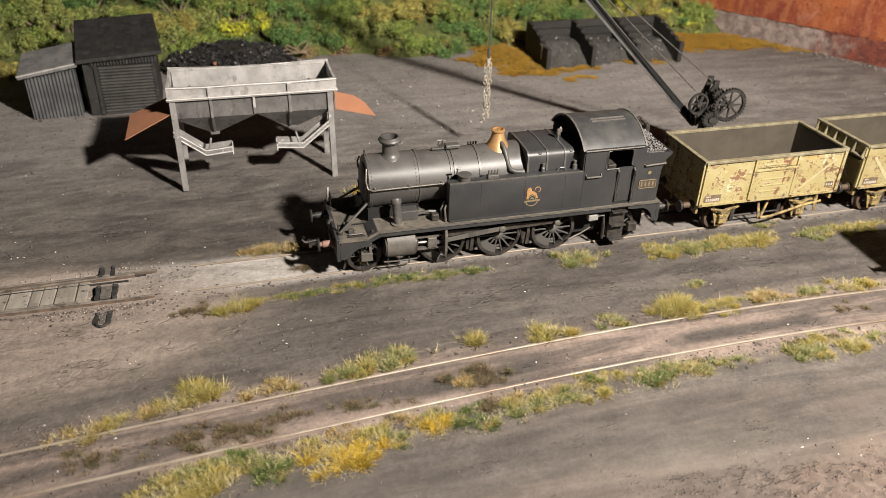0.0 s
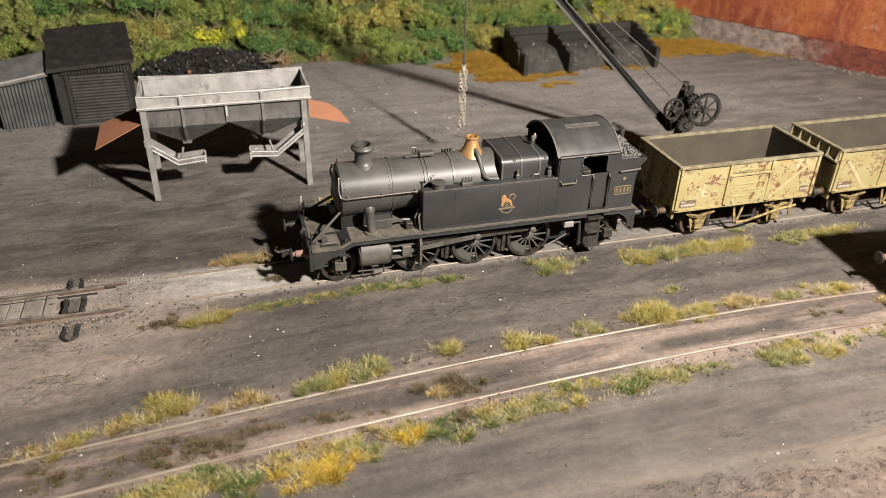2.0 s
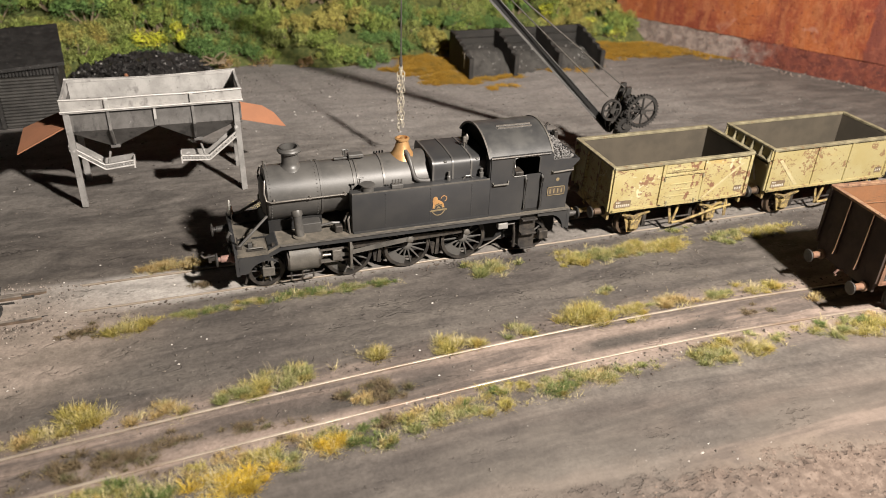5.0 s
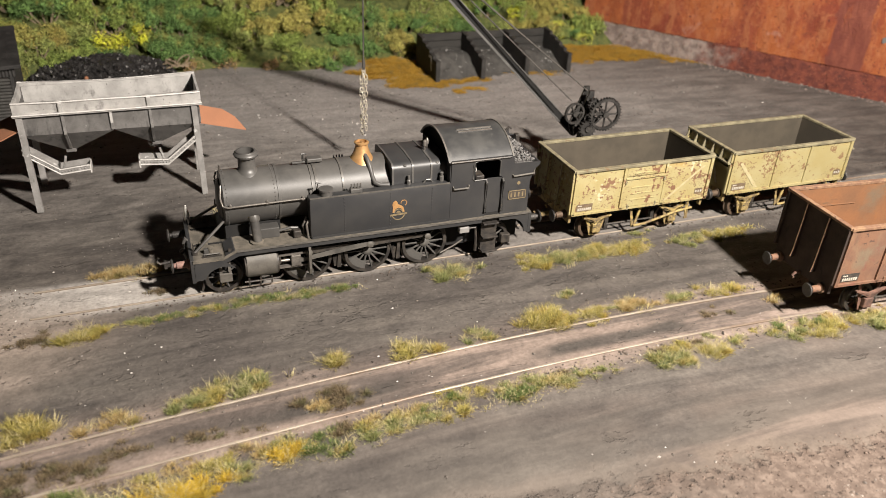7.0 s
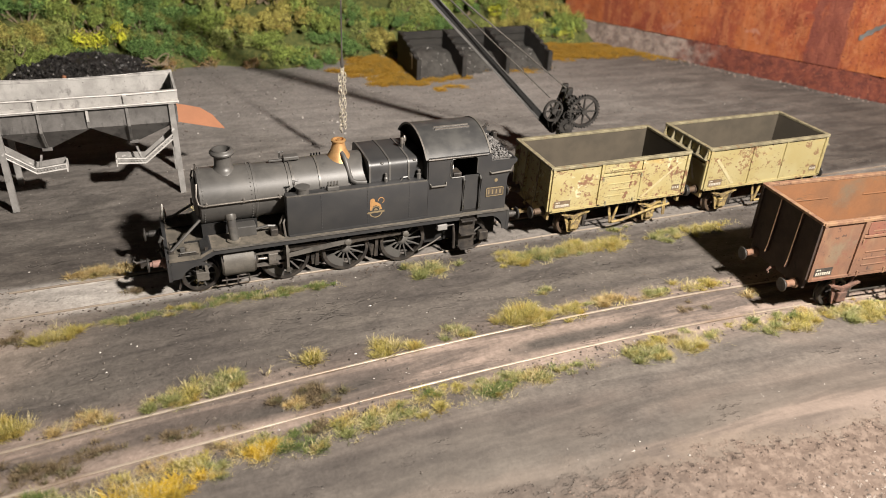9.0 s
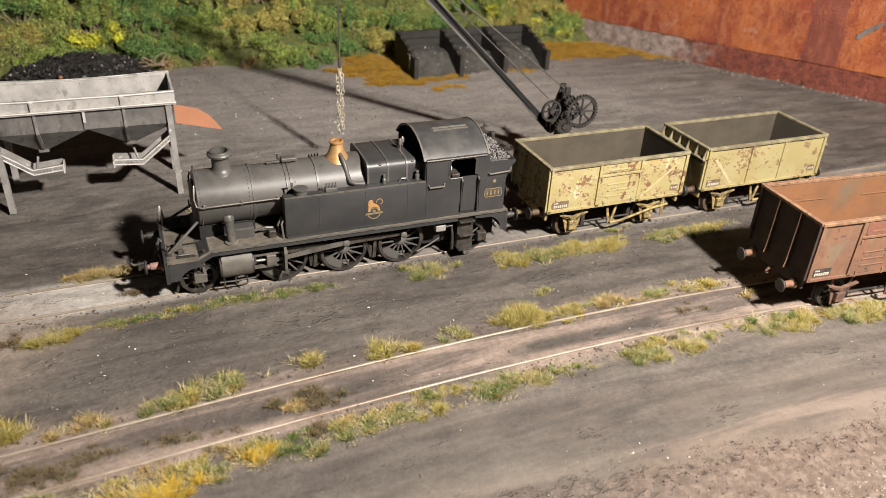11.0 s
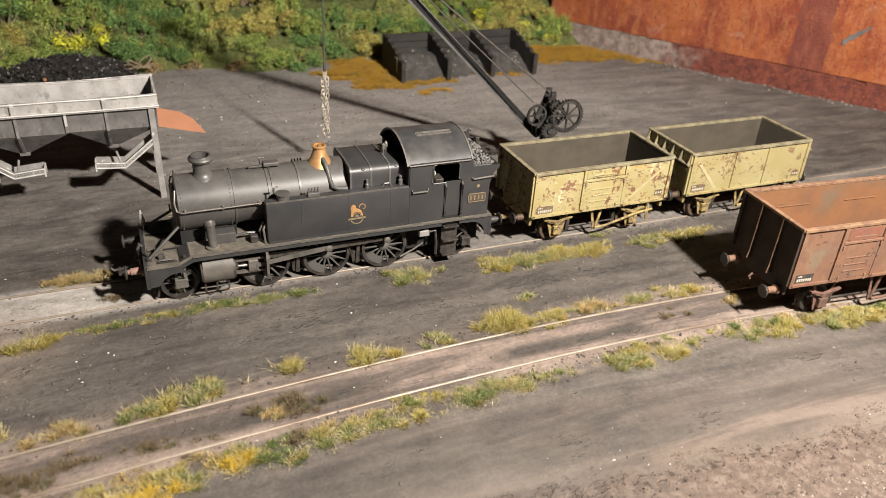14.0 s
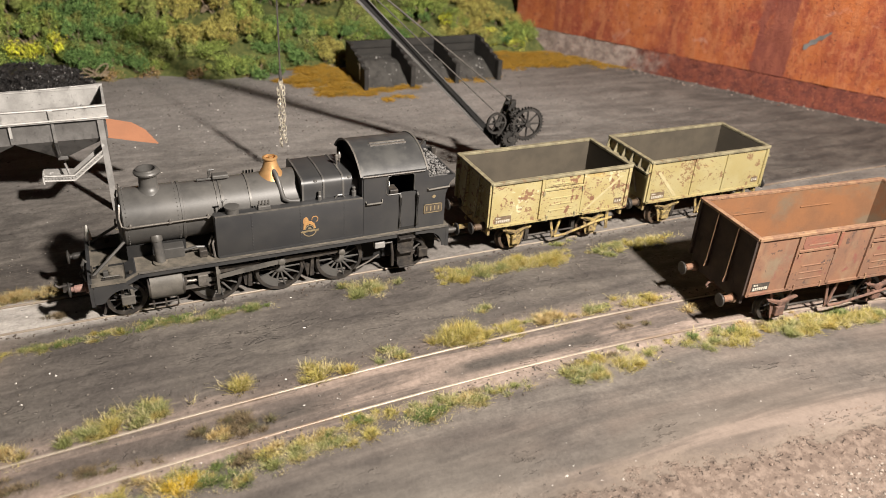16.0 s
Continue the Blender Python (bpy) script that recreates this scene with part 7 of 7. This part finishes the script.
bx = [x for x in range(-330, 391, 10)]
by = [0, 8, 18, 30, 46, 66, 90, 130, 180]


def bank_edge(x):
    return 470 + 6 * math.sin(x / 31) + 5 * math.sin(x / 13 + 1) + (12 if x > 195 else 0)


rows = [[bm.verts.new((x, bank_edge(x) + d, -1.2 + (60 * (1 - math.exp(-d / 62))) * (0.9 + 0.2 * noise.noise(Vector((x / 40, d / 30, 2)))) - (0.6 if d == 0 else 0))) for x in bx] for d in by]
for a, b in zip(rows, rows[1:]):
    for i in range(len(bx) - 1):
        bm.faces.new((a[i], a[i + 1], b[i + 1], b[i]))
part("earth_bank", bm, M_SOIL, None, "dark earth bank under the bushes", smooth=True)
tagged(bpy.data.objects["earth_bank"], category="bank", kind="structure")


def bank_z(d):
    return 60 * (1 - math.exp(-max(0, d) / 62))


r = random.Random(21)
deep, fresh, pale_, olive = "dark green leafy bush on the bank", "fresh green leafy bush on the bank", "pale green bush on the bank", "olive green bush on the bank"
kinds = ((L_DARK, deep), (L_DARK, deep), (L_MID, fresh), (L_DARK, deep), (L_MID, fresh), (L_PALE, pale_), (L_OLIVE, olive), (L_OLIVE, olive))
n = 0
for row, (d0, hh) in enumerate(((9, 9), (27, 12), (48, 14), (74, 16), (104, 18))):
    x = -150 - 14 * row
    while x < 372:
        wide = r.uniform(13, 30)
        m_, lab = kinds[max(0, min(7, int(4 + 7.5 * noise.noise(Vector((x / 48, row * 0.8, 5.5))) + r.uniform(-1.2, 1.2))))]
        d = d0 + r.uniform(-9, 9)
        y = bank_edge(x) + d
        limit = 489 - (x - 372) * 1.48 - 8
        if y < limit:
            bush(x, y, wide * 0.7, 14, hh * r.uniform(0.6, 1.6), m_, lab, 100 + n, int(wide * 165 if row < 3 else wide * 110), 0.95 if row < 2 else 1.1, bank_z(d) - 3)
        n += 1
        x += wide * 0.62
for k, (x, h_) in enumerate(((8, 9), (20, 7), (33, 13))):
    bush(x, 486, 4.5, 3.5, h_, L_LIME, "bright yellow-green flowering sprig", 930 + k, 420, 1.2, 13)
bush(-150, 470, 16, 8, 12, L_LIME, "bright yellow-green flowering bush", 902, 900, 1.4, 10)
bush(306, 500, 9, 5, 6, L_LIME, "bright yellow-green flowering bush", 903, 700, 1.3, 20)
bush(340, 492, 14, 10, 14, L_CORNER, "yellow-green bush by the wall", 904, 1500, 1.2, 2)
bush(352, 484, 14, 9, 11, L_CORNER, "yellow-green bush by the wall", 905, 1300, 1.2, 1)
bush(360, 492, 10, 9, 12, L_CORNER, "yellow-green bush in the corner by the wall", 906, 1300, 1.1, 6)
bush(352, 505, 13, 9, 16, L_DARK, "dark green leafy bush in the corner by the wall", 907, 1500, 1.1, 14)
bush(338, 512, 13, 9, 16, L_OLIVE, "olive green bush by the wall", 908, 1400, 1.1, 16)
for k, (x, w_) in enumerate(((60, 7), (86, 9), (112, 6), (148, 8), (-58, 8))):
    bush(x, bank_edge(x) + 1.5, w_, 4, 4.5, L_BROWN, "small dry brown scrub at the foot of the bank", 940 + k, 420, 0.9, 0)
dead = thing("dead_creeper", 51, 464, 6, "tangle of dry pale creeper on the bank", "plant")
for k in range(5):
    rr = random.Random(60 + k)
    pts = [(rr.uniform(-4, 4), rr.uniform(-3, 3), 0)]
    a = rr.uniform(0, 6)
    for j in range(12):
        a += rr.uniform(0.3, 0.7)
        pts.append((pts[-1][0] + 2.2 * math.cos(a), pts[-1][1] + 0.8 * math.sin(a), max(0, pts[-1][2] + 1.6 * math.sin(a + k))))
    part("stem", pipe(B(), pts, 0.42, 5), M_TWIG, dead)


# ---- grass ----
def grass_material(name, a, b, tip):
    m, nt, bsdf = start(name)
    geo = nt.nodes.new("ShaderNodeNewGeometry")
    col = blend(nt, geo.outputs["Random Per Island"], a, b)
    col = blend(nt, ramp(nt, grain(nt, coords(nt), 5, 3), 0.5, 0.68), col, tip)
    nt.links.new(col, bsdf.inputs["Base Color"])
    bsdf.inputs["Roughness"].default_value = 0.7
    bsdf.inputs["Specular IOR Level"].default_value = 0.25
    return m


GRASS = {
    "green": grass_material("green_static_grass", (0.105, 0.125, 0.042), (0.29, 0.295, 0.11), (0.36, 0.285, 0.10)),
    "yellow": grass_material("yellow_green_static_grass", (0.16, 0.145, 0.04), (0.46, 0.385, 0.11), (0.33, 0.245, 0.06)),
    "straw": grass_material("straw_static_grass", (0.26, 0.18, 0.07), (0.46, 0.34, 0.15), (0.25, 0.21, 0.08)),
    "orange": grass_material("orange_static_grass", (0.36, 0.23, 0.02), (0.62, 0.44, 0.05), (0.34, 0.25, 0.04)),
    "pale": grass_material("pale_dry_grass", (0.34, 0.29, 0.15), (0.58, 0.50, 0.28), (0.42, 0.36, 0.14)),
    "brown": grass_material("brown_static_grass", (0.10, 0.075, 0.045), (0.20, 0.15, 0.085), (0.13, 0.12, 0.06)),
    "lowgreen": grass_material("dark_green_static_grass", (0.07, 0.10, 0.03), (0.15, 0.19, 0.055), (0.26, 0.20, 0.06)),
    "ochre": grass_material("ochre_flock", (0.38, 0.22, 0.03), (0.52, 0.31, 0.05), (0.30, 0.20, 0.05)),
}
WORDS = {"green": "green", "yellow": "yellow-green", "straw": "straw-coloured", "orange": "orange-yellow", "brown": "brown dried", "lowgreen": "short dark green", "ochre": "ochre mossy"}


def blades(r, count, rx, ry, h, seed, spread, wide):
    """Thin tapering blades that fan out from several clumps in an uneven patch."""
    vs, fs, clumps = [], [], []
    for _ in range(max(3, int(rx * ry / 3.2))):
        a, d = r.uniform(0, 6.28), math.sqrt(r.random()) * 0.9
        edge = 1 + 0.35 * math.sin(3 * a + seed) + 0.2 * math.sin(5 * a + 2 * seed)
        clumps.append((d * rx * math.cos(a) * edge, d * ry * math.sin(a) * edge, r.uniform(0.7, 1.25) * (1.1 - 0.45 * d), r.uniform(0.9, 1.9)))
    for _ in range(count):
        cx, cy, tall, rad = clumps[r.randrange(len(clumps))]
        ox, oy = r.gauss(0, 0.5), r.gauss(0, 0.5)
        rad *= 2.4 if wide > 1.5 else 1.0
        p = Vector((cx + ox * rad, cy + oy * rad * 0.8, -0.5))
        ln = h * r.uniform(0.5, 1.2) * tall * (1.02 if wide < 1.5 else 1.5)
        lean = Vector((ox * 0.75 + r.gauss(0, spread * 0.72), oy * 0.75 + r.gauss(0, spread * 0.72), 1)).normalized()
        b = r.uniform(0, 3.14)
        w = Vector((math.cos(b), math.sin(b), 0)) * r.uniform(0.05, 0.09) * wide
        mid = p + lean * ln * 0.55
        tip = p + lean * ln + Vector((lean.x, lean.y, -0.25)) * ln * 0.35
        k = len(vs)
        vs += [p - w, p + w, mid + w * 0.8, mid - w * 0.8, tip]
        fs += [(k, k + 1, k + 2, k + 3), (k + 3, k + 2, k + 4)]
    return vs, fs


def tuft(x, y, rx, ry, h, tone, seed, density=1.0, label="", turn=0.0, spread=0.5):
    """A clump of static grass."""
    r = random.Random(seed)
    t = thing("grass_tuft", x, y, level(x, y), label or f"{WORDS[tone]} grass tuft growing in the ash", "grass", turn, "grass tufts")
    count = int(density * (110 + 42 * rx * ry) * (1.8 if tone == "ochre" else 1))
    mesh_of("grass", *blades(r, count, rx, ry, h, seed, spread, 1.7 if tone == "ochre" else 1.0), GRASS[tone], t, "stuff")
    if tone not in ("ochre", "brown"):
        mesh_of("dry_grass", *blades(r, int(count * 0.2), rx * 1.1, ry * 1.15, h * 1.15, seed, spread * 1.3, 0.9), GRASS["pale"], t, "stuff")
    return t


# grass along the rails: x, y, half length, half width, height, tone
for k, row in enumerate((
    (-41.5, 131.8, 8.1, 3.6, 3.2, "straw"),
    (-32, 134.1, 6.3, 2.8, 3.2, "yellow"),
    (-24.9, 136.7, 5.4, 2.4, 3.4, "straw"),
    (-17.6, 137.9, 5.4, 2.7, 4, "yellow"),
    (-10.6, 140.8, 9.5, 4.8, 5, "yellow"),
    (10.6, 138.3, 8.5, 3.4, 3.4, "straw"),
    (33.8, 140.3, 8.1, 4.1, 3.4, "green"),
    (40.9, 142, 6.4, 2.9, 3.4, "yellow"),
    (51.4, 143.8, 10.2, 4.6, 4, "green"),
    (78.1, 145.7, 4.7, 2.8, 4.5, "yellow"),
    (104.4, 144.5, 8.3, 4.1, 4, "yellow"),
    (128.3, 146.2, 6.6, 3.3, 3, "green"),
    (153.5, 147.9, 11.7, 5.8, 5, "yellow"),
    (169.1, 145.3, 9.7, 3.9, 3, "yellow"),
    (189.1, 147.2, 9.6, 3.8, 3.6, "straw"),
)):
    tuft(*row, 300 + k)
# grass along the rails: x, y, half length, half width, height, tone
for k, row in enumerate((
    (209, 147.2, 7.6, 3, 2.6, "green"),
    (228.7, 147.3, 11, 3.8, 3, "yellow"),
    (168.3, 161.4, 4.5, 2.7, 2.4, "green"),
    (-13.9, 122.3, 11.1, 5, 2.6, "brown"),
    (1.5, 122.6, 11.1, 5, 2.6, "brown"),
    (76.8, 130.5, 11.8, 4.7, 3.4, "brown"),
    (68.7, 128.3, 5.4, 2.7, 2.4, "straw"),
    (-38.9, 121.4, 9.6, 4.8, 2.2, "brown"),
    (32.9, 126.4, 9.5, 3.3, 1.8, "brown"),
    (14.6, 125.9, 9.5, 3.8, 2, "brown"),
    (217.8, 135.7, 7, 3.5, 2.2, "brown"),
    (49.7, 124.1, 5.2, 2.1, 1.6, "brown"),
    (27.1, 104.6, 11.3, 5.7, 5, "orange"),
    (9.7, 105.7, 8.9, 4.4, 3.4, "lowgreen"),
    (-6.5, 104.6, 11.3, 5.7, 3.6, "yellow"),
)):
    tuft(*row, 340 + k)
# grass along the rails: x, y, half length, half width, height, tone
for k, row in enumerate((
    (-19.2, 102.9, 10.5, 5.3, 3.4, "yellow"),
    (41.6, 109.8, 6.6, 3.3, 3, "green"),
    (55.9, 111, 6.7, 3, 3.4, "orange"),
    (68.8, 111, 9.3, 3.7, 3, "lowgreen"),
    (84.2, 112.2, 9.5, 3.8, 3, "green"),
    (96.3, 112.8, 7.9, 3.2, 2.6, "green"),
    (107.8, 112.6, 7.2, 2.9, 2.6, "yellow"),
    (127.8, 114.9, 11.2, 4.5, 2.8, "lowgreen"),
    (143.6, 116.2, 10.6, 3.7, 2.6, "green"),
    (159.1, 117.7, 9, 2.7, 2, "green"),
    (185.7, 115.6, 11.6, 4.6, 3.2, "green"),
    (203.2, 115.2, 8.7, 3.5, 3.4, "yellow"),
    (2.3, 184.6, 8.4, 4.4, 4.2, "yellow"),
    (-12, 186.9, 9.4, 4.7, 2, "brown"),
    (18.2, 187.7, 8.3, 2.2, 2.0, "green"),
)):
    tuft(*row, 380 + k)
# grass along the rails: x, y, half length, half width, height, tone
for k, row in enumerate((
    (56, 190.3, 9.5, 3.3, 2, "lowgreen"),
    (70.3, 191, 9.7, 3.4, 2, "lowgreen"),
    (135, 187.9, 10.8, 5.4, 3.6, "green"),
    (168.7, 188.2, 7.1, 3.6, 3.2, "yellow"),
    (178.4, 187.4, 10.9, 4.3, 2.8, "green"),
    (196.2, 186.6, 11.1, 3.9, 3, "yellow"),
    (211.8, 185.9, 11.4, 4, 3.2, "yellow"),
    (243, 185.1, 12, 4.2, 3, "green"),
    (262.3, 184.3, 12.4, 4.3, 3.2, "yellow"),
    (30.1, 187.6, 10.4, 2.2, 1.8, "lowgreen"),
    (42.3, 189.2, 9.4, 1.8, 1.8, "yellow"),
    (54.8, 189.4, 8.3, 1.5, 1.4, "straw"),
)):
    tuft(*row, 420 + k)
# grass along the rails: x, y, half length, half width, height, tone
for k, row in enumerate((
    (66, 189.7, 10.4, 3.1, 2, "lowgreen"),
    (79.5, 189.8, 10.5, 3.1, 2, "lowgreen"),
    (91.6, 190.6, 7.4, 2.2, 2, "lowgreen"),
    (50.1, 203, 7.6, 4.5, 3, "brown"),
    (50.2, 204.8, 5.4, 2.7, 3, "straw"),
    (27.8, 205.1, 6.5, 3.3, 2, "brown"),
    (12.5, 222.4, 10.4, 3.6, 3.4, "straw"),
    (24.2, 221.5, 10.3, 3.6, 3, "straw"),
    (36.4, 222.2, 9.1, 2.7, 2.6, "straw"),
    (48, 222.5, 10.3, 3.1, 2.6, "yellow"),
    (58.2, 224.6, 10.3, 4.1, 3.6, "yellow"),
    (69.5, 224.8, 8.1, 3.2, 3, "straw"),
    (70, 259.3, 14.5, 8, 5.5, "orange"),
    (70.7, 261.7, 11.4, 5.7, 5.5, "yellow"),
    (187.3, 184.5, 11.4, 4.6, 3.2, "green"),
)):
    tuft(*row, 460 + k)
# grass along the rails: x, y, half length, half width, height, tone
for k, row in enumerate((
    (169.6, 184, 6.7, 3.3, 3.4, "yellow"),
    (205.4, 184.1, 12.8, 4.5, 3.4, "yellow"),
    (223.6, 196.3, 7.4, 3, 2, "green"),
    (237.7, 115.3, 9.6, 3.9, 2.6, "green"),
    (252.9, 114.7, 12.2, 4.9, 2.8, "yellow"),
    (272.5, 112.4, 12.7, 5.1, 3, "green"),
    (285.3, 111, 13, 5.2, 3.2, "yellow"),
    (303.4, 108.6, 13.5, 4.7, 3.2, "yellow"),
    (315.4, 106.9, 11.3, 4, 3, "green"),
    (244.5, 135.9, 4.5, 1.8, 3, "straw"),
    (193.3, 449.5, 18.2, 16.4, 1.6, "ochre"),
    (198.9, 425.2, 17.6, 12.3, 1.6, "ochre"),
    (217.7, 416.6, 11.7, 7, 1.4, "ochre"),
    (240.4, 417.1, 9.9, 5, 1.4, "ochre"),
    (272.9, 423.6, 12.4, 6.2, 1.4, "ochre"),
)):
    tuft(*row, 500 + k)
# grass along the rails: x, y, half length, half width, height, tone
for k, row in enumerate((
    (295.7, 421.8, 14.7, 8.8, 1.4, "ochre"),
    (334.6, 450.8, 18, 14.4, 1.8, "ochre"),
    (362, 453.1, 25.5, 15.3, 1.6, "ochre"),
    (389.4, 443.4, 25.8, 12.9, 1.5, "ochre"),
    (407.6, 428.2, 18.7, 9.4, 1.3, "ochre"),
    (194, 470.1, 12.6, 10.1, 1.6, "ochre"),
    (334.3, 469.5, 20.1, 14.1, 2, "ochre"),
    (366.9, 465.6, 25, 12.5, 2, "ochre"),
    (389.6, 452.5, 20.5, 10.3, 2, "ochre"),
    (412.2, 439.5, 18.3, 9.2, 1.8, "ochre"),
    (187.8, 452.2, 17.8, 12.5, 2, "ochre"),
    (195.3, 425.1, 13.3, 8, 1.8, "ochre"),
    (185.6, 473.1, 12.3, 8.6, 2, "ochre"),
    (179.1, 441.5, 15.5, 10.8, 2, "ochre"),
    (197.8, 459.2, 18.1, 12.7, 2, "ochre"),
)):
    tuft(*row, 540 + k)
# grass along the rails: x, y, half length, half width, height, tone
for k, row in enumerate((
    (206.2, 441.3, 13.7, 8.2, 1.8, "ochre"),
    (188.5, 414.9, 13, 6.5, 1.6, "ochre"),
    (341.4, 455.3, 26.4, 13.2, 1.8, "ochre"),
    (372.5, 445.3, 26.7, 10.7, 1.8, "ochre"),
    (206.6, 412.7, 11.2, 5.6, 1.4, "ochre"),
    (425.2, 421, 18.1, 9.1, 1.4, "ochre"),
    (180.8, 485.5, 14.6, 8.8, 2, "yellow"),
    (224.3, 397.7, 11, 4.4, 1.2, "ochre"),
)):
    tuft(*row, 580 + k)


# a mixed green and straw strip on the near side of the curved road
strip = random.Random(88)
for lo, hi in ((-20, 158), (178, 214), (224, 300)):
    x = lo
    while x < hi:
        tone = strip.choice(("green", "lowgreen", "yellow", "green", "brown", "straw"))
        tuft(x, front_centre(x) - GAUGE / 2 - strip.uniform(3.5, 7.0), strip.uniform(3.5, 6.0), strip.uniform(2.0, 3.2), strip.uniform(1.5, 2.7), tone, 700 + int(x))
        x += strip.uniform(4.0, 6.5)
# a low fringe on the near side of the siding
x = 4
while x < 98:
    tuft(x, 188.0 + 0.025 * x + strip.uniform(-1.2, 1.0), strip.uniform(3.0, 5.5), strip.uniform(1.0, 1.7), strip.uniform(0.9, 1.7), strip.choice(("green", "lowgreen", "straw", "yellow") if x < 50 else ("green", "lowgreen", "lowgreen", "brown")), 1900 + int(x))
    x += strip.uniform(4.0, 6.5)
# a thin fringe on the far side of the curved road
x = 150
while x < 234:
    tuft(x, front_centre(x) + GAUGE / 2 + strip.uniform(2.5, 5.0), strip.uniform(3.5, 5.5), strip.uniform(1.4, 2.2), strip.uniform(1.3, 2.2), strip.choice(("green", "straw", "brown", "yellow")), 1700 + int(x))
    x += strip.uniform(5.0, 8.0)

# ---- specks and stones ----
def stone_material(name, dark, pale):
    m, nt, bsdf = start(name)
    geo = nt.nodes.new("ShaderNodeNewGeometry")
    nt.links.new(blend(nt, geo.outputs["Random Per Island"], dark, pale), bsdf.inputs["Base Color"])
    bsdf.inputs["Roughness"].default_value = 0.8
    return m


def scatter(name, label, m, seed, count, area, lo, hi):
    r = random.Random(seed)
    vs, fs = [], []
    for _ in range(count):
        x, y = area(r)
        s = lo + (hi - lo) * r.random() ** 3
        z = level(x, y) + s * 0.2
        k = len(vs)
        for dx, dy, dz in ((1, 0, 0), (0, 1, 0), (-1, 0, 0), (0, -1, 0), (0, 0, 0.8), (0, 0, -0.8)):
            vs.append(Vector((x + dx * s * r.uniform(0.6, 1.2), y + dy * s * r.uniform(0.6, 1.2), z + dz * s * r.uniform(0.6, 1.1))))
        fs += [(k, k + 1, k + 4), (k + 1, k + 2, k + 4), (k + 2, k + 3, k + 4), (k + 3, k, k + 4), (k + 1, k, k + 5), (k + 2, k + 1, k + 5), (k + 3, k + 2, k + 5), (k, k + 3, k + 5)]
    ob = mesh_of(name, vs, fs, m, None, "stuff", label)
    return tagged(ob, category="stones")


def crumbs(r):
    while True:
        x, y = r.uniform(-140, 420), r.uniform(60, 470)
        if noise.noise(Vector((x / 30, y / 22, 3))) + (0.35 if y > 114 else -0.15) > r.random():
            return x, y


M_CHIP = stone_material("pale_stone_chips", (0.25, 0.22, 0.19), (0.75, 0.72, 0.67))
M_GRIT = stone_material("brown_grey_grit", (0.06, 0.048, 0.04), (0.36, 0.305, 0.26))
scatter("white_stones", "larger white stones lying in the yard", M_CHIP, 15, 120, lambda r: (r.gauss(150, 60), r.gauss(395, 38)), 0.25, 0.95)
scatter("stone_chips", "scattered pale stone chips on the ash", M_CHIP, 5, 900, crumbs, 0.13, 0.6)
scatter("ash_crumbs", "small dark crumbs of ash and earth", surface("ash_crumb", (0.06, 0.055, 0.05), (0.14, 0.12, 0.10), 3, 0.9), 6, 6500, crumbs, 0.16, 0.75)
scatter("earth_clods", "brown clods of churned earth", surface("earth_clod", (0.12, 0.085, 0.066), (0.18, 0.135, 0.108), 3, 0.9), 8, 4200,
        lambda r: (105 + 170 * r.random(), 22 + 50 * r.random() ** 1.2), 0.12, 0.6)
scatter("edge_gravel", "pale gravel at the edge of the churned earth", M_GRIT, 19, 1500,
        lambda r: (185 + 130 * r.random(), 53.5 - 22 * r.random() ** 0.8 + r.gauss(0, 1.0)), 0.2, 0.75)
scatter("points_crumbs", "dark and pale crumbs round the points", M_GRIT, 23, 1100, lambda r: (r.gauss(-42, 15), 206 + r.choice((-13.5, -11.5, 11.5, 14.0, 0.0)) + r.gauss(0, 2.4)), 0.15, 0.7)
scatter("cinders", "pale rubble at the foot of the wall", M_MORTAR, 9, 420, lambda r: (lambda t: (372 + 150 * t + r.uniform(-9, 5), 486 - 222 * t + r.uniform(-9, 5)))(r.random() ** 1.4), 0.4, 1.6)


def trackside(r):
    x = r.uniform(-120, 320)
    if r.random() < 0.6:
        return x, front_centre(x) + r.choice((-1, 1)) * (GAUGE / 2 + 1.2 + abs(r.gauss(0, 4.5)))
    return x, TRACK_Y - GAUGE / 2 - 1.2 - abs(r.gauss(0, 4.0))


scatter("trackside_clods", "dark crumbs of earth lying beside the rails", surface("dark_clod", (0.045, 0.036, 0.03), (0.095, 0.075, 0.06), 3, 0.9), 12, 3000, trackside, 0.15, 0.75)
